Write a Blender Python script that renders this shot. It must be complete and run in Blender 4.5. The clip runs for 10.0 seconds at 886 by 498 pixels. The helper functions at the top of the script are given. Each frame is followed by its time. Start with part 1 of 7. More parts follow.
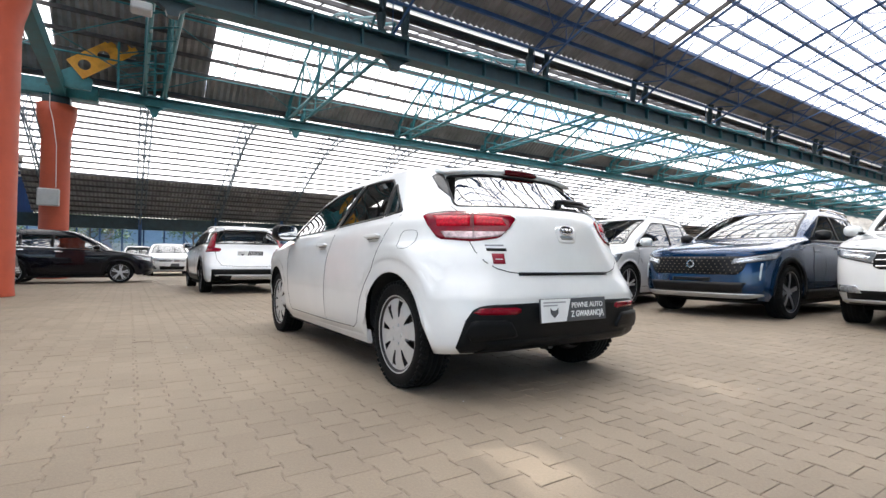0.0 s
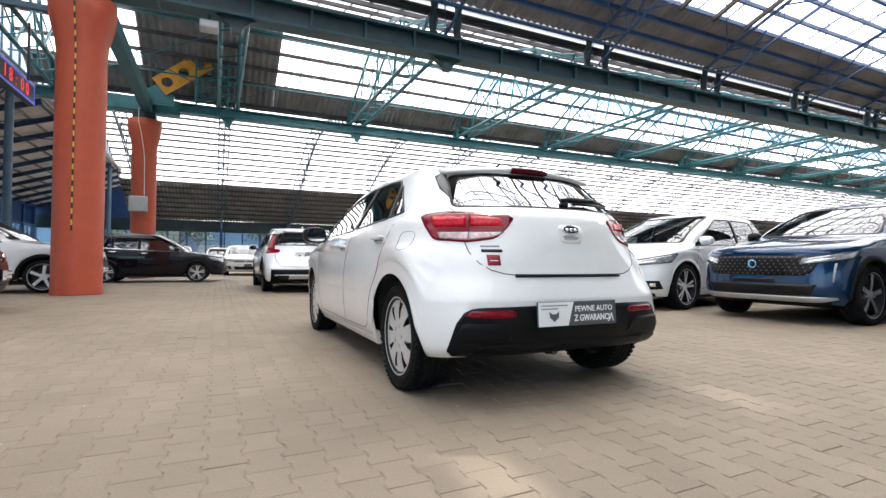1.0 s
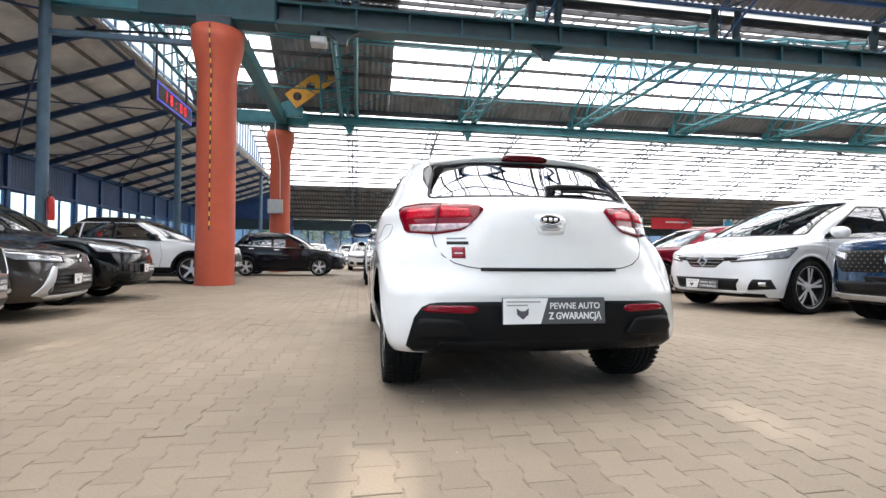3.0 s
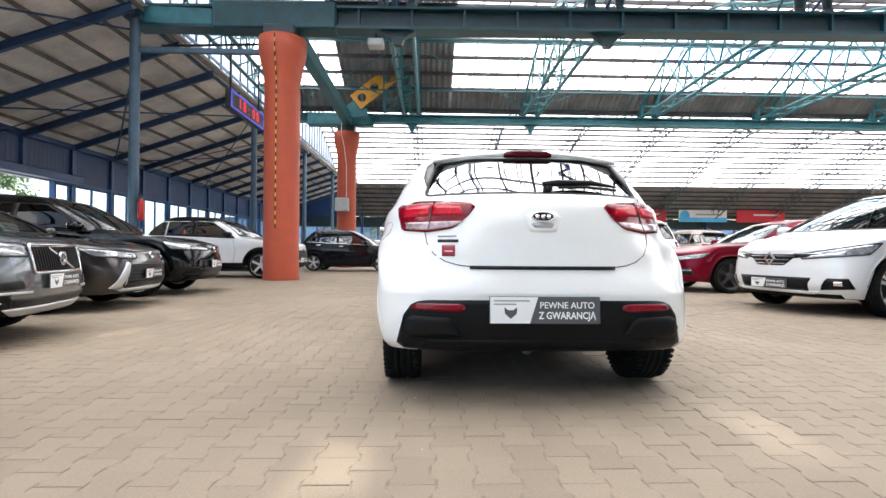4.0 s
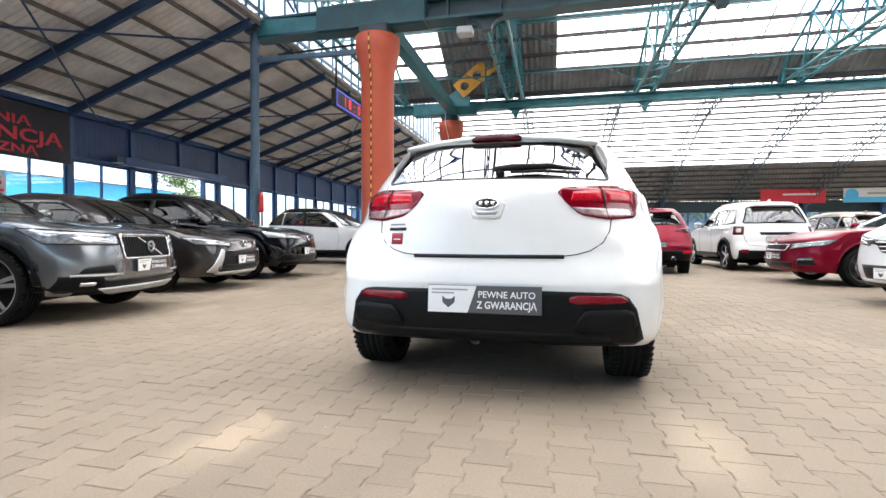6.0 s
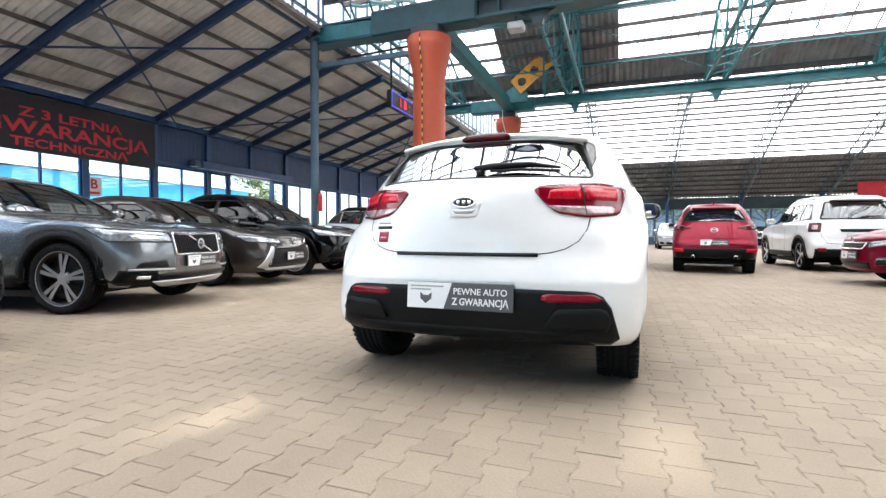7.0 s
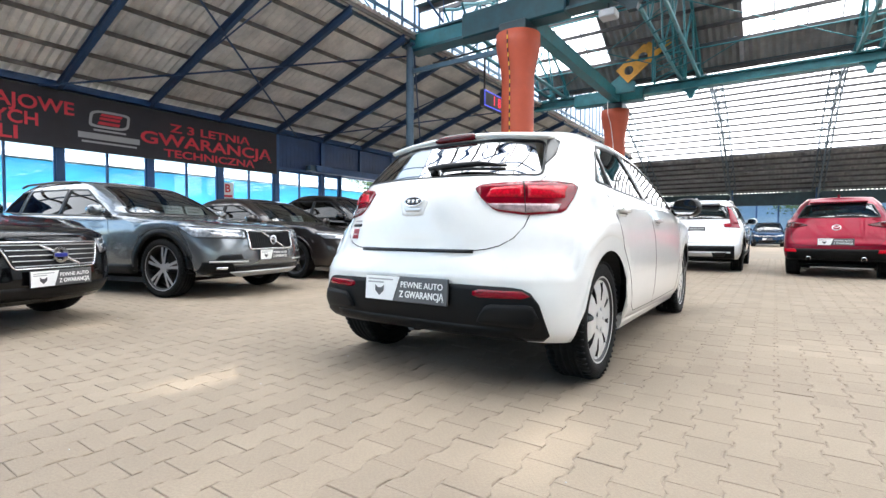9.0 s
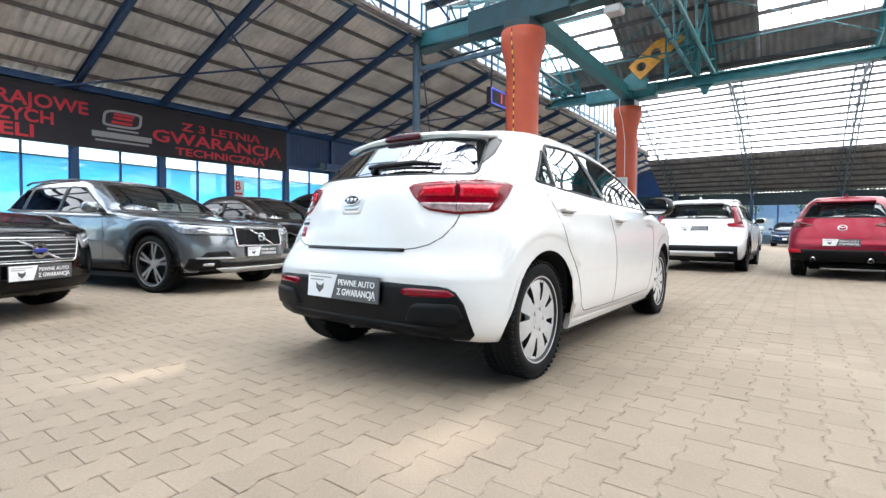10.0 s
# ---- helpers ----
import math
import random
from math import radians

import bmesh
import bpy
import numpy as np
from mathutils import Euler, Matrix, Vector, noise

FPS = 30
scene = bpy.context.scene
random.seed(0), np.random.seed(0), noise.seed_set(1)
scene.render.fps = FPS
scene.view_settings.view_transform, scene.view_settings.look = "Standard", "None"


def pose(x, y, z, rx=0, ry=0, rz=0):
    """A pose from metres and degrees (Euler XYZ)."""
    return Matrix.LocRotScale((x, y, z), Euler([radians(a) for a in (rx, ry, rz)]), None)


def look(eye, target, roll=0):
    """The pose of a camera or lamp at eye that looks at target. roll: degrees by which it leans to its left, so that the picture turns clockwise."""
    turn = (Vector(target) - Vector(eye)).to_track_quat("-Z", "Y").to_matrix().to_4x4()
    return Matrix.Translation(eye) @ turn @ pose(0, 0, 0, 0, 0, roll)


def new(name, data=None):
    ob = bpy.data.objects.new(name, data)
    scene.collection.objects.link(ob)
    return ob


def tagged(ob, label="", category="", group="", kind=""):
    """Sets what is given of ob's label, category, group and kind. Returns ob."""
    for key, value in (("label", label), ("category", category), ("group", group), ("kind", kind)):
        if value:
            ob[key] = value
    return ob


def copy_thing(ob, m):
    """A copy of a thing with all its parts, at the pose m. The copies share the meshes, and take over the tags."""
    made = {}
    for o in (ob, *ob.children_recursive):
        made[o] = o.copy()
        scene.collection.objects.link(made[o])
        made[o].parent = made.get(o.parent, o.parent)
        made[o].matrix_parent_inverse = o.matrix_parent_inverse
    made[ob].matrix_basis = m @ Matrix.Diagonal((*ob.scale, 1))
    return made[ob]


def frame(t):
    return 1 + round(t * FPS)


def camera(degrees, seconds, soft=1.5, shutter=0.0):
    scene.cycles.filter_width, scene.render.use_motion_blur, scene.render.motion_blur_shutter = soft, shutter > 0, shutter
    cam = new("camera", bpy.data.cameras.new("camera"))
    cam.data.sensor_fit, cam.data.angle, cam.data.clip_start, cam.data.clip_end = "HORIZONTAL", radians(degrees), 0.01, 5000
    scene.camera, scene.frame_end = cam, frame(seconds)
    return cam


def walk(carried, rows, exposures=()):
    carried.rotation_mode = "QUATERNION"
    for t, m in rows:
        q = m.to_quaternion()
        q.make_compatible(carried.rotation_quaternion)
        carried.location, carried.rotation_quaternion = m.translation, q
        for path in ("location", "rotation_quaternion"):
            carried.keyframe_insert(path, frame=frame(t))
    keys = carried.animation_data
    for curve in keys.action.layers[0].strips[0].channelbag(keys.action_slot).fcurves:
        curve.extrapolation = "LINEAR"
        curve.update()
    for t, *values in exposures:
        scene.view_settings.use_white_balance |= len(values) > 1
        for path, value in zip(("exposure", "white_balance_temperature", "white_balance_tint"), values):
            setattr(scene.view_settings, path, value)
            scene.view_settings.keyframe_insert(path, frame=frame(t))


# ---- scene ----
cam = camera(85.0, 10.0, 1.45)
PATH = [
    (0, (-2.093, -2.463, 0.731), (-1.004, -0.786, 0.782), 0.53),
    (0.5, (-1.942, -2.551, 0.742), (-0.973, -0.802, 0.789), 0.34),
    (1, (-1.741, -2.613, 0.743), (-0.893, -0.803, 0.791), 0.38),
    (1.5, (-1.538, -2.664, 0.742), (-0.838, -0.791, 0.789), 0.34),
    (2, (-1.344, -2.713, 0.738), (-0.773, -0.796, 0.782), 0.46),
    (3.5, (-0.739, -2.832, 0.727), (-0.527, -0.843, 0.749), 0.40),
    (4, (-0.547, -2.848, 0.742), (-0.491, -0.849, 0.753), 0.40),
    (4.5, (-0.336, -2.852, 0.757), (-0.419, -0.854, 0.753), 0.18),
    (5, (-0.109, -2.858, 0.758), (-0.326, -0.870, 0.744), 0.15),
    (5.5, (0.098, -2.817, 0.749), (-0.225, -0.843, 0.717), 0.17),
    (7, (0.722, -2.732, 0.754), (0.018, -0.860, 0.699), 0.13),
    (7.5, (0.928, -2.688, 0.762), (0.114, -0.862, 0.706), 0.20),
    (8, (1.125, -2.646, 0.772), (0.199, -0.874, 0.716), 0.34),
    (8.5, (1.328, -2.579, 0.767), (0.278, -0.878, 0.710), 0.34),
    (9, (1.521, -2.481, 0.752), (0.390, -0.832, 0.687), 0.24),
    (9.5, (1.713, -2.381, 0.767), (0.543, -0.760, 0.698), 0.43),
    (10, (1.864, -2.252, 0.759), (0.672, -0.648, 0.685), 0.56),
]
EXPOSURE = ((0, 1.85, 6400, 10), (2.0, 2.02, 6400, 10), (5.5, 2.33, 6450, 10), (8.0, 2.43, 6200, 8), (10, 2.45, 6100, 7))
walk(cam, [(t, look(eye, target, roll)) for t, eye, target, roll in PATH], EXPOSURE)
SKY, SUN = 0.14, 3.0
# ------------------------------------------------------------------ world, sun, exposure
world = bpy.data.worlds.new("sky")
scene.world = world
world.use_nodes = True
wn = world.node_tree.nodes
wl = world.node_tree.links
sky = wn.new("ShaderNodeTexSky")
sky.sky_type = "NISHITA"
sky.sun_disc = False
sky.sun_elevation = radians(52)
sky.sun_rotation = radians(37)
sky.air_density = 1.0
sky.dust_density = 2.5
sky.ozone_density = 0.6
wn["Background"].inputs[1].default_value = SKY
wl.new(sky.outputs[0], wn["Background"].inputs[0])
sun = new("sun", bpy.data.lights.new("sun", "SUN"))
sun.data.energy = SUN
sun.data.angle = radians(1.2)
sun.data.color = (1.0, 0.93, 0.82)
sun.matrix_world = look((18, 24, 42), (0, 0, 0))

# ------------------------------------------------------------------ materials


def mat(name, base, rough=0.5, metal=0.0, vary=0.12, scale=3.0, bump=0.0, bscale=60.0, coat=0.0, tint=None, spec=0.5, rvary=0.0, fine=0.0):
    m = bpy.data.materials.new(name)
    m.use_nodes = True
    nt = m.node_tree
    n, l = nt.nodes, nt.links
    b = n["Principled BSDF"]
    b.inputs["Roughness"].default_value = rough
    b.inputs["Metallic"].default_value = metal
    b.inputs["Specular IOR Level"].default_value = spec
    b.inputs["Coat Weight"].default_value = coat
    b.inputs["Coat Roughness"].default_value = 0.03
    b.inputs["Base Color"].default_value = (*base, 1)
    tc = n.new("ShaderNodeTexCoord")
    if vary > 0:
        t1 = n.new("ShaderNodeTexNoise")
        t1.inputs["Scale"].default_value = scale
        t1.inputs["Detail"].default_value = 6
        t1.inputs["Roughness"].default_value = 0.65
        l.new(tc.outputs["Object"], t1.inputs["Vector"])
        r = n.new("ShaderNodeValToRGB")
        a, c = [max(0, q * (1 - vary)) for q in base], [min(1, q * (1 + vary)) for q in (tint or base)]
        r.color_ramp.elements[0].color, r.color_ramp.elements[1].color = (*a, 1), (*c, 1)
        r.color_ramp.elements[0].position, r.color_ramp.elements[1].position = 0.3, 0.7
        l.new(t1.outputs["Fac"], r.inputs["Fac"])
        l.new(r.outputs["Color"], b.inputs["Base Color"])
        if rvary > 0:
            mr = n.new("ShaderNodeMapRange")
            mr.inputs["To Min"].default_value = max(0.02, rough - rvary)
            mr.inputs["To Max"].default_value = min(1, rough + rvary)
            l.new(t1.outputs["Fac"], mr.inputs["Value"])
            l.new(mr.outputs["Result"], b.inputs["Roughness"])
    if bump > 0:
        t2 = n.new("ShaderNodeTexNoise")
        t2.inputs["Scale"].default_value = bscale
        t2.inputs["Detail"].default_value = 4
        l.new(tc.outputs["Object"], t2.inputs["Vector"])
        bp = n.new("ShaderNodeBump")
        bp.inputs["Strength"].default_value = bump
        bp.inputs["Distance"].default_value = 0.01
        l.new(t2.outputs["Fac"], bp.inputs["Height"])
        l.new(bp.outputs["Normal"], b.inputs["Normal"])
    return m


def paint(name, base, metal=0.0, rough=0.35, coat=1.0):
    """Car paint: a base under clear lacquer, with a little dust."""
    return mat(name, base, rough, metal, 0.05, 1.7, coat=coat, spec=0.5 if metal > 0.5 else 0.15)


def pane(name, tint, ior=1.5, rough=0.01, haze=0.0, hazecol=(1, 1, 1), face=None):
    """A thin sheet that lets light straight through, with a mirror skin; haze scatters a part of the light."""
    m = bpy.data.materials.new(name)
    m.use_nodes = True
    n, l = m.node_tree.nodes, m.node_tree.links
    n.remove(n["Principled BSDF"])
    out = n["Material Output"]
    tr = n.new("ShaderNodeBsdfTransparent")
    tr.inputs["Color"].default_value = (*tint, 1)
    body = tr.outputs[0]
    if haze > 0:
        tl = n.new("ShaderNodeBsdfTranslucent")
        tl.inputs["Color"].default_value = (*hazecol, 1)
        nz = n.new("ShaderNodeTexNoise")
        nz.inputs["Scale"].default_value = 0.8
        nz.inputs["Detail"].default_value = 5
        tc = n.new("ShaderNodeTexCoord")
        l.new(tc.outputs["Object"], nz.inputs["Vector"])
        mr = n.new("ShaderNodeMapRange")
        mr.inputs["To Min"].default_value = haze * (0.7 if haze < 0.9 else 1.0)
        mr.inputs["To Max"].default_value = min(1.0, haze * 1.3)
        l.new(nz.outputs["Fac"], mr.inputs["Value"])
        mx = n.new("ShaderNodeMixShader")
        l.new(mr.outputs["Result"], mx.inputs[0])
        l.new(body, mx.inputs[1])
        l.new(tl.outputs[0], mx.inputs[2])
        body = mx.outputs[0]
    gl = n.new("ShaderNodeBsdfGlossy")
    gl.inputs["Roughness"].default_value = rough
    lw = n.new("ShaderNodeLayerWeight")
    lw.inputs["Blend"].default_value = 0.5
    pw = n.new("ShaderNodeMath")
    pw.operation = "POWER"
    pw.inputs[1].default_value = 4.0
    l.new(lw.outputs["Facing"], pw.inputs[0])
    f0 = face or ((ior - 1) / (ior + 1)) ** 2 * 2
    fr = n.new("ShaderNodeMath")
    fr.operation = "MULTIPLY_ADD"
    fr.inputs[1].default_value, fr.inputs[2].default_value = 1 - f0, f0
    l.new(pw.outputs[0], fr.inputs[0])
    mg = n.new("ShaderNodeMixShader")
    l.new(fr.outputs[0], mg.inputs[0])
    l.new(body, mg.inputs[1])
    l.new(gl.outputs[0], mg.inputs[2])
    l.new(mg.outputs[0], out.inputs[0])
    return m


def glow(name, col, strength):
    m = bpy.data.materials.new(name)
    m.use_nodes = True
    b = m.node_tree.nodes["Principled BSDF"]
    b.inputs["Base Color"].default_value = (*[q * 0.5 for q in col], 1)
    b.inputs["Emission Color"].default_value = (*col, 1)
    b.inputs["Emission Strength"].default_value = strength
    return m


def paver_material():
    """Sand-coloured concrete pavers: each block its own shade, grain, wear and broad dusty stains."""
    m = mat("paver_concrete", (0.260, 0.206, 0.150), 0.78, 0, 0.1, 90, 0.25, 160)
    n, l = m.node_tree.nodes, m.node_tree.links
    b = n["Principled BSDF"]
    grain = b.inputs["Base Color"].links[0].from_socket
    oi, geo = n.new("ShaderNodeObjectInfo"), n.new("ShaderNodeNewGeometry")
    add = n.new("ShaderNodeMath")
    l.new(oi.outputs["Random"], add.inputs[0])
    l.new(geo.outputs["Random Per Island"], add.inputs[1])
    fr = n.new("ShaderNodeMath")
    fr.operation = "FRACT"
    l.new(add.outputs[0], fr.inputs[0])
    mr = n.new("ShaderNodeMapRange")
    mr.inputs["To Min"].default_value, mr.inputs["To Max"].default_value = 0.93, 1.06
    l.new(fr.outputs[0], mr.inputs["Value"])
    nz = n.new("ShaderNodeTexNoise")
    nz.inputs["Scale"].default_value = 0.55
    nz.inputs["Detail"].default_value = 8
    nz.inputs["Roughness"].default_value = 0.6
    l.new(geo.outputs["Position"], nz.inputs["Vector"])
    mr2 = n.new("ShaderNodeMapRange")
    mr2.inputs["From Min"].default_value, mr2.inputs["From Max"].default_value = 0.3, 0.7
    mr2.inputs["To Min"].default_value, mr2.inputs["To Max"].default_value = 0.84, 1.14
    l.new(nz.outputs["Fac"], mr2.inputs["Value"])
    mul = n.new("ShaderNodeMath")
    mul.operation = "MULTIPLY"
    l.new(mr.outputs[0], mul.inputs[0])
    l.new(mr2.outputs[0], mul.inputs[1])
    vm = n.new("ShaderNodeVectorMath")
    vm.operation = "SCALE"
    l.new(grain, vm.inputs[0])
    l.new(mul.outputs[0], vm.inputs["Scale"])
    l.new(vm.outputs[0], b.inputs["Base Color"])
    return m


M_PAVER = paver_material()
M_JOINT = mat("joint_sand", (0.225, 0.182, 0.136), 0.95, 0, 0.25, 30)
M_ORANGE = mat("orange_paint", (0.45, 0.080, 0.036), 0.55, 0, 0.10, 2.2, 0.15, 40, rvary=0.1)
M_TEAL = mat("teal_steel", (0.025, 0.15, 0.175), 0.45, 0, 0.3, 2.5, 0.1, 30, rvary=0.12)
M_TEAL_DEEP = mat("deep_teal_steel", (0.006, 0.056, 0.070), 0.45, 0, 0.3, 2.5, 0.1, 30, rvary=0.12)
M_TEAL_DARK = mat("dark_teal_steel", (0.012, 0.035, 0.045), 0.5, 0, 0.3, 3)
M_BLUE = mat("blue_steel", (0.022, 0.075, 0.20), 0.45, 0, 0.25, 2.5, rvary=0.1)
# Rafters and tie rods: a darker tone of the blue steel.
M_RAFTER = mat("dark_blue_steel", (0.022, 0.056, 0.13), 0.5, 0, 0.25, 2.5, rvary=0.1)
M_NAVY = mat("navy_cladding", (0.015, 0.048, 0.145), 0.5, 0, 0.25, 1.5)
M_GREYBLUE = mat("grey_blue_steel", (0.06, 0.11, 0.16), 0.5, 0, 0.2, 3)
M_PIPE = mat("grey_steel_lattice", (0.05, 0.075, 0.095), 0.45, 0.3, 0.25, 3)
M_RUST = mat("dark_purlin", (0.055, 0.052, 0.054), 0.7, 0, 0.4, 2.0)
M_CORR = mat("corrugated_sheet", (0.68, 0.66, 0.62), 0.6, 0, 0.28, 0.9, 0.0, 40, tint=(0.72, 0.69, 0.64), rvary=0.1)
# Sheets of the roof bays: a darker tone than those of the lean-to.
M_CORR_DARK = mat("dark_corrugated_sheet", (0.19, 0.188, 0.188), 0.65, 0, 0.3, 1.1)
M_PURLIN = mat("grey_brown_purlin", (0.16, 0.145, 0.13), 0.7, 0, 0.35, 2.0)
M_YELLOW = mat("yellow_ochre_paint", (0.62, 0.30, 0.03), 0.5, 0, 0.2, 4)
M_CHAIN_Y = mat("chain_yellow", (0.75, 0.55, 0.05), 0.5, 0, 0.1)
M_CHAIN_B = mat("chain_black", (0.02, 0.02, 0.02), 0.5, 0, 0.1)
M_GREY = mat("light_grey_plastic", (0.45, 0.47, 0.47), 0.5, 0, 0.08, 6)
M_WHITE_PLASTIC = mat("white_plastic", (0.75, 0.75, 0.73), 0.4, 0, 0.05, 6)
M_SKYLIGHT = pane("skylight_sheet", (0.93, 0.95, 0.95), 1.35, 0.05, 0.97, (0.95, 0.95, 0.93))
M_SKYLIGHT_BLUE = pane("blue_skylight_sheet", (0.75, 0.85, 0.97), 1.35, 0.05, 0.97, (0.42, 0.60, 0.95))
M_WINDOW = pane("window_glass", (0.90, 0.95, 0.97), 1.45)
M_BANNER = mat("black_banner_cloth", (0.018, 0.016, 0.022), 0.6, 0, 0.2, 2)
M_STICKER = mat("sticker_red", (0.30, 0.008, 0.025), 0.4, 0, 0.08, 30)
M_RED_PRINT = mat("red_print", (0.62, 0.03, 0.05), 0.6, 0, 0.08, 3)
M_WHITE_PRINT = mat("white_print", (0.75, 0.75, 0.75), 0.6, 0, 0.05, 3)
M_GREY_PRINT = mat("grey_print", (0.35, 0.35, 0.36), 0.6, 0, 0.05, 3)
M_LED = glow("led_red", (1.0, 0.03, 0.06), 0.30)
M_LED_BLUE = glow("led_blue", (0.1, 0.12, 1.0), 0.30)
M_RED_ENAMEL = mat("red_enamel", (0.55, 0.02, 0.02), 0.3, 0, 0.06, 5, coat=0.5)
M_LEAF = mat("leaf_green", (0.075, 0.13, 0.035), 0.6, 0, 0.45, 3)
M_BARK = mat("bark", (0.12, 0.09, 0.065), 0.9, 0, 0.3, 9)
M_FACADE_BLUE = mat("sky_blue_facade", (0.08, 0.48, 0.80), 0.55, 0, 0.12, 0.8)
# Yard tone raised so that the ground bounces more daylight into the hall.
M_YARD_PALE = mat("pale_yard_bounce", (0.40, 0.38, 0.35), 0.9, 0, 0.25, 3, 0.2, 90)
M_FACADE_PALE = mat("pale_blue_facade", (0.22, 0.32, 0.42), 0.6, 0, 0.15, 0.6)

# ------------------------------------------------------------------ mesh helpers


def mesh_ob(name, verts, faces, material, parent=None, smooth=False, label="", mats=None, idx=None):
    me = bpy.data.meshes.new(name)
    me.from_pydata([tuple(v) for v in verts], [], faces)
    me.update()
    for q in mats or [material]:
        me.materials.append(q)
    if idx:
        me.polygons.foreach_set("material_index", idx)
    if smooth:
        me.polygons.foreach_set("use_smooth", [True] * len(faces))
    ob = new(name, me)
    if parent:
        ob.parent = parent
    if label:
        ob["label"] = label
    return ob


def part(name, bm, material, parent, label="", smooth=False):
    me = bpy.data.meshes.new(name)
    bm.to_mesh(me)
    bm.free()
    me.materials.append(material)
    if smooth:
        me.polygons.foreach_set("use_smooth", [True] * len(me.polygons))
    ob = new(name, me)
    ob.parent = parent
    if label:
        ob["label"] = label
    return ob


def thing(name, label, category, group="", kind="", at=None):
    ob = new(name)
    if at is not None:
        ob.matrix_basis = at
    return tagged(ob, label, category, group, kind)


class Soup:
    """Collects boxes, tubes, prisms and sheets into one mesh."""

    def __init__(self):
        self.v, self.f = [], []

    def add(self, v, f):
        k = len(self.v)
        self.v += [tuple(q) for q in v]
        self.f += [tuple(i + k for i in q) for q in f]
        return self

    def box(self, x0, x1, y0, y1, z0, z1, bev=0.0):
        if bev <= 0:
            v = [(x, y, z) for z in (z0, z1) for y in (y0, y1) for x in (x0, x1)]
            return self.add(v, [(0, 2, 3, 1), (4, 5, 7, 6), (0, 1, 5, 4), (2, 6, 7, 3), (0, 4, 6, 2), (1, 3, 7, 5)])
        b = min(bev, (x1 - x0) / 2.1, (y1 - y0) / 2.1, (z1 - z0) / 2.1)
        ring = lambda i, z: [(x0 + i, y0 + b, z), (x0 + b, y0 + i, z), (x1 - b, y0 + i, z), (x1 - i, y0 + b, z), (x1 - i, y1 - b, z), (x1 - b, y1 - i, z), (x0 + b, y1 - i, z), (x0 + i, y1 - b, z)]
        v = ring(b, z0) + ring(0, z0 + b) + ring(0, z1 - b) + ring(b, z1)
        f = [tuple(range(7, -1, -1)), tuple(range(24, 32))]
        for r in range(3):
            f += [(8 * r + i, 8 * r + (i + 1) % 8, 8 * r + 8 + (i + 1) % 8, 8 * r + 8 + i) for i in range(8)]
        return self.add(v, f)

    def bar(self, a, b, w, h, up=(0, 0, 1)):
        """A square bar from a to b, w wide and h high."""
        a, b = Vector(a), Vector(b)
        d = (b - a).normalized()
        s = d.cross(Vector(up))
        if s.length < 1e-4:
            s = d.cross(Vector((1, 0, 0)))
        s.normalize()
        u = s.cross(d)
        c = [s * (i * w / 2) + u * (j * h / 2) for i, j in ((-1, -1), (1, -1), (1, 1), (-1, 1))]
        v = [a + q for q in c] + [b + q for q in c]
        return self.add(v, [(0, 1, 2, 3), (7, 6, 5, 4), (0, 4, 5, 1), (1, 5, 6, 2), (2, 6, 7, 3), (3, 7, 4, 0)])

    def tube(self, pts, r, n=6):
        pts = [Vector(p) for p in pts]
        rings = []
        for i, p in enumerate(pts):
            d = (pts[min(i + 1, len(pts) - 1)] - pts[max(i - 1, 0)]).normalized()
            s = d.cross(Vector((0, 0, 1)))
            if s.length < 1e-3:
                s = d.cross(Vector((1, 0, 0)))
            s.normalize()
            u = s.cross(d)
            rr = r[i] if isinstance(r, (list, tuple)) else r
            rings.append([p + s * (rr * math.cos(2 * math.pi * k / n)) + u * (rr * math.sin(2 * math.pi * k / n)) for k in range(n)])
        v = [q for ring in rings for q in ring]
        f = [(i * n + k, i * n + (k + 1) % n, (i + 1) * n + (k + 1) % n, (i + 1) * n + k) for i in range(len(pts) - 1) for k in range(n)]
        f += [tuple(range(n - 1, -1, -1)), tuple(range((len(pts) - 1) * n, len(pts) * n))]
        return self.add(v, f)

    def lathe(self, prof, n=32, axis="z", at=(0, 0, 0)):
        """Turns a profile of (radius, height) about an axis."""
        v = []
        for r, h in prof:
            for k in range(n):
                c, s = r * math.cos(2 * math.pi * k / n), r * math.sin(2 * math.pi * k / n)
                p = {"z": (c, s, h), "x": (h, c, s), "y": (c, h, s)}[axis]
                v.append((p[0] + at[0], p[1] + at[1], p[2] + at[2]))
        f = [(i * n + k, i * n + (k + 1) % n, (i + 1) * n + (k + 1) % n, (i + 1) * n + k) for i in range(len(prof) - 1) for k in range(n)]
        return self.add(v, f)

    def prism(self, poly, fn, t0, t1):
        """A plate: the outline poly, laid out by fn(a, b, t), between the depths t0 and t1."""
        n = len(poly)
        v = [fn(a, b, t0) for a, b in poly] + [fn(a, b, t1) for a, b in poly]
        return self.add(v, [tuple(range(n)), tuple(range(2 * n - 1, n - 1, -1))] + [(i, i + n, (i + 1) % n + n, (i + 1) % n) for i in range(n)])

    def ob(self, name, material, parent=None, label="", smooth=False):
        me = mesh_ob(name, self.v, self.f, material, parent, smooth, label)
        return me


def bm_fix(ob):
    bm = bmesh.new()
    bm.from_mesh(ob.data)
    bmesh.ops.recalc_face_normals(bm, faces=bm.faces)
    bm.to_mesh(ob.data)
    bm.free()
    return ob


TEXTS = {}


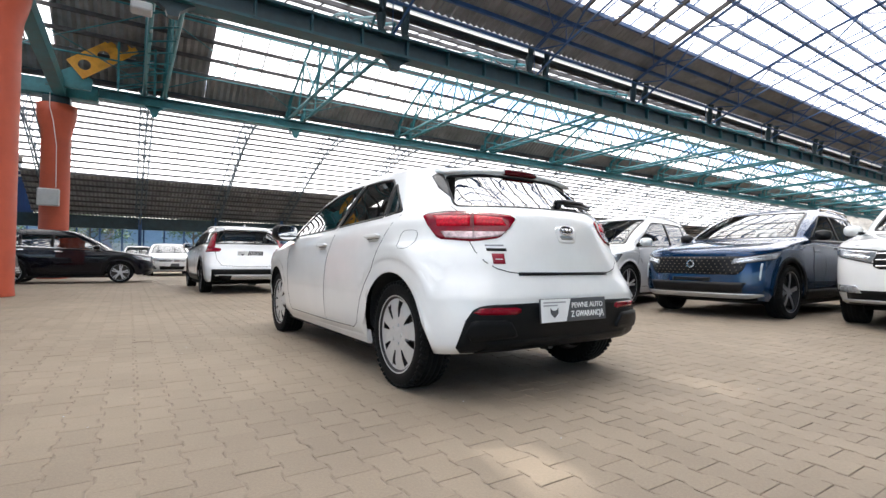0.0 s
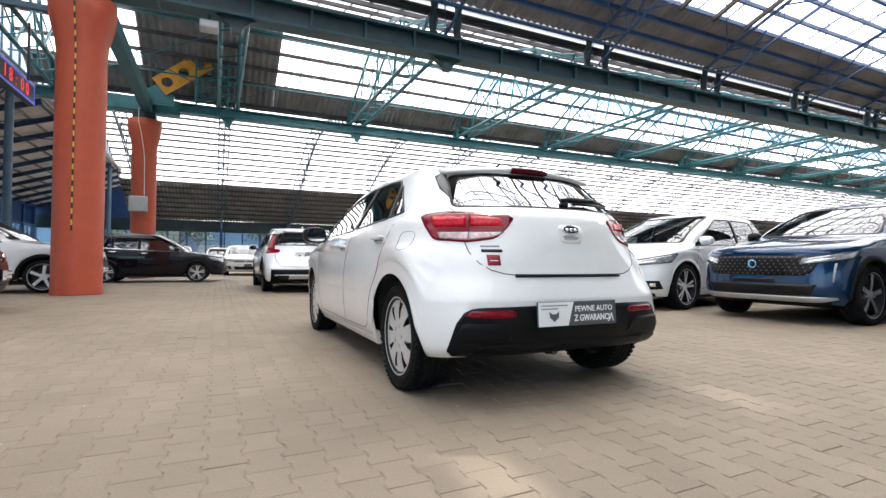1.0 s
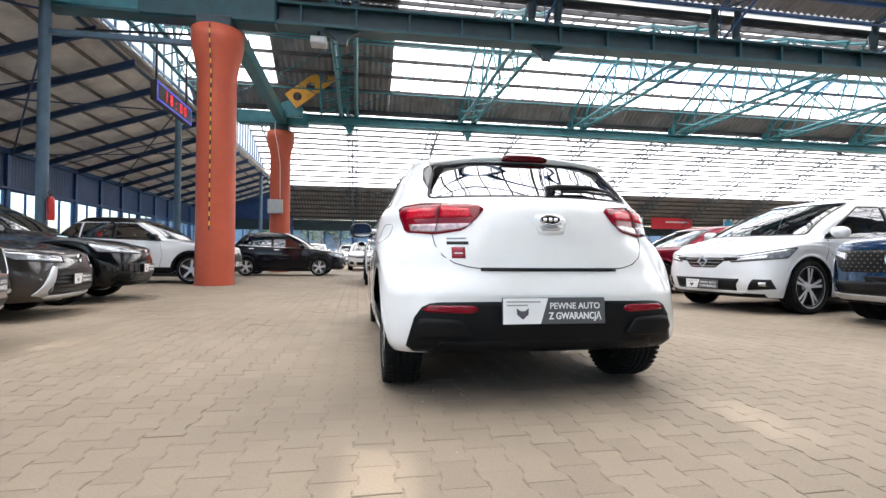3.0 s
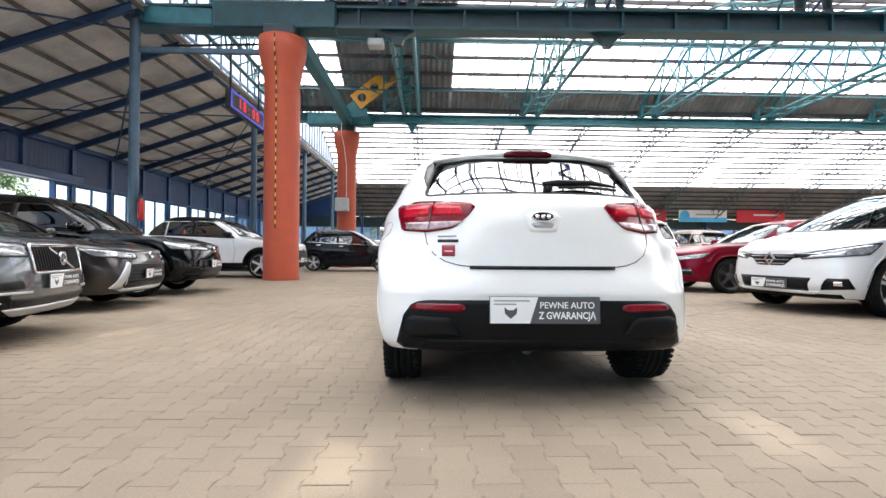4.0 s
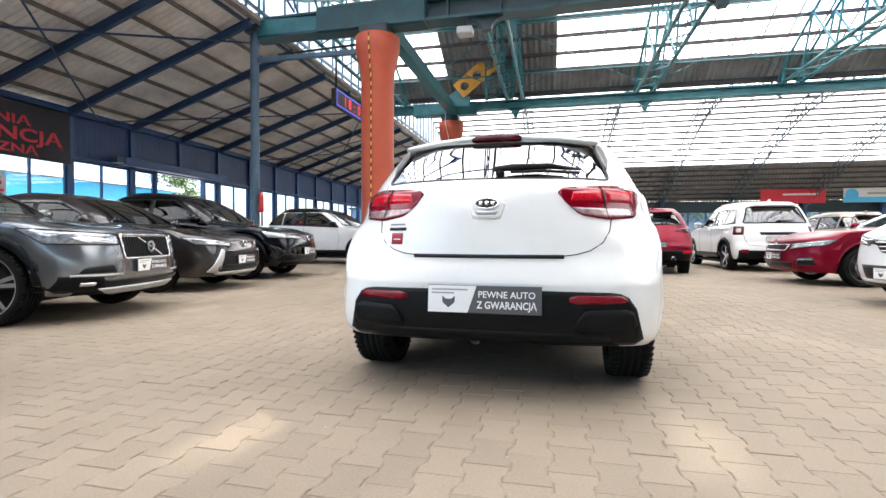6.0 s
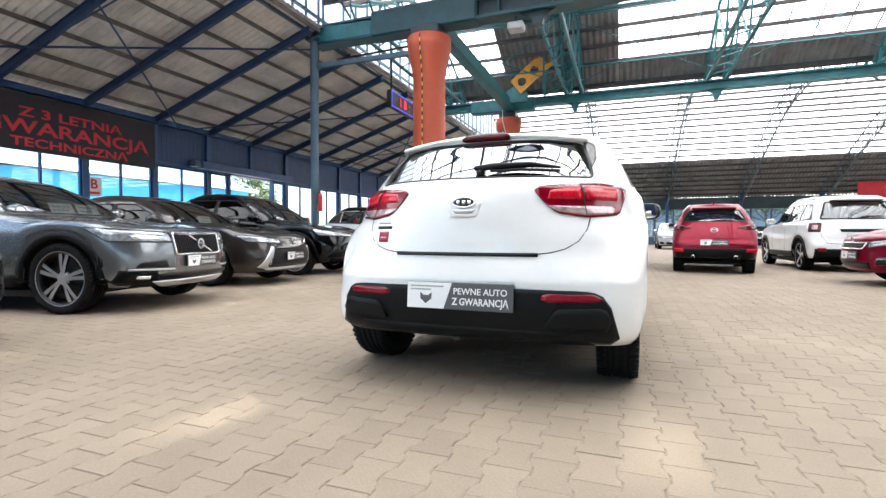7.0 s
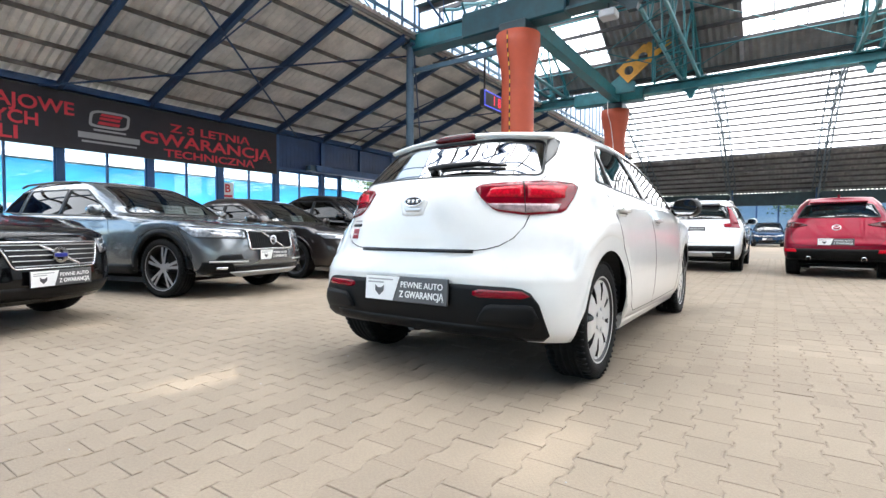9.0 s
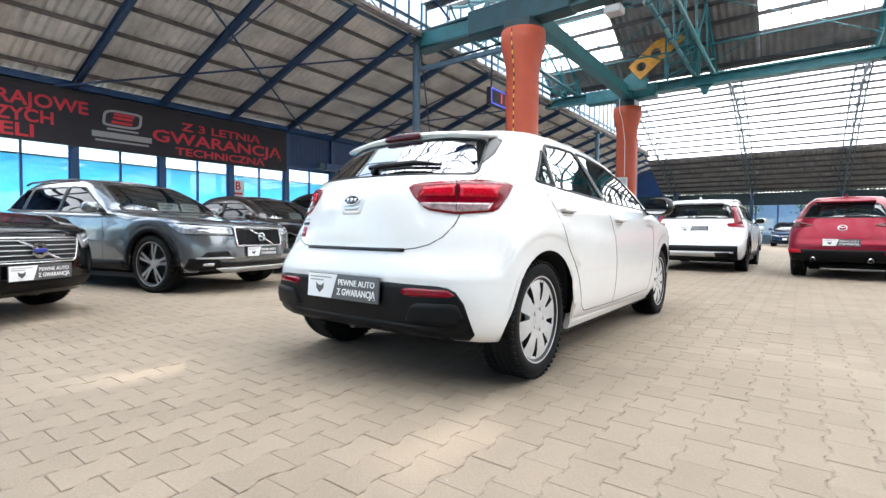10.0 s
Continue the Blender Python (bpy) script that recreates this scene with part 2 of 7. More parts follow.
def text_mesh(body, size, depth=0.004, bold=0.0):
    key = (body, size, depth, bold)
    if key not in TEXTS:
        cu = bpy.data.curves.new("letters", "FONT")
        cu.body, cu.size, cu.extrude, cu.align_x, cu.align_y, cu.offset = body, size, depth, "CENTER", "CENTER", bold
        cu.resolution_u = 3
        tmp = new("letters", cu)
        dg = bpy.context.evaluated_depsgraph_get()
        me = bpy.data.meshes.new_from_object(tmp.evaluated_get(dg))
        bpy.data.objects.remove(tmp)
        bpy.data.curves.remove(cu)
        TEXTS[key] = me
    return TEXTS[key]


def letters_of(whole):
    """The letters of a line of text, each as a mesh of its own."""
    bm = bmesh.new()
    bm.from_mesh(whole)
    bmesh.ops.remove_doubles(bm, verts=bm.verts, dist=0.0004)
    seen, isles = set(), []
    for v in bm.verts:
        if v in seen:
            continue
        stack, isle = [v], []
        seen.add(v)
        while stack:
            a = stack.pop()
            isle.append(a)
            for e in a.link_edges:
                b = e.other_vert(a)
                if b not in seen:
                    seen.add(b)
                    stack.append(b)
        isles.append((min(a.co.x for a in isle), max(a.co.x for a in isle), isle))
    groups = []
    for lo, hi, isle in sorted(isles, key=lambda q: q[0]):
        if groups and lo < groups[-1][0] - 0.2 * (hi - lo):  # an accent goes with its letter
            groups[-1][1].extend(isle)
            groups[-1][0] = max(groups[-1][0], hi)
        else:
            groups.append([hi, list(isle)])
    out = []
    for _, vs in groups:
        at = {v: i for i, v in enumerate(vs)}
        me = bpy.data.meshes.new("letter")
        me.from_pydata([v.co[:] for v in vs], [], [[at[v] for v in f.verts] for f in bm.faces if f.verts[0] in at])
        out.append(me)
    bm.free()
    return out


def lettering(name, body, size, material, m, parent=None, depth=0.004, bold=0.0, width=None, label="", parts=False):
    if parts:
        whole = text_mesh(body, size, depth, bold)
        xs = [v.co.x for v in whole.vertices]
        k = (width or max(xs) - min(xs)) / (max(xs) - min(xs))
        for me in letters_of(whole):
            me.materials.append(material)
            ob = new(name, me)
            ob.parent = parent
            ob.matrix_basis = m @ Matrix.Diagonal((k, 1, 1, 1))
        return None
    me = text_mesh(body, size, depth, bold).copy()
    me.materials.clear()
    me.materials.append(material)
    ob = new(name, me)
    if width:
        xs = [v.co.x for v in me.vertices]
        k = width / max(1e-6, max(xs) - min(xs))
        m = m @ Matrix.Diagonal((k, 1, 1, 1))
    if parent:
        ob.parent = parent
    ob.matrix_basis = m
    if label:
        ob["label"] = label
    return ob
# ------------------------------------------------------------------ the hall: ground, floor bed, walls, roofs, steel
HALL = Matrix.Translation((0, 0.47, 0)) @ Matrix.Scale(0.925, 4)  # from the hall's own grid to metres
XW, XE, YS, YN = -15.14, 100.0, -18.4, 46.0  # west wall, east end, south wall, north wall, on that grid
YL = -10.05  # south end of the lean-to, unseen and assumed open to the yard
YR = -0.55  # south of this its roof is of clear sheets, added unseen for light
PX0, PX1, PY0, PY1 = -8.945, 9.0, -4.957, 16.0  # stretch of the floor whose blocks are modelled

tagged(Soup().box(-900, 900, -900, 900, -0.5, -0.06).ob("ground", M_YARD_PALE), "assumed concrete yard round the hall, toned pale to bounce light in", "ground", kind="structure")
bed = Soup()
bed.box(PX0, PX1, PY0, PY1, -0.05, -0.0038)
tagged(bed.ob("floor", M_JOINT), "dark sand bed under the interlocking pavers", "floor", kind="structure")
EX_ = -10.0
outer = Soup()
fx0, fx1, fy0, fy1, fyl = XW * 0.925, XE * 0.925, YS * 0.925 + 0.47, YN * 0.925 + 0.47, YL * 0.925 + 0.47
for x0, x1, y0, y1 in ((fx0, PX0, fyl, fy1), (EX_, PX0, fy0, fyl), (PX1, fx1, fy0, fy1), (PX0, PX1, fy0, PY0), (PX0, PX1, PY1, fy1)):
    outer.box(x0, x1, y0, y1, -0.05, -0.001)
tagged(outer.ob("floor_far", M_PAVER), "sand-coloured paved floor of the sales hall", "floor", kind="structure")

# --- west side: posts, window bays, dark cladding, banner, gate
STEP = 2.4
POSTS = [2.01 + STEP * k for k in range(-5, 19)]
GATE = (12.75, 15.4)
wall = thing("wall_west", "navy blue steel wall with a long band of windows", "wall", kind="structure")
for y in POSTS:
    if GATE[0] < y < GATE[1]:
        Soup().box(XW - 0.12, XW + 0.12, y - 0.07, y + 0.07, 3.87, 5.4, 0.01).ob("post", M_BLUE, wall)
        continue
    s = Soup().box(XW - 0.12, XW + 0.12, y - 0.07, y + 0.07, 0, 5.4, 0.01)
    s.box(XW + 0.12, XW + 0.14, y - 0.10, y + 0.10, 0, 5.4)
    s.ob("post", M_BLUE, wall)
s = Soup().box(XW - 0.15, XW + 0.05, YL, GATE[0], 0, 0.28).box(XW - 0.15, XW + 0.05, GATE[1], YN, 0, 0.28)
s.ob("plinth", M_GREYBLUE, wall)
for a, b in zip(POSTS, POSTS[1:]):
    s = Soup().box(XW - 0.06, XW + 0.02, a + 0.07, b - 0.07, 3.86, 5.42)
    for k in range(int((b - a - 0.2) / 0.2)):  # ribs of the cladding
        s.box(XW + 0.02, XW + 0.026, a + 0.14 + k * 0.2, a + 0.24 + k * 0.2, 3.9, 5.4)
    s.ob("cladding_panel", M_NAVY, wall)
s = Soup().box(XW - 0.1, XW + 0.16, YL, YN, 3.76, 3.87, 0.01).box(XW - 0.1, XW + 0.2, YL, YN, 5.36, 5.52, 0.01).box(XW - 0.03, XW + 0.03, YL, YN, 5.52, 5.625)
s.ob("rail", M_BLUE, wall)
n_win = 0
for a, b in zip(POSTS, POSTS[1:]):
    spans = [(a + 0.07, b - 0.07)]
    if a < GATE[0] < b:
        spans = [(a + 0.07, GATE[0] - 0.08)]
    elif a < GATE[1] < b:
        spans = [(GATE[1] + 0.08, b - 0.07)]
    elif GATE[0] <= a and b <= GATE[1]:
        continue
    for y0, y1 in spans:
        n_win += 1
        win = thing("window_%d" % n_win, "blue-framed tall window with two clear panes", "window", kind="structure")
        fr = Soup()
        for z0, z1 in ((0.28, 0.36), (3.68, 3.76)):
            fr.box(XW - 0.04, XW + 0.04, y0, y1, z0, z1)
        mids = [y0, (y0 + y1) / 2 - 0.03, y1 - 0.06] if y1 - y0 > 1 else [y0, y1 - 0.06]
        for y in mids:
            fr.box(XW - 0.04, XW + 0.04, y, y + 0.06, 0.36, 3.68)
        fr.ob("window_frame", M_BLUE, win)
        for q0, q1 in zip(mids, mids[1:]):
            p = Soup().box(XW - 0.006, XW + 0.006, q0 + 0.06, q1, 0.36, 3.68).ob("pane", M_WINDOW, win)
gate = thing("gate_frame", "blue steel frame of the open gate with a shutter box above", "gate", kind="structure")
Soup().box(XW - 0.1, XW + 0.14, GATE[0] - 0.08, GATE[0], 0, 3.9, 0.01).ob("jamb", M_BLUE, gate)
Soup().box(XW - 0.1, XW + 0.14, GATE[1], GATE[1] + 0.08, 0, 3.9, 0.01).ob("jamb", M_BLUE, gate)
Soup().box(XW + 0.17, XW + 0.55, 10.9, 16.4, 3.80, 4.12, 0.03).ob("shutter_box", M_BLUE, gate)
Soup().box(XW + 0.17, XW + 0.5, 10.6, 10.9, 3.84, 4.10, 0.02).ob("motor", M_GREYBLUE, gate)

# --- the banner
ban = thing("banner", "long black advertising banner with red lettering", "banner")
BX = XW + 0.25
s = Soup().box(BX - 0.02, BX, -4.0, 9.1, 3.2, 4.72)
s.ob("cloth", M_BANNER, ban)
s = Soup().box(BX - 0.05, BX + 0.012, -4.0, 9.1, 4.72, 4.76).box(BX - 0.05, BX + 0.012, -4.0, 9.1, 3.16, 3.2)
s.ob("hem", M_CHAIN_B, ban)


def on_banner(body, y, z, size, width, m=M_RED_PRINT):
    lettering("letter", body, size, m, Matrix.Translation((BX + 0.004, y, z)) @ pose(0, 0, 0, 90, 0, 90), ban, 0.003, size * 0.02, width, parts=True)


on_banner("Z 3 LETNIĄ", 6.43, 4.24, 0.37, 2.95)
on_banner("GWARANCJĄ", 6.43, 3.82, 0.53, 4.8)
on_banner("TECHNICZNĄ", 6.42, 3.40, 0.35, 3.34)
on_banner("KRAJOWE", 1.10, 4.27, 0.50, 2.4)
on_banner("SZYCH", 0.77, 3.83, 0.48, 1.45)
on_banner("IELI", 0.62, 3.42, 0.48, 0.86)
# the dealer's mark: a rounded frame with a bent stroke, and bars for its name
bx = lambda a, b, t: (BX + t, 3.21 + a * 0.86, 3.85 + b * 0.78)
s = Soup()
ring = [(0.62 * math.copysign(abs(math.cos(q)) ** 0.45, math.cos(q)) + 0.10 * math.sin(q), 0.33 * math.copysign(abs(math.sin(q)) ** 0.45, math.sin(q))) for q in [2 * math.pi * i / 40 for i in range(40)]]
for i in range(40):
    a, b = ring[i], ring[(i + 1) % 40]
    s.prism([a, b, (b[0] * 0.86, b[1] * 0.74), (a[0] * 0.86, a[1] * 0.74)], lambda p, q, t: bx(p, q + 0.38, t), 0.002, 0.006)
s.ob("mark_frame", M_GREY_PRINT, ban)
s = Soup()
for poly in ([(-0.3, 0.12), (0.36, 0.12), (0.40, 0.22), (-0.24, 0.22)], [(-0.32, -0.02), (0.3, -0.02), (0.33, 0.08), (-0.30, 0.08)], [(-0.38, -0.20), (0.28, -0.20), (0.32, -0.09), (-0.34, -0.09)]):
    s.prism(poly, lambda p, q, t: bx(p, q + 0.38, t), 0.002, 0.006)
s.ob("mark_stroke", M_RED_PRINT, ban)
s = Soup()
for z, w, h in ((-0.10, 0.50, 0.07), (-0.34, 0.95, 0.22), (-0.57, 0.85, 0.07)):
    s.prism([(-w, z - h / 2), (w, z - h / 2), (w, z + h / 2), (-w, z + h / 2)], lambda p, q, t: bx(p, q + 0.05, t), 0.002, 0.006)
s.ob("name_bar", M_GREY_PRINT, ban)
s = thing("window_sign", "small white and red sign stuck on a window", "sign")
Soup().box(XW + 0.012, XW + 0.02, 6.88, 7.36, 2.05, 2.66).ob("sheet", M_WHITE_PRINT, s)
lettering("lettering", "B", 0.42, M_RED_PRINT, Matrix.Translation((XW + 0.022, 7.12, 2.43)) @ pose(0, 0, 0, 90, 0, 90), s, 0.002, 0.01)
Soup().box(XW + 0.02, XW + 0.026, 6.94, 7.30, 2.12, 2.2).ob("bar", M_RED_PRINT, s)

# --- lean-to roof along the west wall
LX0, LZ0, LX1, LZ1 = XW - 0.5, 4.92, -8.4, 7.42


def corrugated(name, a, b, along0, along1, axis, material, wave=0.19, amp=0.022, label="", thick=0.0):
    """A wavy sheet between the section points a and b (across), run out along an axis. The waves run from a to b."""
    n = max(1, int((along1 - along0) / wave * 4))
    v, f = [], []
    sec = [Vector((*a, 0)), Vector((*b, 0))]
    nrm = Vector((-(b[1] - a[1]), b[0] - a[0])).normalized()
    for i in range(n + 1):
        t = along0 + (along1 - along0) * i / n
        o = amp * (0, 1, 0, -1)[i % 4]
        for p in sec:
            c, z = p[0] + nrm[0] * o, p[1] + nrm[1] * o
            v.append((c, t, z) if axis == "y" else (t, c, z))
    f = [(2 * i, 2 * i + 1, 2 * i + 3, 2 * i + 2) for i in range(n)]
    return v, f


lean = thing("ceiling_lean_to", "sloping corrugated sheet ceiling of the lean-to", "ceiling", kind="structure")
sh = Soup()
for i in range(7):
    x0, x1 = LX0 + (LX1 - LX0) * i / 7, LX0 + (LX1 - LX0) * (i + 1) / 7 + 0.08
    z0, z1 = LZ0 + (LZ1 - LZ0) * i / 7, LZ0 + (LZ1 - LZ0) * (i + 1) / 7 + 0.02
    sh.add(*corrugated("", (x0, z0 + 0.02), (x1, z1 + 0.02), YR, YN, "y", M_CORR, 0.21, 0.034))
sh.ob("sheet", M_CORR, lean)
# Out-of-view sheets, added to brighten the west side of the hatchback.
Soup().add([(LX0, YL, LZ0 + 0.02), (LX1, YL, LZ1 + 0.02), (LX1, YR, LZ1 + 0.02), (LX0, YR, LZ0 + 0.02)], [(0, 1, 2, 3)]).ob("skylight", M_SKYLIGHT, lean, "unseen clear roof sheets added to let in more light")
pu = Soup()
for i in range(1, 8):
    x, z = LX0 + (LX1 - LX0) * i / 7 - 0.05, LZ0 + (LZ1 - LZ0) * i / 7 - 0.02
    pu.box(x - 0.03, x + 0.03, YL, YN, z - 0.11, z)
pu.ob("purlin", M_PURLIN, lean)
raf = thing("rafters_lean_to", "blue steel rafters under the lean-to roof", "rafter", kind="structure")
for y in POSTS:
    s = Soup()
    a, b = Vector((LX0 + 0.4, y, LZ0 - 0.10)), Vector((LX1, y, LZ1 - 0.28))
    s.bar(a, b, 0.03, 0.22).bar(a + Vector((0, 0, 0.11)), b + Vector((0, 0, 0.11)), 0.12, 0.02).bar(a - Vector((0, 0, 0.11)), b - Vector((0, 0, 0.11)), 0.12, 0.02)
    s.ob("rafter", M_RAFTER, raf)
# edge girder on the row of slim columns, with its lattice and the tie rods
EX = -8.7
s = Soup()
for z in (7.92, 7.28):
    s.bar((EX, YS, z), (EX, YN, z), 0.09, 0.09)
s.ob("edge_chord", M_GREYBLUE, raf)
s = Soup()
k = 0
y = YS
while y < YN - 1.5:
    s.tube([(EX, y, 7.28 if k % 2 else 7.92), (EX, y + 1.435, 7.92 if k % 2 else 7.28)], 0.025)
    y += 1.435
    k += 1
s.ob("edge_lattice", M_GREYBLUE, raf)
s = Soup()
for y0 in (1.5, 10.1, 18.7):
    s.tube([(EX, y0, 6.9), (XW + 0.3, y0 + 8.6, 4.75)], 0.03, 6).tube([(EX, y0 + 8.6, 6.9), (XW + 0.3, y0, 4.75)], 0.03, 6)
    s.tube([(EX, y0 + 2.87, 6.5), (-12.2, y0 + 2.87, 5.7), (XW + 0.2, y0 + 2.87, 4.75)], 0.022)
s.ob("tie_rod", M_RAFTER, raf)
Soup().bar((EX, 9.87, 6.28), (-5.12, 9.9, 6.28), 0.13, 0.13).ob("tie_beam", M_GREYBLUE, raf)
for y in (9.87, 18.9, 27.9, 36.9):
    c = thing("slim_column", "slim round grey-blue steel column", "column", "slim columns along the lean-to", "structure")
    Soup().lathe([(0.0, 0.0), (0.13, 0.0), (0.13, 7.15), (0, 7.15)], 20).ob("shaft", M_GREYBLUE, c, smooth=False)
    Soup().box(-0.22, 0.22, -0.22, 0.22, 0, 0.025, 0.005).ob("base_plate", M_GREYBLUE, c)
    Soup().box(-0.24, 0.24, -0.16, 0.16, 7.1, 7.2, 0.01).ob("head_plate", M_GREYBLUE, c)
    c.matrix_basis = pose(EX, y, 0)
ex = thing("fire_extinguisher", "red fire extinguisher hung on a slim steel column", "extinguisher", at=pose(EX + 0.24, 9.8, 1.6))
Soup().lathe([(0, 0), (0.075, 0.0), (0.085, 0.03), (0.085, 0.48), (0.07, 0.55), (0.03, 0.59), (0.0, 0.6)], 18).ob("cylinder", M_RED_ENAMEL, ex, smooth=True)
Soup().box(-0.02, 0.02, -0.02, 0.02, 0.58, 0.65).box(-0.015, 0.015, -0.10, 0.03, 0.65, 0.675).box(-0.015, 0.015, -0.09, 0.03, 0.70, 0.72).ob("valve", M_CHAIN_B, ex)
Soup().tube([(0, -0.03, 0.64), (0.0, -0.12, 0.55), (0.0, -0.13, 0.30), (0, -0.10, 0.18)], 0.012).ob("hose", M_CHAIN_B, ex)

# --- the two heavy orange columns
COL = [(-4.69, 9.9), (-4.69, 20.35)]
for i, (cx, cy) in enumerate(COL):
    c = thing("column", "thick round orange-painted concrete column with a flared head", "column", "orange columns", "structure", pose(cx, cy, 0))
    r = (0.475, 0.46)[i]
    Soup().lathe([(0, 0), (r + 0.012, 0), (r + 0.012, 0.02), (r, 0.16), (r, 5.35), (r + 0.03, 5.65), (r + 0.12, 6.02), (r + 0.165, 6.28), (r + 0.165, 6.6), (0, 6.6)], 40).ob("shaft", M_ORANGE, c, smooth=True)
    Soup().box(-0.42, 0.42, -0.42, 0.42, 6.6, 6.9, 0.02).ob("bearing", M_TEAL_DARK, c)
ch = thing("warning_chain", "yellow and black plastic chain hanging down the orange column", "chain")
ang = radians(268)
cx, cy = COL[0][0] + 0.495 * math.cos(ang), COL[0][1] + 0.495 * math.sin(ang)
link = Soup().box(-0.017, 0.017, -0.012, 0.012, -0.115, 0.0, 0.008).ob("link", M_CHAIN_B, ch)
link_y = link.data.copy()
link_y.materials[0] = M_CHAIN_Y
z, k = 6.55, 0
while z > 1.42:
    q = 0.165 if z > 6.25 else max(0.0, (z - 5.4) * 0.195)
    o = link if k == 0 else new("link", link_y if k % 2 else link.data)
    o.parent = ch
    o.matrix_basis = pose(cx + q * math.cos(ang), cy + q * math.sin(ang), z, 0, 0, 90 * (k % 2))
    z -= 0.12
    k += 1
jb = thing("junction_box", "grey electrical junction box on the orange column", "junction box")
bx0, by0 = COL[1][0] - 0.1, COL[1][1] - 0.45
Soup().box(bx0 - 0.36, bx0 + 0.30, by0 - 0.2, by0 + 0.04, 2.72, 3.36, 0.03).ob("case", M_GREY, jb)
Soup().box(bx0 - 0.33, bx0 + 0.27, by0 - 0.215, by0 - 0.2, 2.75, 3.33, 0.005).ob("cover", M_GREY, jb)
Soup().tube([(bx0 + 0.18, by0 - 0.06, 3.42), (bx0 + 0.16, by0 - 0.05, 5.0), (bx0 + 0.05, by0 - 0.1, 5.9), (bx0 - 0.05, by0 - 0.26, 6.4), (bx0 - 0.05, by0 - 0.28, 6.9)], 0.014).ob("cable", M_WHITE_PLASTIC, jb)
led = thing("led_sign", "black LED sign with red figures hung from the steel", "sign")
Soup().box(-6.98, -6.80, 11.6, 14.6, 5.26, 5.86, 0.02).ob("case", M_CHAIN_B, led)
s = Soup().box(-6.80, -6.796, 11.65, 14.55, 5.295, 5.32).box(-6.80, -6.796, 11.65, 14.55, 5.80, 5.825).box(-6.80, -6.796, 11.65, 11.68, 5.295, 5.825).box(-6.80, -6.796, 14.52, 14.55, 5.295, 5.825)
s.ob("border", M_LED_BLUE, led)
for k, q in enumerate("18:00"):
    lettering("figure", q, 0.5, M_LED, Matrix.Translation((-6.795, 12.35 + 0.38 * k + (0.06 if k > 2 else 0), 5.56)) @ pose(0, 0, 0, 90, 0, 90), led, 0.002, parts=True)
for p, q in (((-6.89, 11.8, 5.86), (-6.89, 11.8, 7.2)), ((-6.89, 14.3, 5.86), (-6.89, 14.3, 7.6)), ((-8.7, 11.2, 6.95), (-4.9, 10.9, 6.95))):
    Soup().bar(p, q, 0.055, 0.055).ob("hanger", M_CHAIN_B, led)

# --- crane girders on the columns
XK = [-7.42 + 5.9 * k for k in range(17)]
g1 = thing("girder_near", "deep teal steel crane girder with stiffeners", "girder", kind="structure")
GY = 10.05
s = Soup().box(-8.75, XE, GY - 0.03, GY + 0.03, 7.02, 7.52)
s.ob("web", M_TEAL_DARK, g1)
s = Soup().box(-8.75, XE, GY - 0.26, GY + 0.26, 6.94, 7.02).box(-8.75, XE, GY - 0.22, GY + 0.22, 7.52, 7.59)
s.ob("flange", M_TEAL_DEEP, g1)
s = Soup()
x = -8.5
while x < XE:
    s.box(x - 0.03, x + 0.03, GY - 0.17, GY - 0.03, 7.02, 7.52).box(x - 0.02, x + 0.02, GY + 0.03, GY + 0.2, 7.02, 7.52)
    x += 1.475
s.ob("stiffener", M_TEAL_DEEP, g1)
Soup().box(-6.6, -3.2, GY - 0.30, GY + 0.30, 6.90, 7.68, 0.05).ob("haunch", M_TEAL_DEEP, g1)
s = Soup().bar((EX, 9.9, 7.25), (-6.6, GY, 7.25), 0.34, 0.45)
s.ob("stub", M_TEAL, g1)
xz = lambda x0: (lambda a, b, t: (x0 + a, t, b))
for x in XK[1:]:
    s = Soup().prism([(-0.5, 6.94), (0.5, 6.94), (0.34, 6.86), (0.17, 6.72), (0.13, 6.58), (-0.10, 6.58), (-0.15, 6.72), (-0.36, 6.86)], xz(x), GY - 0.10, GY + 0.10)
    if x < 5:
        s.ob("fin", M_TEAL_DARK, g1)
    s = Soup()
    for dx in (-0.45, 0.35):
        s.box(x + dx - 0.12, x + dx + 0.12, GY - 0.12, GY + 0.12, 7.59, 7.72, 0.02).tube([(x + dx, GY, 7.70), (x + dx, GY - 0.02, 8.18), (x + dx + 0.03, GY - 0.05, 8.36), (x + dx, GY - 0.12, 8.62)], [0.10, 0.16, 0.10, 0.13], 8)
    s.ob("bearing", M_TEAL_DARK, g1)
g1.matrix_basis = Matrix.Translation((COL[0][0], GY, 0)) @ pose(0, 0, 0, 0, 0, -1.0) @ Matrix.Translation((-COL[0][0], -GY, 0))
g2 = thing("girder_far", "teal steel girder on the far orange column", "girder", kind="structure")
HY = 20.35
s = Soup().box(-8.75, XE, HY - 0.03, HY + 0.03, 7.2, 7.5).box(-8.75, XE, HY - 0.2, HY + 0.2, 7.13, 7.2).box(-8.75, XE, HY - 0.2, HY + 0.2, 7.48, 7.54)
s.ob("beam", M_TEAL, g2)
Soup().box(-6.6, -3.4, HY - 0.26, HY + 0.26, 6.96, 7.56, 0.04).ob("haunch", M_TEAL, g2)
for x in XK[1:]:
    s = Soup().prism([(-0.38, 7.14), (0.38, 7.14), (0.2, 7.0), (0.1, 6.72), (-0.06, 6.72), (-0.16, 7.0)], xz(x), HY - 0.08, HY + 0.08)
    if x < 5:
        s.ob("fin", M_TEAL, g2)
cross = thing("girder_cross", "teal box girder between the two orange columns", "girder", kind="structure")
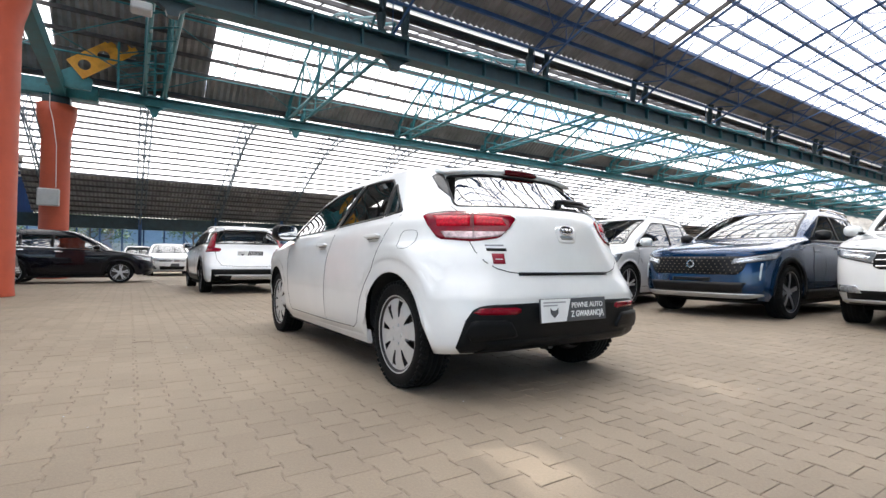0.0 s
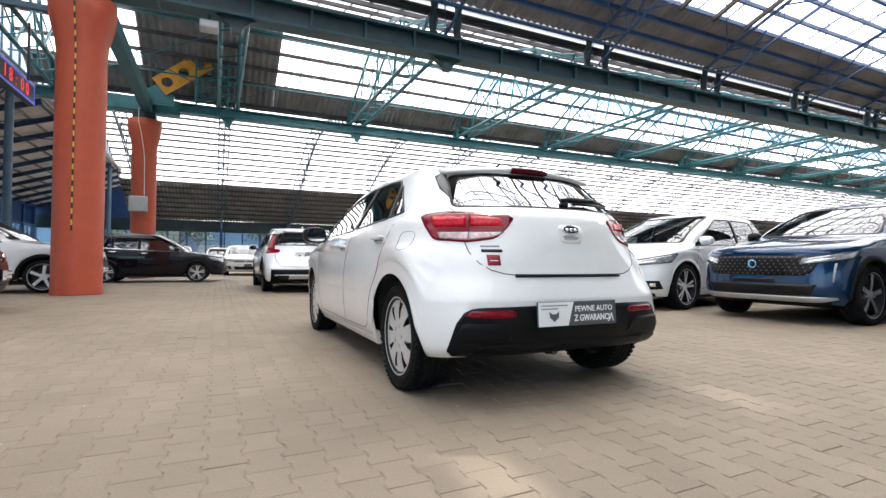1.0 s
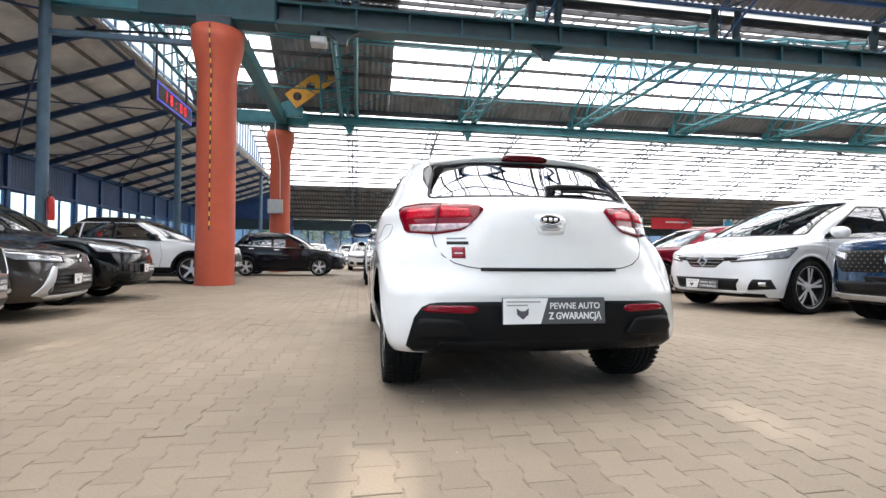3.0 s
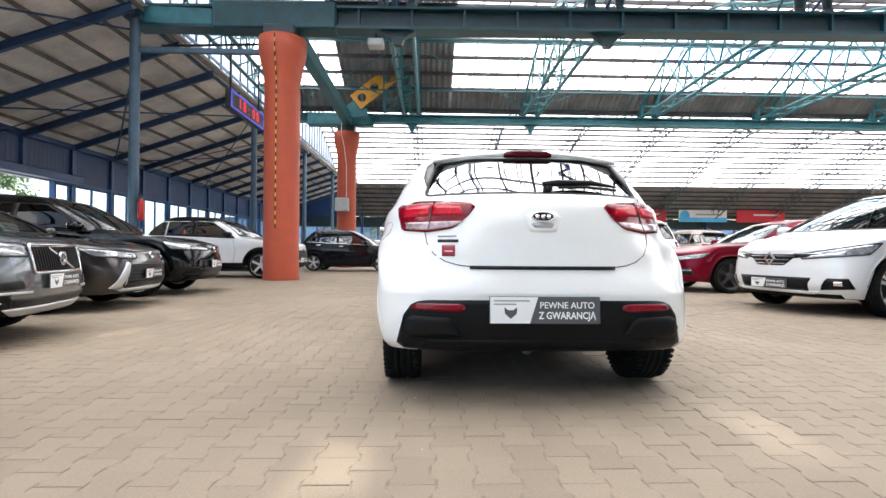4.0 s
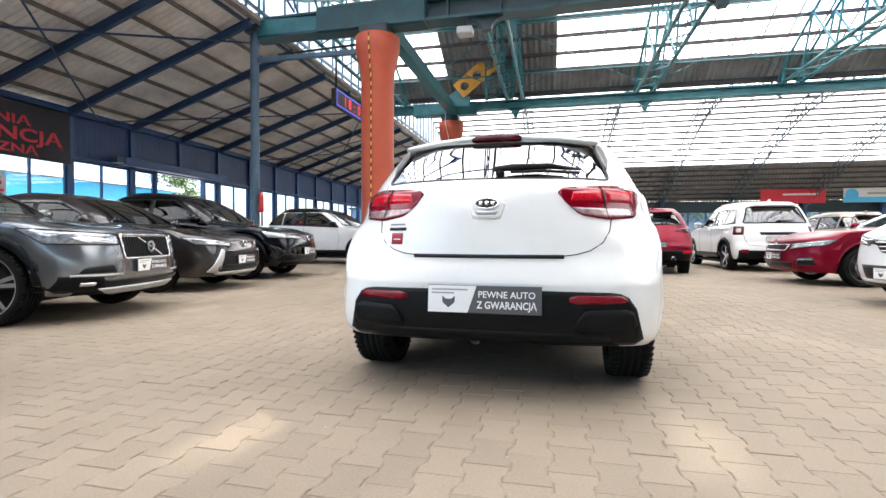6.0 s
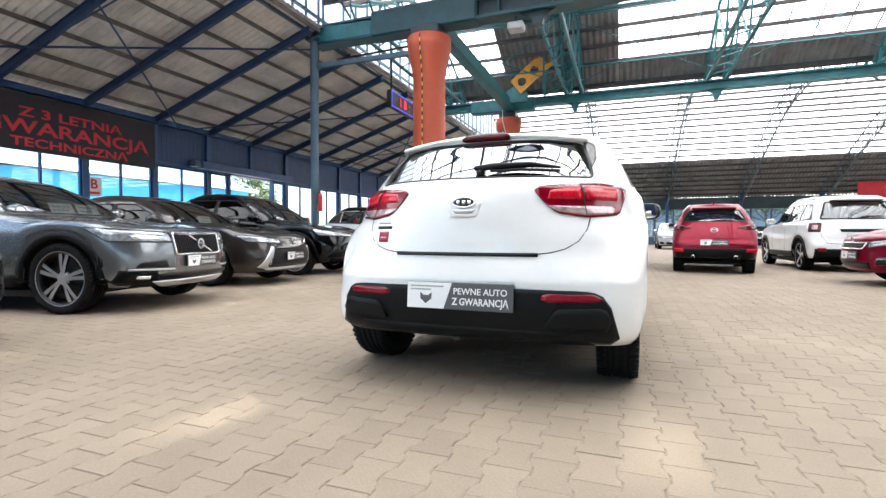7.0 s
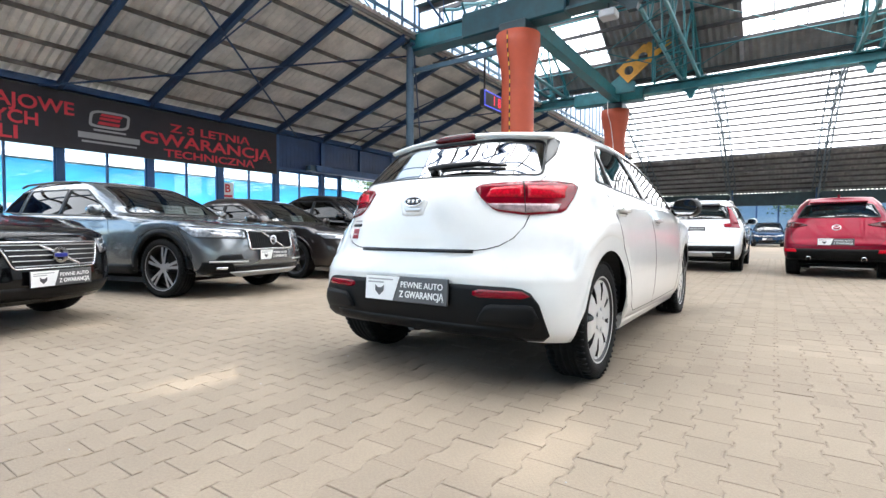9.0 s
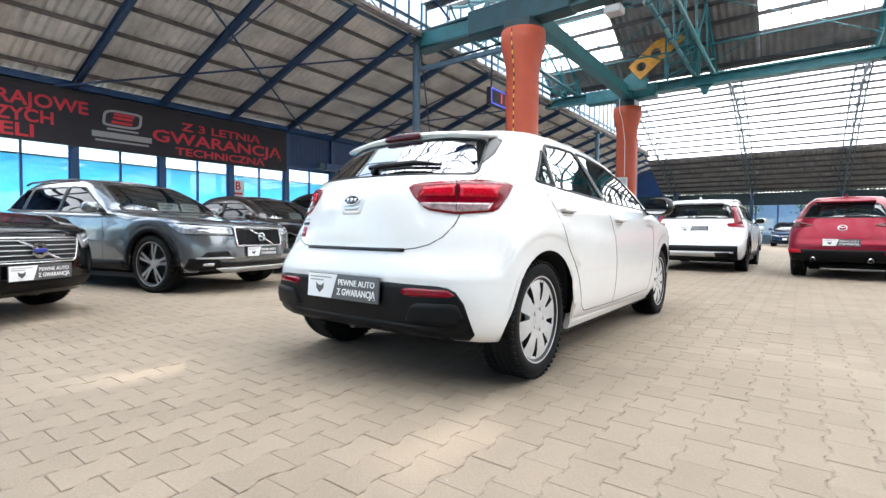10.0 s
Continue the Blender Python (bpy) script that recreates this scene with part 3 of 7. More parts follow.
Soup().bar((COL[0][0] + 0.1, 10.5, 7.15), (COL[1][0] + 0.1, 20.2, 7.15), 0.36, 0.46).ob("beam", M_TEAL, cross)
# the ochre bracket plate with round openings
br = thing("bracket_plate", "ochre yellow steel bracket with round openings on the girder", "bracket", kind="structure")
a0, a1 = Vector((-4.2, 7.7)), Vector((-2.75, 8.88))
dv = (a1 - a0).normalized()
nv = Vector((-dv.y, dv.x))
L = (a1 - a0).length


def bracket_plate(t0, t1):
    s = Soup()
    hole = 0.20
    turn = math.atan2(0.40, 0.375)
    angles = sorted([2 * math.pi * k / 24 for k in range(24)] + [turn, math.pi - turn, math.pi + turn, 2 * math.pi - turn])
    n = len(angles)
    for c in (0.5, 1.25, 2.0):
        for k in range(n):
            q0, q1 = angles[k], angles[(k + 1) % n]

            def at(q, r):
                if r:
                    return (c + hole * math.cos(q), hole * math.sin(q))
                m = 0.375 / max(abs(math.cos(q)), abs(math.sin(q)) * 0.375 / 0.40)
                return (c + m * math.cos(q), m * math.sin(q))
            poly = [at(q0, 1), at(q1, 1), at(q1, 0), at(q0, 0)]
            s.prism([(p.x, p.y) for p in (a0 + dv * (u + 0.0) + nv * w for u, w in poly)], lambda a, b, t: (a, t, b), t0, t1)
    return s


bracket_plate(19.15, 19.23).ob("plate", M_YELLOW, br)
Soup().prism([(-4.95, 7.1), (-3.6, 7.1), (-3.55, 7.5), (-4.1, 7.95), (-4.95, 7.4)], lambda a, b, t: (a, t, b), 19.25, 19.4).ob("foot", M_TEAL, br)

# --- roof bays: corrugated strips, skylight sheets, purlins and lattice trusses


def smooth_profile(pts, step=1.25):
    out = []
    for (y0, z0, k), (y1, z1, _) in zip(pts, pts[1:]):
        n = max(1, round(math.hypot(y1 - y0, z1 - z0) / step))
        out += [(y0 + (y1 - y0) * i / n, z0 + (z1 - z0) * i / n, k) for i in range(n)]
    return out + [pts[-1]]


def roof_bay(tag, label, pts, x0, x1, plain, purlin_m, step=1.25, rail=1.55, gaps=(), blue=None, solid=None):
    """plain: stretches of x that are corrugated right over; solid: east of this x and south of this y too, an unseen
    corner sheeted to block light.
    """
    prof = smooth_profile(pts, step)
    top = thing("ceiling_" + tag, label, "ceiling", kind="structure")
    corr, glass, bars, pur, tinted = Soup(), Soup(), Soup(), Soup(), Soup()
    cuts = sorted({x0, x1, *[q for p in plain for q in p], *[q for g in gaps for q in g[:2]], *([blue[2]] if blue else []), *([solid[0]] if solid else [])})
    for (ya, za, k), (yb, zb, _) in zip(prof, prof[1:]):
        for u, v in zip(cuts, cuts[1:]):
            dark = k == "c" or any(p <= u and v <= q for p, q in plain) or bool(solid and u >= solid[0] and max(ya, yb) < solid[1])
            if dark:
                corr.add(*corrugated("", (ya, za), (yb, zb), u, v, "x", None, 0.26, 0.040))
            else:
                open_ = [g for g in gaps if abs(g[0] - u) < 1e-6 and abs(g[1] - v) < 1e-6]
                n = 12 if open_ else 1
                for i in range(n):  # leaves narrow gaps between sheets, through which the sun falls in
                    p, q = ya + (yb - ya) * i / n, ya + (yb - ya) * (i + 1) / n
                    if any(g[2] < (p + q) / 2 < g[3] for g in open_):
                        continue
                    zp, zq = za + (zb - za) * i / n, za + (zb - za) * (i + 1) / n
                    sheet = tinted if blue and blue[0] < (p + q) / 2 < blue[1] and u >= blue[2] else glass
                    sheet.add([(u, p, zp), (v, p, zp), (v, q, zq), (u, q, zq)], [(0, 1, 2, 3)])
                if open_:
                    continue
                x = u
                while x <= v + 0.01:
                    bars.bar((x, ya, za - 0.02), (x, yb, zb - 0.02), 0.045, 0.05)
                    x += rail
    for y, z, k in prof:
        pur.box(x0, x1, y - 0.045, y + 0.045, z - 0.17, z - 0.03)
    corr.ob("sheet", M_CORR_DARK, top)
    glass.ob("skylight", M_SKYLIGHT, top)
    if tinted.v:
        tinted.ob("blue_skylight", M_SKYLIGHT_BLUE, top, "pale blue skylight sheets")
    bars.ob("glazing_bar", purlin_m, top)
    pur.ob("purlin", purlin_m, top)
    return prof


def at_profile(prof, y):
    ys, zs = [p[0] for p in prof], [p[1] for p in prof]
    o = np.argsort(ys)
    return float(np.interp(y, np.array(ys)[o], np.array(zs)[o]))


P1 = [(20.7, 8.0, "c"), (19.7, 8.75, "g"), (17.2, 10.05, "g"), (15.3, 10.55, "g"), (13.3, 10.05, "g"), (11.6, 9.1, "g"), (10.36, 8.62, "c")]
P2 = [(20.9, 8.0, "c"), (22.4, 8.9, "g"), (25.5, 9.9, "g"), (29.0, 10.35, "g"), (32.0, 10.0, "g"), (35.0, 9.15, "g"), (38.0, 7.95, "g"), (40.2, 6.95, "c"), (46.2, 4.35, "c")]
P0 = [(10.1, 8.9, "c"), (8.1, 9.75, "g"), (5.0, 10.8, "g"), (1.5, 11.6, "g"), (-2.5, 12.0, "g"), (-6.5, 11.7, "g"), (-10.5, 10.8, "g"), (-14.5, 9.5, "c"), (-18.6, 8.2, "c")]
R1 = roof_bay("middle_bay", "arched ceiling of corrugated sheets and bright skylights", P1, EX, XE, [(-4.77, 0.42)], M_RUST, 1.0, 1.03, blue=(17.1, 18.1, 9.6))
R2 = roof_bay("far_bay", "wide arched skylight ceiling with thin purlins over the far cars", P2, EX, XE, [], M_RUST, 0.8, 3.09)
# solid: unseen sheeting behind the viewer, added to darken the east side.
R0 = roof_bay("near_bay", "wide arched skylight ceiling with blue purlins", P0, EX, XE, [], M_BLUE, 0.8, 1.545, ((1.47, 1.53, 4.42, 4.85), (0.76, 0.83, 6.78, 7.22), (0.76, 0.83, 7.66, 7.92), (1.70, 1.74, 7.25, 7.85), (3.71, 3.80, 4.12, 5.02), (4.67, 4.695, 4.08, 4.72), (5.56, 5.63, 4.5, 5.2)), solid=(0.5, -3.2))

# rafters under the sheets of the near bay
raf = thing("roof_rafters", "rusty steel rafters under the near bay skylights", "rafter", kind="structure")
for i in range(14):
    x = -6.3 + 1.7 * i
    s = Soup()
    for (ya, za, _), (yb, zb, _) in zip(R0, R0[1:]):
        if -14.5 <= yb and ya <= 8.2:
            s.bar((x, ya, za - 0.26), (x, yb, zb - 0.26), 0.11, 0.14)
    s.ob("rafter", M_RUST, raf)

# glazed gables over the edge of the lean-to
gab = thing("gable_glazing", "bright glazed strip above the lean-to edge", "window", kind="structure")
for prof in (R0, R1, R2):
    s = Soup()
    for (ya, za, _), (yb, zb, _) in zip(prof, prof[1:]):
        s.add([(EX - 0.03, ya, 7.5), (EX - 0.03, yb, 7.5), (EX - 0.03, yb, max(zb, 7.5)), (EX - 0.03, ya, max(za, 7.5))], [(0, 1, 2, 3)])
    s.ob("pane", M_SKYLIGHT, gab)
    for ya, za, _ in prof:
        if za > 7.6:
            Soup().box(EX - 0.02, EX + 0.04, ya - 0.03, ya + 0.03, 7.4, za).ob("mullion", M_GREYBLUE, gab)


gut = thing("roof_gutter", "dark steel valley gutters between the roof bays", "gutter", kind="structure")
Soup().box(EX, XE, 10.1, 10.38, 8.59, 8.62).ob("trough", M_TEAL_DARK, gut)
Soup().box(EX, XE, 10.07, 10.09, 8.59, 8.96).ob("pane", M_SKYLIGHT, gut, "clear strip over the gutter")
Soup().box(EX, XE, 20.62, 20.98, 7.96, 8.0).ob("trough", M_TEAL_DARK, gut)


def arch_truss(x, prof, ya, yb, depth, n, half, material, low=None, r=0.035):
    """A lattice truss across a bay: two upper chords under the sheets, one lower chord (two where half_low) and zigzags."""
    ys = [ya + (yb - ya) * i / n for i in range(n + 1)]
    up = [at_profile(prof, y) - 0.24 for y in ys]
    lo = [(low(y) if low else at_profile(prof, y) - depth) for y in ys]
    s = Soup()
    for dx in (-half, half):
        s.tube([(x + dx, y, z) for y, z in zip(ys, up)], r, 5)
    s.tube([(x, y, z) for y, z in zip(ys, lo)], r * 1.15, 5)
    for i in range(n):
        for dx in (-half, half):
            a, b = (lo[i], up[i + 1]) if i % 2 else (up[i], lo[i + 1])
            s.tube([(x + (0 if i % 2 else dx), ys[i], a), (x + (dx if i % 2 else 0), ys[i + 1], b)], r * 0.6, 4)
        if i % 2 == 0:
            s.tube([(x - half, ys[i], up[i]), (x + half, ys[i], up[i])], r * 0.6, 4)
        s.tube([(x, ys[i], lo[i]), (x, ys[i], up[i])], r * 0.5, 4)
    return s


tr2 = thing("trusses_far_bay", "grey lattice roof trusses over the far bay", "truss", kind="structure")
tr1 = thing("trusses_middle_bay", "teal tubular roof trusses between the two girders", "truss", kind="structure")
tr0 = thing("trusses_near_bay", "blue lattice roof trusses over the near bay", "truss", kind="structure")
for x in XK:
    arch_truss(x, R2, 45.6, 21.2, 1.0, 24, 0.34, M_PIPE, r=0.048).ob("truss", M_PIPE, tr2)
    s = arch_truss(x, R0, 10.0, -18.2, 1.25, 18, 0.05, M_BLUE, r=0.035)
    s.ob("truss", M_BLUE, tr0)
    s = Soup()
    for dx in (-0.36, 0.36):
        s.tube([(x + dx, 20.2, 7.55), (x + dx, 10.5, 7.72)], 0.075, 8)
        ys = [20.15 - 9.6 * i / 12 for i in range(13)]
        s.tube([(x + dx, y, at_profile(R1, y) - 0.30) for y in ys], 0.06, 6)
        s.tube([(x + dx, 20.15, 7.5), (x + dx, 20.0, 8.3), (x + dx, 19.3, at_profile(R1, 19.3) - 0.3)], 0.075, 6)
        for i in range(0, 12, 3):
            y = ys[i]
            s.tube([(x + dx, y, at_profile(R1, y) - 0.3), (x + dx, ys[min(12, i + 2)], 7.6)], 0.042, 5)
            s.tube([(x + dx, ys[min(12, i + 2)], 7.6), (x + dx, ys[min(12, i + 3)], at_profile(R1, ys[min(12, i + 3)]) - 0.3)], 0.042, 5)
    for i in range(0, 9):
        y = 19.6 - i * 1.05
        s.tube([(x - 0.36, y, 7.56), (x + 0.36, y - 0.5, 7.57)], 0.03, 4)
    s.ob("truss", M_TEAL, tr1)
    s = Soup()
    for dx in (-0.36, 0.36):
        s.box(x + dx - 0.1, x + dx + 0.1, HY - 0.14, HY + 0.14, 7.48, 7.62, 0.01).prism([(-0.16, 7.62), (0.16, 7.62), (0.06, 7.95), (-0.06, 7.95)], xz(x + dx), HY - 0.1, HY + 0.06)
    s.ob("shoe", M_TEAL, tr1)
s = Soup()
for y, z in ((18.6, 8.2), (13.2, 8.2), (16.0, 9.3)):
    s.tube([(EX, y, z), (XE, y, z)], 0.035, 5)
for i in range(15):
    s.tube([(XK[i], 19.8, 7.7), (XK[i + 1], 16.0, 9.3)], 0.022, 4).tube([(XK[i + 1], 19.8, 7.7), (XK[i], 16.0, 9.3)], 0.022, 4)
s.ob("bracing", M_TEAL, tr1)
s = Soup()
for i in range(15):
    for y0, y1 in ((9.0, 5.0), (5.0, 1.0), (1.0, -3.0), (-3, -7)):
        z0, z1 = at_profile(R0, y0) - 1.2, at_profile(R0, y1) - 1.2
        zu0, zu1 = at_profile(R0, y0) - 0.25, at_profile(R0, y1) - 0.25
        s.tube([(XK[i], y0, zu0), (XK[i + 1], y1, zu1)], 0.022, 4).tube([(XK[i + 1], y0, zu0), (XK[i], y1, zu1)], 0.022, 4)
        s.tube([(XK[i], y0, z0), (XK[i + 1], y0, z0)], 0.03, 4)
s.ob("bracing", M_BLUE, tr0)
# tall lattice mast beside the bracket, with a flood lamp hung from the near girder
mast = thing("lattice_mast", "slim teal lattice mast standing on the far girder", "mast", kind="structure")
s = Soup()
mx, my = -2.15, 19.0
for dx, dy in ((-0.6, -0.2), (0.6, -0.2), (-0.6, 0.2), (0.6, 0.2)):
    s.bar((mx + dx, my + dy, 7.2), (mx + dx, my + dy, 9.0), 0.07, 0.07)
for i in range(4):
    for dy in (-0.2, 0.2):
        s.bar((mx - 0.6, my + dy, 7.3 + 0.42 * i), (mx + 0.6, my + dy, 7.3 + 0.42 * (i + 1)), 0.04, 0.04)
s.ob("lattice", M_TEAL, mast)
lamp = thing("flood_lamp", "grey box lamp hung under the near girder", "lamp")
Soup().box(-2.36, -1.92, 9.9, 10.3, 6.56, 6.76, 0.03).ob("case", M_GREY, lamp)
Soup().tube([(-2.14, 10.1, 6.74), (-2.14, 10.05, 6.97)], 0.03).ob("stem", M_TEAL_DARK, lamp)

# --- closing walls
wn_ = thing("wall_north", "far wall with a band of windows under a teal fascia", "wall", kind="structure")
Soup().box(XW, XE, YN, YN + 0.2, 0, 0.75).ob("plinth", M_GREYBLUE, wn_)
Soup().box(XW, XE, YN - 0.25, YN + 0.05, 3.25, 4.3).ob("fascia", M_TEAL_DARK, wn_)
Soup().box(XW - 0.5, EX + 0.1, YN - 0.05, YN + 0.1, 4.3, 7.6).ob("gable_cladding", M_NAVY, wn_)
s = Soup()
x = XW
while x < XE:
    s.box(x - 0.06, x + 0.06, YN - 0.05, YN + 0.15, 0.75, 3.25)
    x += 1.545
s.ob("mullion", M_BLUE, wn_)
Soup().box(XW, XE, YN + 0.04, YN + 0.06, 0.75, 3.25).ob("pane", M_WINDOW, wn_)
s = Soup()
for x in XK:
    s.bar((x, YN - 0.5, 0), (x, YN - 0.5, 4.6), 0.25, 0.25)
s.ob("post", M_BLUE, wn_)
# South wall: assumed, out of view; its window band is added to admit light.
XS = -9.0
ws = thing("wall_south", "unseen closing wall behind the viewer, windows added for light", "wall", kind="structure")
Soup().box(XS, XE, YS - 0.2, YS, 0, 1.0).box(XS, XE, YS - 0.2, YS, 4.2, 8.3).ob("cladding", M_NAVY, ws)
s = Soup()
x = XS
while x < XE:
    s.box(x - 0.08, x + 0.08, YS - 0.15, YS + 0.05, 1.0, 4.2)
    x += 2.9
s.ob("mullion", M_BLUE, ws)
Soup().box(XS, XE, YS - 0.1, YS - 0.09, 1.0, 4.2).ob("pane", M_WINDOW, ws)
we = thing("wall_east", "dark closing wall at the far end of the hall", "wall", kind="structure")
Soup().box(XE, XE + 0.2, YS, YN, 0, 4.2).ob("cladding", M_TEAL_DARK, we)
Soup().box(XE + 0.05, XE + 0.07, YS, YN, 4.2, 12.5).ob("gable", M_CORR, we)

# --- banners on the far slope
for i, (x, w, m, lab) in enumerate(((18.0, 5.0, M_RED_PRINT, "faded red advertising banner on the far wall"), (24.3, 4.9, M_WHITE_PRINT, "white and blue advertising banner on the far wall"), (30.2, 4.9, M_RED_PRINT, "red advertising banner on the far wall"), (39.0, 3.6, M_WHITE_PRINT, "pale advertising banner on the far wall"))):
    b = thing("wall_banner", lab, "banner", "far banners")
    Soup().box(x, x + w, 44.05, 44.09, 3.95, 5.2, 0.01).ob("cloth", m, b)
    if m is M_WHITE_PRINT:
        Soup().box(x, x + w, 44.03, 44.05, 3.95, 4.4).ob("stripe", M_FACADE_BLUE, b)
        Soup().lathe([(0, 44.02), (0.5, 44.02), (0.5, 44.05)], 24, "y", (x + 0.6, 0, 4.6)).ob("roundel", M_FACADE_BLUE, b)
    Soup().box(x + w * 0.35, x + w * 0.9, 44.02, 44.05, 4.62, 4.78).ob("bar", M_GREY_PRINT if m is M_WHITE_PRINT else M_WHITE_PRINT, b)

# ------------------------------------------------------------------ outdoors, seen through the windows and the gate
out = thing("outbuilding", "long sky-blue flat building outside the windows", "building", kind="structure")
Soup().box(-40, -29, -14, 29.0, 0, 4.4).ob("wall", M_FACADE_BLUE, out)
Soup().add([(-28.2, -14.4, 4.6), (-28.2, 29.4, 4.6), (-34, 29.4, 5.6), (-34, -14.4, 5.6), (-28.2, -14.4, 4.4), (-28.2, 29.4, 4.4), (-34, 29.4, 4.4), (-34, -14.4, 4.4)], [(0, 1, 2, 3), (4, 5, 1, 0), (5, 6, 2, 1), (7, 4, 0, 3), (3, 2, 6, 7)]).ob("roof", M_WHITE_PLASTIC, out)
s = Soup()
for y in range(-8, 26, 6):
    s.box(-29.0, -28.94, y, y + 2.4, 0.9, 2.2)
s.ob("window_strip", M_GREY, out)


def tree(x, y, h, seed, spread=2.2):
    rnd = random.Random(seed)
    t = thing("tree", "broad-leaved green tree outside the hall", "tree", "trees outside", at=pose(x, y, -0.06))
    s = Soup().tube([(0, 0, 0), (0.05, 0.03, h * 0.25), (0.0, 0.1, h * 0.5), (0.1, 0.0, h * 0.8)], [0.17, 0.13, 0.10, 0.03], 8)
    tips = []
    for i in range(12):
        a, z0 = rnd.uniform(0, 6.28), h * rnd.uniform(0.28, 0.7)
        L = spread * rnd.uniform(0.5, 1.0)
        tip = (L * math.cos(a), L * math.sin(a), z0 + h * rnd.uniform(0.1, 0.3))
        s.tube([(0.03, 0.05, z0), (tip[0] * 0.5, tip[1] * 0.5, z0 + (tip[2] - z0) * 0.4), tip], [0.06, 0.04, 0.012], 5)
        tips.append(tip)
    s.ob("trunk", M_BARK, t)
    v, f = [], []
    for i in range(3000):
        c = tips[rnd.randrange(len(tips))] if rnd.random() < 0.8 else (0, 0, h * 0.85)
        p = Vector((c[0] + rnd.gauss(0, spread * 0.26), c[1] + rnd.gauss(0, spread * 0.26), c[2] + rnd.gauss(0, h * 0.075)))
        d = Vector((rnd.uniform(-1, 1), rnd.uniform(-1, 1), rnd.uniform(-0.6, 0.6))).normalized() * rnd.uniform(0.13, 0.25)
        e = d.cross(Vector((rnd.uniform(-1, 1), rnd.uniform(-1, 1), 1))).normalized() * 0.09
        k = len(v)
        v += [p - d, p - e, p + d, p + e]
        f.append((k, k + 1, k + 2, k + 3))
    mesh_ob("crown", v, f, M_LEAF, t)


for i, (x, y, h, sp) in enumerate(((-39.5, 41.5, 8.5, 2.2), (-14, 58, 7, 2.6), (-6, 64, 8, 3), (4, 60, 6.5, 2.8), (16, 62, 8, 3), (28, 60, 7, 2.8))):
    tree(x, y, h, i + 5, sp)
out = thing("warehouse", "long pale blue-grey building behind the far windows", "building", kind="structure")
Soup().box(-30, 110, 66, 74, -0.06, 5.2).ob("wall", M_FACADE_PALE, out)
Soup().box(-30.3, 110.3, 65.7, 74.3, 5.2, 5.5).ob("roof", M_GREYBLUE, out)
for x in range(-28, 108, 8):
    Soup().box(x, x + 3.2, 65.95, 66.02, 1.0, 2.6, 0.02).ob("window_strip", M_GREY, out)
# the windowed wall is lower than its grid; then everything but the ground and floors goes from the grid to metres
for ob in [o for o in scene.objects if o.parent is None]:
    if ob.name == "wall_west" or ob.name == "gate_frame" or ob.name.startswith("window_") and ob.name != "window_sign":
        ob.matrix_basis = Matrix.Diagonal((1, 1, 0.9, 1)) @ ob.matrix_basis
    if ob.type not in {"CAMERA", "LIGHT"} and ob.name not in {"ground", "floor", "floor_far"}:
        ob.matrix_basis = HALL @ ob.matrix_basis
# ------------------------------------------------------------------ cars
from mathutils.bvhtree import BVHTree

M_GLASS = pane("car_glass", (0.20, 0.23, 0.23), 1.6, face=0.20)
M_GLASS_CLEAR = pane("windscreen_glass", (0.42, 0.47, 0.46), 1.6, face=0.17)
M_GLASS_BLACK = pane("privacy_glass", (0.03, 0.034, 0.034), 1.6, face=0.045)
M_GLASS_DARK = pane("dark_tinted_glass", (0.025, 0.03, 0.03), 1.6, face=0.46)
M_FIN = mat("gloss_grey_fin", (0.06, 0.058, 0.055), 0.35, 0, 0.05, 8, coat=0.15)
M_MIRROR = mat("mirror_silver", (0.75, 0.78, 0.78), 0.03, 1.0, 0)
M_TRIM = mat("black_trim", (0.005, 0.005, 0.006), 0.35, 0, 0.1, spec=0.3)
M_CLAD = mat("grained_black_plastic", (0.005, 0.0054, 0.006), 0.45, 0, 0.12, 40, 0.15, 300, spec=0.17)
M_GAP = mat("panel_gap", (0.006, 0.006, 0.006), 0.8, 0, 0)
M_INNER = mat("dark_interior", (0.010, 0.010, 0.011), 0.8, 0, 0.2, 8)
M_TYRE = mat("tyre_rubber", (0.006, 0.006, 0.006), 0.75, 0, 0.25, 25, 0.3, 120, spec=0.2)
M_ALLOY = mat("silver_alloy", (0.68, 0.69, 0.70), 0.38, 0.3, 0.06, 20)
M_ALLOY_DARK = mat("dark_alloy", (0.10, 0.10, 0.11), 0.3, 0.8, 0.1, 20)
M_ALLOY_MID = mat("two_tone_alloy", (0.40, 0.40, 0.41), 0.33, 0.6, 0.1, 20)
M_STUD = mat("bronze_grille_stud", (0.20, 0.17, 0.13), 0.35, 0.7, 0.1, 20)
M_WHEEL_GAP = mat("wheel_gap_dark", (0.03, 0.03, 0.032), 0.45, 0.5, 0.2, 20)
M_CAP = mat("silver_hubcap", (0.62, 0.63, 0.63), 0.38, 0.35, 0.06, 25, coat=0.3)
M_CHROME = mat("chrome", (0.78, 0.78, 0.79), 0.10, 1.0, 0)
M_SATIN = mat("satin_silver", (0.55, 0.56, 0.57), 0.32, 0.7, 0.05, 10)
M_RED_LENS = mat("red_lamp_lens", (0.20, 0.001, 0.010), 0.18, 0, 0.2, 40, coat=0.55, spec=0.2)
M_RED_GLOW = mat("bright_red_reflector", (0.55, 0.004, 0.020), 0.25, 0, 0.45, 70, coat=0.5, spec=0.1)
M_DARK_LENS = mat("dark_red_lamp_lens", (0.07, 0.002, 0.005), 0.15, 0, 0.2, 30, coat=0.3, spec=0.2)
M_CLEAR_LENS = mat("clear_lamp_lens", (0.42, 0.30, 0.31), 0.2, 0.35, 0.5, 34, coat=1.0)
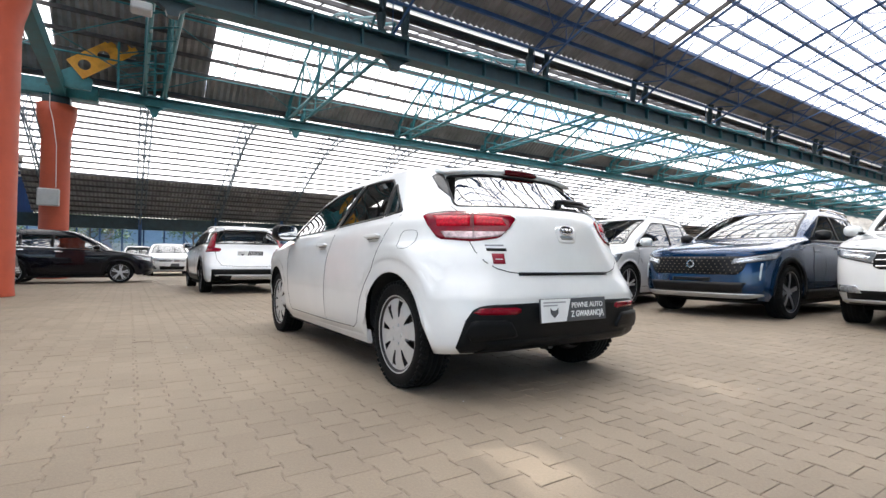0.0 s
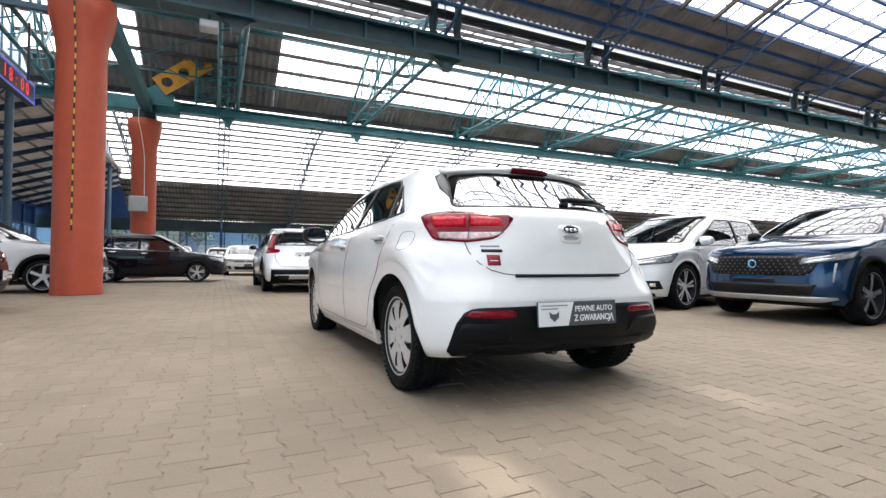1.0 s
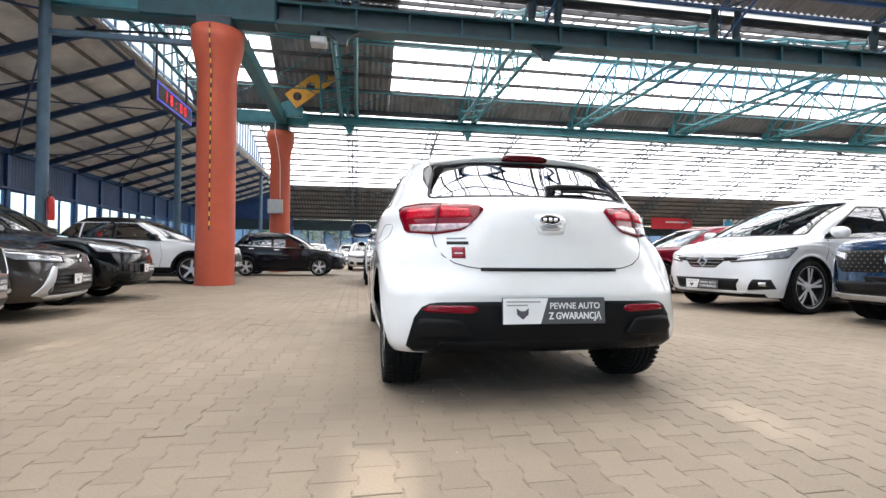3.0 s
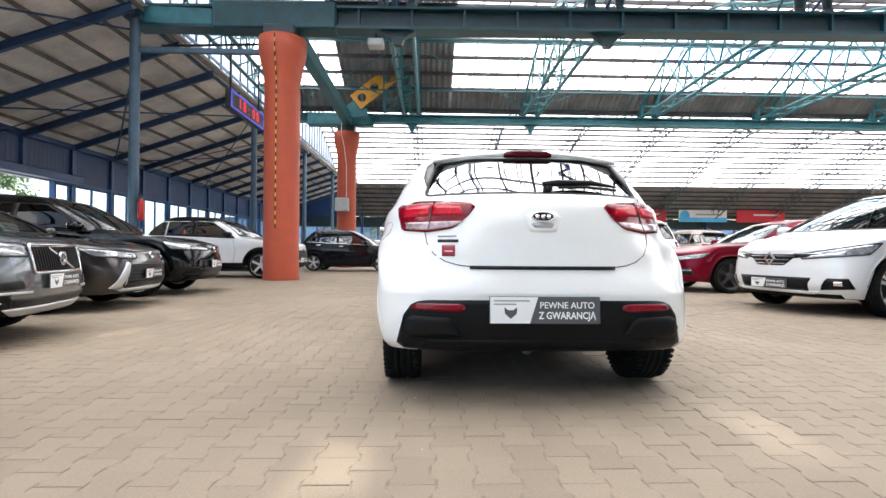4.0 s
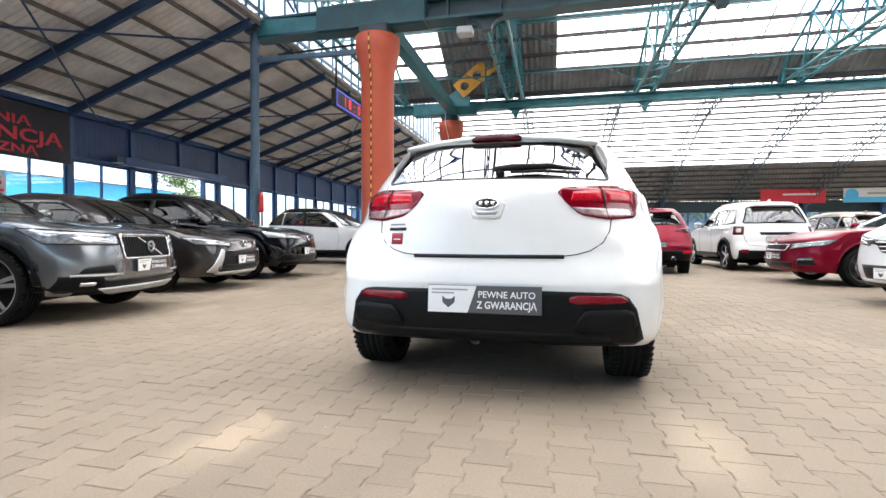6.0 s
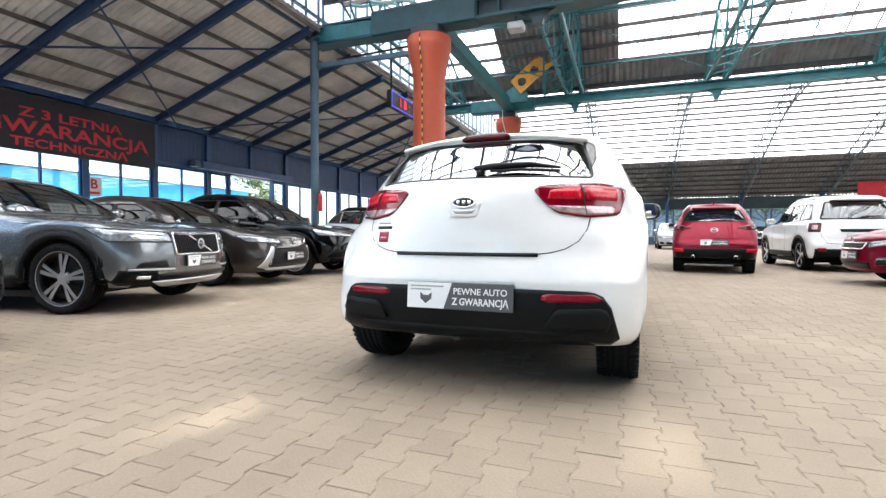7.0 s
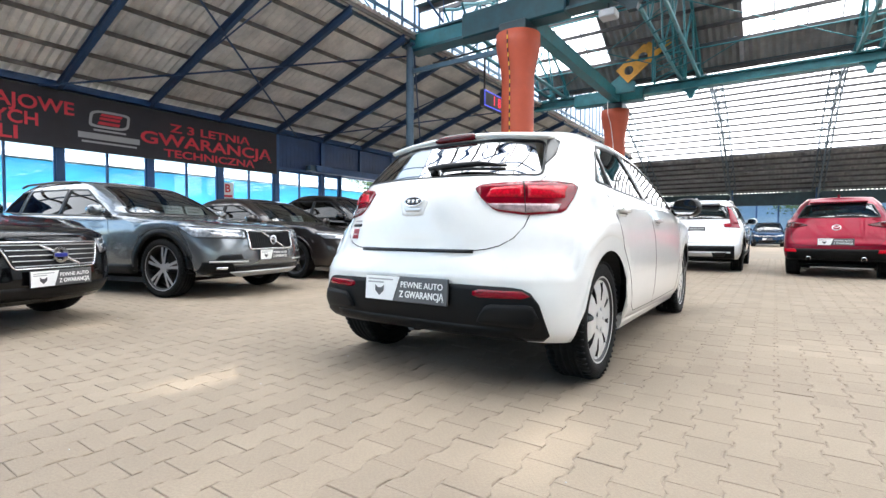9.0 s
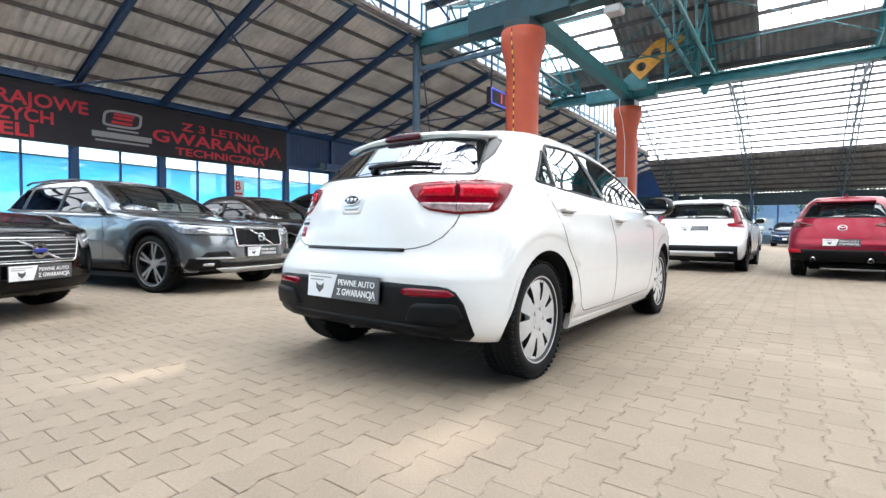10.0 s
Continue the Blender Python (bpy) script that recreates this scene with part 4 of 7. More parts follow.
M_HEAD = mat("headlamp_lens", (0.40, 0.42, 0.45), 0.08, 0.45, 0.6, 16, coat=1.0)
M_LAMP_BRIGHT = mat("bright_lamp_reflector", (0.75, 0.77, 0.80), 0.18, 0.8, 0.15, 30, coat=0.5)
M_BADGE_BLUE = mat("badge_blue", (0.02, 0.03, 0.25), 0.3, 0, 0.05, 10)
M_PLATE_W = mat("plate_white", (0.86, 0.86, 0.85), 0.35, 0, 0.03, 8)
M_PLATE_D = mat("plate_charcoal", (0.075, 0.075, 0.08), 0.35, 0, 0.05, 8)
M_DISC = mat("brake_dark", (0.06, 0.055, 0.05), 0.5, 0.6, 0.3, 15)

P_WHITE = paint("white_paint", (0.86, 0.86, 0.845), 0, 0.3)
P_PEARL = paint("pearl_white_paint", (0.76, 0.77, 0.78), 0.05, 0.3)
P_BLACK = paint("black_paint", (0.003, 0.003, 0.0035), 0.0, 0.2, 0.7)
P_GREY = paint("blue_grey_metallic", (0.190, 0.205, 0.215), 0.65, 0.22)
P_BROWN = paint("dark_brown_metallic", (0.032, 0.025, 0.023), 0.55, 0.3)
P_NIGHT = paint("night_black_paint", (0.004, 0.004, 0.009), 0.1, 0.22, 0.6)
P_BLUE = paint("deep_blue_metallic", (0.004, 0.034, 0.100), 0.45, 0.25)
P_RED = paint("cherry_red_metallic", (0.19, 0.001, 0.016), 0.5, 0.34, 0.35)
P_BEIGE = paint("beige_metallic", (0.32, 0.26, 0.21), 0.6, 0.35)
P_SILVER = paint("silver_metallic", (0.5, 0.51, 0.52), 0.7, 0.35)


def spline(rows, n):
    """A smooth curve (Catmull-Rom) through rows of numbers, at n steps of even index."""
    a = np.array(rows, float)
    m = len(a) - 1
    out = []
    for q in np.linspace(0, m, n):
        i = min(int(q), m - 1)
        t = q - i
        p0, p1, p2, p3 = a[max(i - 1, 0)], a[i], a[i + 1], a[min(i + 2, m)]
        out.append(0.5 * (2 * p1 + (p2 - p0) * t + (2 * p0 - 5 * p1 + 4 * p2 - p3) * t * t + (3 * p1 - p0 - 3 * p2 + p3) * t**3))
    return np.array(out)


NR, NS, NF = 16, 64, 14


def half_loop(yr, zr, yf, zf, w, cr, cf, er, ef, bow, arch, tap):
    pts = []
    th = [math.pi / 2 * i / NR for i in range(NR)]
    for t in th:
        pts.append((w * math.sin(t) ** er, yr + cr * (1 - math.cos(t) ** er) * 1.0))
    y0, y1 = yr + cr, yf - cf
    for j in range(NS + 1):
        pts.append((w, y0 + (y1 - y0) * j / NS))
    for i in range(NF - 1, -1, -1):
        t = math.pi / 2 * i / NF
        pts.append((w * math.sin(t) ** ef, yf - cf * (1 - math.cos(t) ** ef)))
    out = []
    for x, y in pts:
        s = (y - yr) / (yf - yr)
        z = zr + (zf - zr) * s + bow * 4 * s * (1 - s)
        if y > tap[0]:
            x *= 1 - tap[1] * ((y - tap[0]) / (yf - tap[0])) ** 2
        if y < tap[2]:
            x *= 1 - tap[3] * ((tap[2] - y) / (tap[2] - yr)) ** 2
        for yw, zc, r, ztop, zb, lip in arch:
            d = abs(y - yw)
            if d < r and x > 0.3:
                za = zc + math.sqrt(r * r - d * d)
                if lip and z < ztop:  # keeps the edge of the arch thin
                    x += max(0.0, lip * x / w - x) * min(1.0, (za - zc) / 0.10)
                if za > zb and z < ztop:
                    z = za + (max(z, zb) - zb) * (ztop - za) / (ztop - zb)
        out.append((x, y, z))
    return out


def loft_body(c):
    """The outer skin of a car, from rings stacked from the sills up to the roof. c: its sizes."""
    rows = spline(c["rings"], 3 * len(c["rings"]) - 2)
    ers = np.interp(np.linspace(0, 1, len(rows)), np.linspace(0, 1, len(c["rings"])), c.get("ers", [c.get("er", 0.62)] * len(c["rings"])))
    zb = c["rings"][0][1] + 0.02
    arch = [(y, c["wr"], c["ar"], c.get("ztop", 0.86), zb, c.get("lip")) for y in (c.get("wy", 0), c["wb"] + c.get("wy", 0))]
    loops = []
    for (yr, zr, yf, zf, w, cr, cf, bow), er in zip(rows, ers):
        loops.append(half_loop(yr, zr, yf, zf, w, cr, cf, er, c.get("ef", 0.7), bow, arch, c.get("tap", (c["wb"] - 0.3, 0.07, 0.4, 0.03))))
    n = len(loops[0])
    v, f = [], []
    for lp in loops:
        v += [(-x, y, z) for x, y, z in lp[::-1][:-1]] + list(lp)[:]  # front middle, left side, rear middle, right side, front
    m = 2 * n - 1
    for k in range(len(loops) - 1):
        for j in range(m - 1):
            a = k * m + j
            f.append((a, a + 1, a + m + 1, a + m))
    # roof cap
    base = (len(loops) - 1) * m
    top = loops[-1]
    NC = 8
    crown = c.get("crown", 0.03)
    idx = {}
    for j in range(1, n - 1):
        x, y, z = top[j]
        row = []
        for i in range(NC + 1):
            q = -1 + 2 * i / NC
            if i == 0:
                row.append(base + n - 1 - j)
            elif i == NC:
                row.append(base + n - 1 + j)
            else:
                v.append((q * x, y, z + crown * (1 - q * q) * min(1, x / 0.3)))
                row.append(len(v) - 1)
        idx[j] = row
    for j in range(1, n - 2):
        for i in range(NC):
            f.append((idx[j][i], idx[j][i + 1], idx[j + 1][i + 1], idx[j + 1][i]))
    for j, e in ((1, n - 1), (n - 2, base + m - 1)):
        cen = base + n - 1 if j == 1 else base + m - 1
        for i in range(NC):
            f.append((idx[j][i], idx[j][i + 1], cen) if j == 1 else (idx[j][i + 1], idx[j][i], cen))
    return v, f


VIEWS = {
    "L": (Vector((1, 0, 0)), Vector((0, 1, 0))),
    "R": (Vector((-1, 0, 0)), Vector((0, 1, 0))),
    "B": (Vector((0, 1, 0)), Vector((1, 0, 0))),
    "F": (Vector((0, -1, 0)), Vector((1, 0, 0))),
}


class Skin:
    """The skin of a car, on which panes, lamps, gaps and trims are laid."""

    def __init__(self, c, root):
        self.c, self.root = c, root
        self.v, self.f = loft_body(c)
        self.tree = BVHTree.FromPolygons([Vector(q) for q in self.v], [list(q) for q in self.f])
        self.cuts = []

    def axes(self, view):
        if isinstance(view, str):
            return VIEWS[view]
        a = radians(view)  # the way in, as an angle: 0 looks ahead from behind, 90 from the right side to the left
        d = Vector((-math.sin(a), math.cos(a), 0))
        return d, Vector((math.cos(a), math.sin(a), 0))

    def on(self, s, t, view, off):
        d, u = self.axes(view)
        mid = Vector((0, 1.3, 0))
        o = u * (s - (u.dot(mid) if not isinstance(view, str) else u.dot(mid))) + mid + Vector((0, 0, t)) - d * 6
        loc, nrm, _, _ = self.tree.ray_cast(o, d)
        if loc is None:
            q = o + d * (6 - 0.85 if abs(d.x) > 0.5 else 6 - (1.9 if d.y > 0 else 2.0))
            loc, nrm, _, _ = self.tree.find_nearest(q)
        if nrm.dot(d) > 0:
            nrm = -nrm
        return loc + nrm * off, nrm

    def grid(self, poly, view, off, ns, nt):
        s0, s1 = min(p[0] for p in poly), max(p[0] for p in poly)
        eps = (s1 - s0) * 1e-4
        rows = []
        for i in range(ns + 1):
            s = min(max(s0 + (s1 - s0) * i / ns, s0 + eps), s1 - eps)
            ts = []
            for (a, b), (p, q) in zip(poly, poly[1:] + poly[:1]):
                if (a - s) * (p - s) <= 0 and a != p:
                    ts.append(b + (q - b) * (s - a) / (p - a))
            lo, hi = min(ts), max(ts)
            rows.append([self.on(s, lo + (hi - lo) * j / nt, view, off) for j in range(nt + 1)])
        return rows

    def patch(self, name, poly, view, material, off=0.004, thick=0.012, ns=12, nt=6, label="", parent=None):
        """A curved plate that lies on the skin."""
        rows = self.grid(poly, view, off, ns, nt)
        v = [p for r in rows for p, _ in r]
        f = [(i * (nt + 1) + j, (i + 1) * (nt + 1) + j, (i + 1) * (nt + 1) + j + 1, i * (nt + 1) + j + 1) for i in range(ns) for j in range(nt)]
        if thick:
            rim = [(i, 0) for i in range(ns)] + [(ns, j) for j in range(nt)] + [(i, nt) for i in range(ns, 0, -1)] + [(0, j) for j in range(nt, 0, -1)]
            k = len(v)
            for i, j in rim:
                p, nn = rows[i][j]
                v.append(p - nn * thick)
            m = len(rim)
            for q in range(m):
                a, b = rim[q], rim[(q + 1) % m]
                f.append((a[0] * (nt + 1) + a[1], b[0] * (nt + 1) + b[1], k + (q + 1) % m, k + q))
        return bm_fix(mesh_ob(name, v, f, material, parent or self.root, True, label))

    def ribbon(self, name, pts, view, material, width=0.006, off=0.0015, step=0.05, parent=None, closed=False, label=""):
        """A narrow strip along a line on the skin: a gap, a trim or a chrome edge."""
        if closed:
            pts = list(pts) + [pts[0]]
        fine = [pts[0]]
        for (a, b), (p, q) in zip(pts, pts[1:]):
            n = max(1, int(math.hypot(p - a, q - b) / step))
            fine += [(a + (p - a) * i / n, b + (q - b) * i / n) for i in range(1, n + 1)]
        d, _ = self.axes(view)
        ps = [self.on(s, t, view, off) for s, t in fine]
        v, f = [], []
        for i, (p, nn) in enumerate(ps):
            t = (ps[min(i + 1, len(ps) - 1)][0] - ps[max(i - 1, 0)][0])
            if t.length < 1e-6:
                t = Vector((0, 0, 1))
            sd = t.normalized().cross(nn).normalized() * (width / 2)
            v += [p - sd, p + sd, p - sd - nn * 0.01, p + sd - nn * 0.01]
        for i in range(len(ps) - 1):
            a = 4 * i
            f += [(a, a + 4, a + 5, a + 1), (a, a + 2, a + 6, a + 4), (a + 1, a + 5, a + 7, a + 3)]
        return bm_fix(mesh_ob(name, v, f, material, parent or self.root, True, label))

    def window(self, name, poly, view, material, edge=0.016, label=""):
        """An opening in the skin with a pane in it and a black gasket round it."""
        self.cuts.append((poly, view))
        p = self.patch(name, poly, view, material, -0.004, 0.0, 10, 8, label)
        self.ribbon("gasket", poly, view, M_TRIM, edge, 0.002, 0.06, p, True)
        return p

    def body(self, material, label=""):
        bm = bmesh.new()
        vs = [bm.verts.new(q) for q in self.v]
        for q in self.f:
            try:
                bm.faces.new([vs[i] for i in q])
            except ValueError:
                pass
        bmesh.ops.remove_doubles(bm, verts=bm.verts, dist=0.0002)
        bmesh.ops.recalc_face_normals(bm, faces=bm.faces)
        for poly, view in self.cuts:
            d, u = self.axes(view)
            cs, ct = sum(p[0] for p in poly) / len(poly), sum(p[1] for p in poly) / len(poly)
            lo, hi = min(p[0] for p in poly) - 0.12, max(p[0] for p in poly) + 0.12
            tl, th = min(p[1] for p in poly) - 0.08, max(p[1] for p in poly) + 0.08

            def near():
                r = []
                for fa in bm.faces:
                    c = fa.calc_center_median()
                    if lo < c.dot(u) < hi and tl < c.z < th and fa.normal.dot(d) < 0.02 and (c - Vector((0, 1.3, 0))).dot(d) < 0:
                        r.append(fa)
                return r
            for (a, b), (p, q) in zip(poly, poly[1:] + poly[:1]):
                e = (u * (p - a) + Vector((0, 0, q - b)))
                no = e.cross(d)
                fs = near()
                g = set(fs)
                for fa in fs:
                    g.update(fa.edges)
                    g.update(fa.verts)
                bmesh.ops.bisect_plane(bm, geom=list(g), dist=1e-5, plane_co=u * a + Vector((0, 0, b)), plane_no=no)
            dead = []
            for fa in near():
                c = fa.calc_center_median()
                s, t = c.dot(u), c.z
                sg = [(p - a) * (t - b) - (q - b) * (s - a) for (a, b), (p, q) in zip(poly, poly[1:] + poly[:1])]
                if all(x > -1e-6 for x in sg) or all(x < 1e-6 for x in sg):
                    dead.append(fa)
            bmesh.ops.delete(bm, geom=dead, context="FACES")
        bmesh.ops.recalc_face_normals(bm, faces=bm.faces)
        return part("body", bm, material, self.root, label, True)


WHEELS = {}


def wheel_meshes(style, r, wid):
    """Meshes of one wheel, axle along x, outer face to +x: tyre, rim, disc."""
    key = (style, r, wid)
    if key in WHEELS:
        return WHEELS[key]
    kind, spokes, rim_m = style
    rr = r * (0.72 if kind == "cap" else 0.76)
    h = wid / 2
    s = Soup()
    prof = [(rr - 0.012, -h * 0.8), (rr + 0.005, -h * 0.93), (rr + 0.4 * (r - rr), -h), (r - 0.03, -h * 0.97), (r - 0.008, -h * 0.82)]
    for g in (-0.5, -0.17, 0.17, 0.5):  # tread grooves
        prof += [(r, h * (g - 0.14)), (r - 0.009, h * (g - 0.10)), (r - 0.009, h * (g - 0.04)), (r, h * g)]
    prof += [(r - 0.008, h * 0.82), (r - 0.03, h * 0.97), (rr + 0.4 * (r - rr), h), (rr + 0.005, h * 0.93), (rr - 0.012, h * 0.8)]
    s.lathe(prof, 48, "x")
    # tread bars
    for i in range(52):
        a = 2 * math.pi * i / 52
        for sg, off in ((-1, 0.0), (1, 0.05)):
            p0 = (sg * h * 0.58, math.cos(a + off) * (r - 0.005), math.sin(a + off) * (r - 0.005))
            p1 = (sg * h * 0.93, math.cos(a + off + 0.05) * (r - 0.013), math.sin(a + off + 0.05) * (r - 0.013))
            s.bar(p0, p1, 0.021, 0.015, (0, math.cos(a), math.sin(a)))
    me_t = bpy.data.meshes.new("tyre")
    me_t.from_pydata(s.v, [], s.f)
    me_t.materials.append(M_TYRE)
    me_t.polygons.foreach_set("use_smooth", [len(q) == 4 for q in s.f])
    s = Soup()
    s.lathe([(rr - 0.005, -h * 0.75), (rr - 0.02, -h * 0.5), (rr - 0.025, h * 0.3), (rr - 0.02, h * 0.75), (rr + 0.004, h * 0.90), (rr + 0.010, h * 0.93), (rr - 0.004, h * 0.90), (rr - 0.022, h * 0.74)], 48, "x")
    dark = set(range(48 * 3)) | set(range(48 * 6, len(s.f)))  # the barrel behind the spokes
    face = h * (0.88 if kind == "cap" else 0.7)
    s.lathe([(0.0, face), (0.03, face), (0.055, face - 0.004), (0.07, face - 0.02), (0.07, face - 0.05)], 24, "x")

    def spoke(a, w0, w1, r0, r1, d0, d1):
        ca, sa = math.cos(a), math.sin(a)
        fn = lambda rad, side, dep: (dep, rad * ca - side * sa, rad * sa + side * ca)
        v = [fn(r0, -w0, d0), fn(r0, w0, d0), fn(r1, w1, d1), fn(r1, -w1, d1)]
        rm, wm, dm = (r0 + r1) / 2, (w0 + w1) / 2 * 1.02, (d0 + d1) / 2 + 0.006
        v = [fn(r0, -w0, d0), fn(r0, w0, d0), fn(rm, wm, dm), fn(r1, w1, d1), fn(r1, -w1, d1), fn(rm, -wm, dm)]
        v += [fn(r0, -w0 * 0.8, d0 - 0.03), fn(r0, w0 * 0.8, d0 - 0.03), fn(rm, wm * 0.8, dm - 0.03), fn(r1, w1 * 0.8, d1 - 0.03), fn(r1, -w1 * 0.8, d1 - 0.03), fn(rm, -wm * 0.8, dm - 0.03)]
        # Dark spoke sides: two-tone on alloys, gap shade put into the colour on hubcaps.
        dark.update(range(len(s.f) + 2, len(s.f) + 8))
        s.add(v, [(0, 1, 2, 5), (5, 2, 3, 4)] + [(i, i + 6, (i + 1) % 6 + 6, (i + 1) % 6) for i in range(6)])
    for i in range(spokes):
        a = 2 * math.pi * i / spokes + 0.2
        if kind == "cap":
            spoke(a, 0.030, 0.056, 0.085, rr - 0.012, face - 0.004, face - 0.012)
        elif kind == "twin":
            spoke(a - 0.15, 0.014, 0.020, 0.05, rr - 0.01, face - 0.005, face + 0.0)
            spoke(a + 0.15, 0.014, 0.020, 0.05, rr - 0.01, face - 0.005, face + 0.0)
        else:
            spoke(a, 0.026, 0.030, 0.04, rr - 0.01, face - 0.005, face + 0.002)
    if kind == "cap":
        s.lathe([(0.05, face - 0.005), (0.085, face - 0.003), (0.10, face - 0.005), (0.105, face - 0.03)], 32, "x")
        s.lathe([(rr - 0.03, face - 0.014), (rr - 0.012, face - 0.008), (rr + 0.006, face - 0.004), (rr + 0.012, h * 0.80)], 48, "x")
        for i in range(5):
            a = 2 * math.pi * i / 5
            s.lathe([(0.011, face - 0.02), (0.011, face + 0.002), (0.0, face + 0.004)], 8, "x", (0, 0.055 * math.cos(a), 0.055 * math.sin(a)))
    me_r = bpy.data.meshes.new("rim")
    me_r.from_pydata(s.v, [], s.f)
    me_r.materials.append(rim_m)
    me_r.materials.append(M_WHEEL_GAP)
    me_r.polygons.foreach_set("material_index", [1 if i in dark else 0 for i in range(len(s.f))])
    s = Soup().lathe([(0.0, h * 0.1), (rr * 0.62, h * 0.1), (rr * 0.62, h * 0.02), (rr - 0.03, -h * 0.1), (rr - 0.03, -h * 0.3)], 32, "x")
    me_d = bpy.data.meshes.new("brake_disc")
    me_d.from_pydata(s.v, [], s.f)
    me_d.materials.append(M_DISC)
    WHEELS[key] = (me_t, me_r, me_d)
    return WHEELS[key]


def wheels(c, root, style):
    r, wid = c["wr"], c.get("tw", 0.2)
    me = wheel_meshes(style, r, wid)
    for sx in (-1, 1):
        for y in (c.get("wy", 0), c["wb"] + c.get("wy", 0)):
            w = new("wheel", me[0])
            w.parent = root
            w.matrix_basis = pose(sx * (c["half"] - c.get("wi", 0.022) - wid / 2), y, r, 0, 0, 0 if sx > 0 else 180)
            for nm, q in (("rim", me[1]), ("brake_disc", me[2])):
                o = new(nm, q)
                o.parent = w
            # liner of the wheel arch
            s = Soup()
            n = 20
            xa, xb, R = sx * 0.42, sx * (c["half"] - 0.030), c["ar"] + 0.004
            v = []
            for i in range(n + 1):
                a = math.pi * i / n
                z = max(0.17, r + R * math.sin(a))
                for x in (xa, xb - sx * 0.06 * min(1, max(0, (0.60 - z) / 0.43))):
                    v.append((x, y + R * math.cos(a), z))
            f = [(2 * i, 2 * i + 1, 2 * i + 3, 2 * i + 2) for i in range(n)]
            v += [(xa, y, r)]
            f += [(2 * i, 2 * i + 2, len(v) - 1) for i in range(n)]
            mesh_ob("arch_liner", v, f, M_GAP, root)


def dealer_plate(root, x, y, z, front, tilt=0.0, w=0.53, h=0.125, letters=True):
    """White and charcoal dealer's plate; its small print and mark are plain bars and shapes."""
    e = new("dealer_plate")
    e.parent = root
    e.matrix_basis = pose(x, y, z, 90 + tilt, 0, 180 if front else 0)
    bx_ = Soup().box(-w / 2, w / 2, -h / 2, h / 2, -0.012, 0.0, 0.003).ob("backing", M_PLATE_D, e)
    k = 0.10 * w
    s = Soup().prism([(-w / 2 + 0.003, -h / 2 + 0.003), (-k - 0.02, -h / 2 + 0.003), (-k + 0.02, h / 2 - 0.003), (-w / 2 + 0.003, h / 2 - 0.003)], lambda a, b, t: (a, b, t), 0.0, 0.0025)
    s.ob("white_field", M_PLATE_W, e)
    if letters:
        lettering("lettering", "PEWNE AUTO", 0.042, M_PLATE_W, pose(w * 0.2, 0.022, 0.001), e, 0.001, 0.0004, w * 0.49)
        lettering("lettering", "Z GWARANCJĄ", 0.046, M_PLATE_W, pose(w * 0.2, -0.026, 0.001), e, 0.001, 0.0010, w * 0.52)
        # fox-head mark as a plain shape, and bars for the small print
        s = Soup().prism([(-0.03, 0.026), (-0.012, 0.012), (0.012, 0.012), (0.03, 0.026), (0.028, -0.004), (0.0, -0.028), (-0.028, -0.004)], lambda a, b, t: (a - w * 0.31, b - 0.012, t), 0.0025, 0.004)
        s.ob("mark", M_PLATE_D, e)
        Soup().box(-w / 2 + 0.02, -w * 0.14, h / 2 - 0.024, h / 2 - 0.017, 0.002, 0.0035).ob("small_print", M_GREY_PRINT, e)
        Soup().box(-w / 2 + 0.02, -w * 0.26, h / 2 - 0.040, h / 2 - 0.033, 0.002, 0.0035).ob("small_print", M_GREY_PRINT, e)
    return e


def mirror(root, c, sx, y, z, material, black_foot=True):
    b = Soup()
    n, m = 14, 8
    v = []
    for i in range(m + 1):
        t = i / m
        rad = math.sin(math.pi * (0.12 + 0.88 * t)) ** 0.5 if t < 1 else 0.0
        rad = (1 - abs(2 * t - 1) ** 3) ** 0.5 if 0 < t < 1 else 0.02
        for k in range(n):
            a = 2 * math.pi * k / n
            cx = 0.105 * math.copysign(abs(math.cos(a)) ** 0.7, math.cos(a))
            cz = 0.075 * math.copysign(abs(math.sin(a)) ** 0.7, math.sin(a))
            v.append((cx * (0.55 + 0.45 * rad) if i < 2 else cx * rad, -0.05 + 0.15 * t, cz * (0.55 + 0.45 * rad) if i < 2 else cz * rad))
    f = [(i * n + k, i * n + (k + 1) % n, (i + 1) * n + (k + 1) % n, (i + 1) * n + k) for i in range(m) for k in range(n)]
    f.append(tuple(range(n)))
    e = mesh_ob("mirror", v, f, material, root, True)
    e.matrix_basis = pose(sx * (c["half"] + 0.065), y, z, 0, 0, -sx * 8)
    s = Soup().prism([(0.092 * math.copysign(abs(math.cos(q)) ** 0.7, math.cos(q)) * 0.97, 0.064 * math.copysign(abs(math.sin(q)) ** 0.7, math.sin(q)) * 0.97) for q in [2 * math.pi * k / 16 for k in range(16)]], lambda a, b_, t: (a, t, b_), -0.056, -0.05)
    s.ob("mirror_glass", M_MIRROR, e)
    Soup().bar((-sx * 0.14, 0.05, -0.05), (-sx * 0.04, 0.05, -0.03), 0.06, 0.05).ob("mirror_foot", M_TRIM, e)
    return e


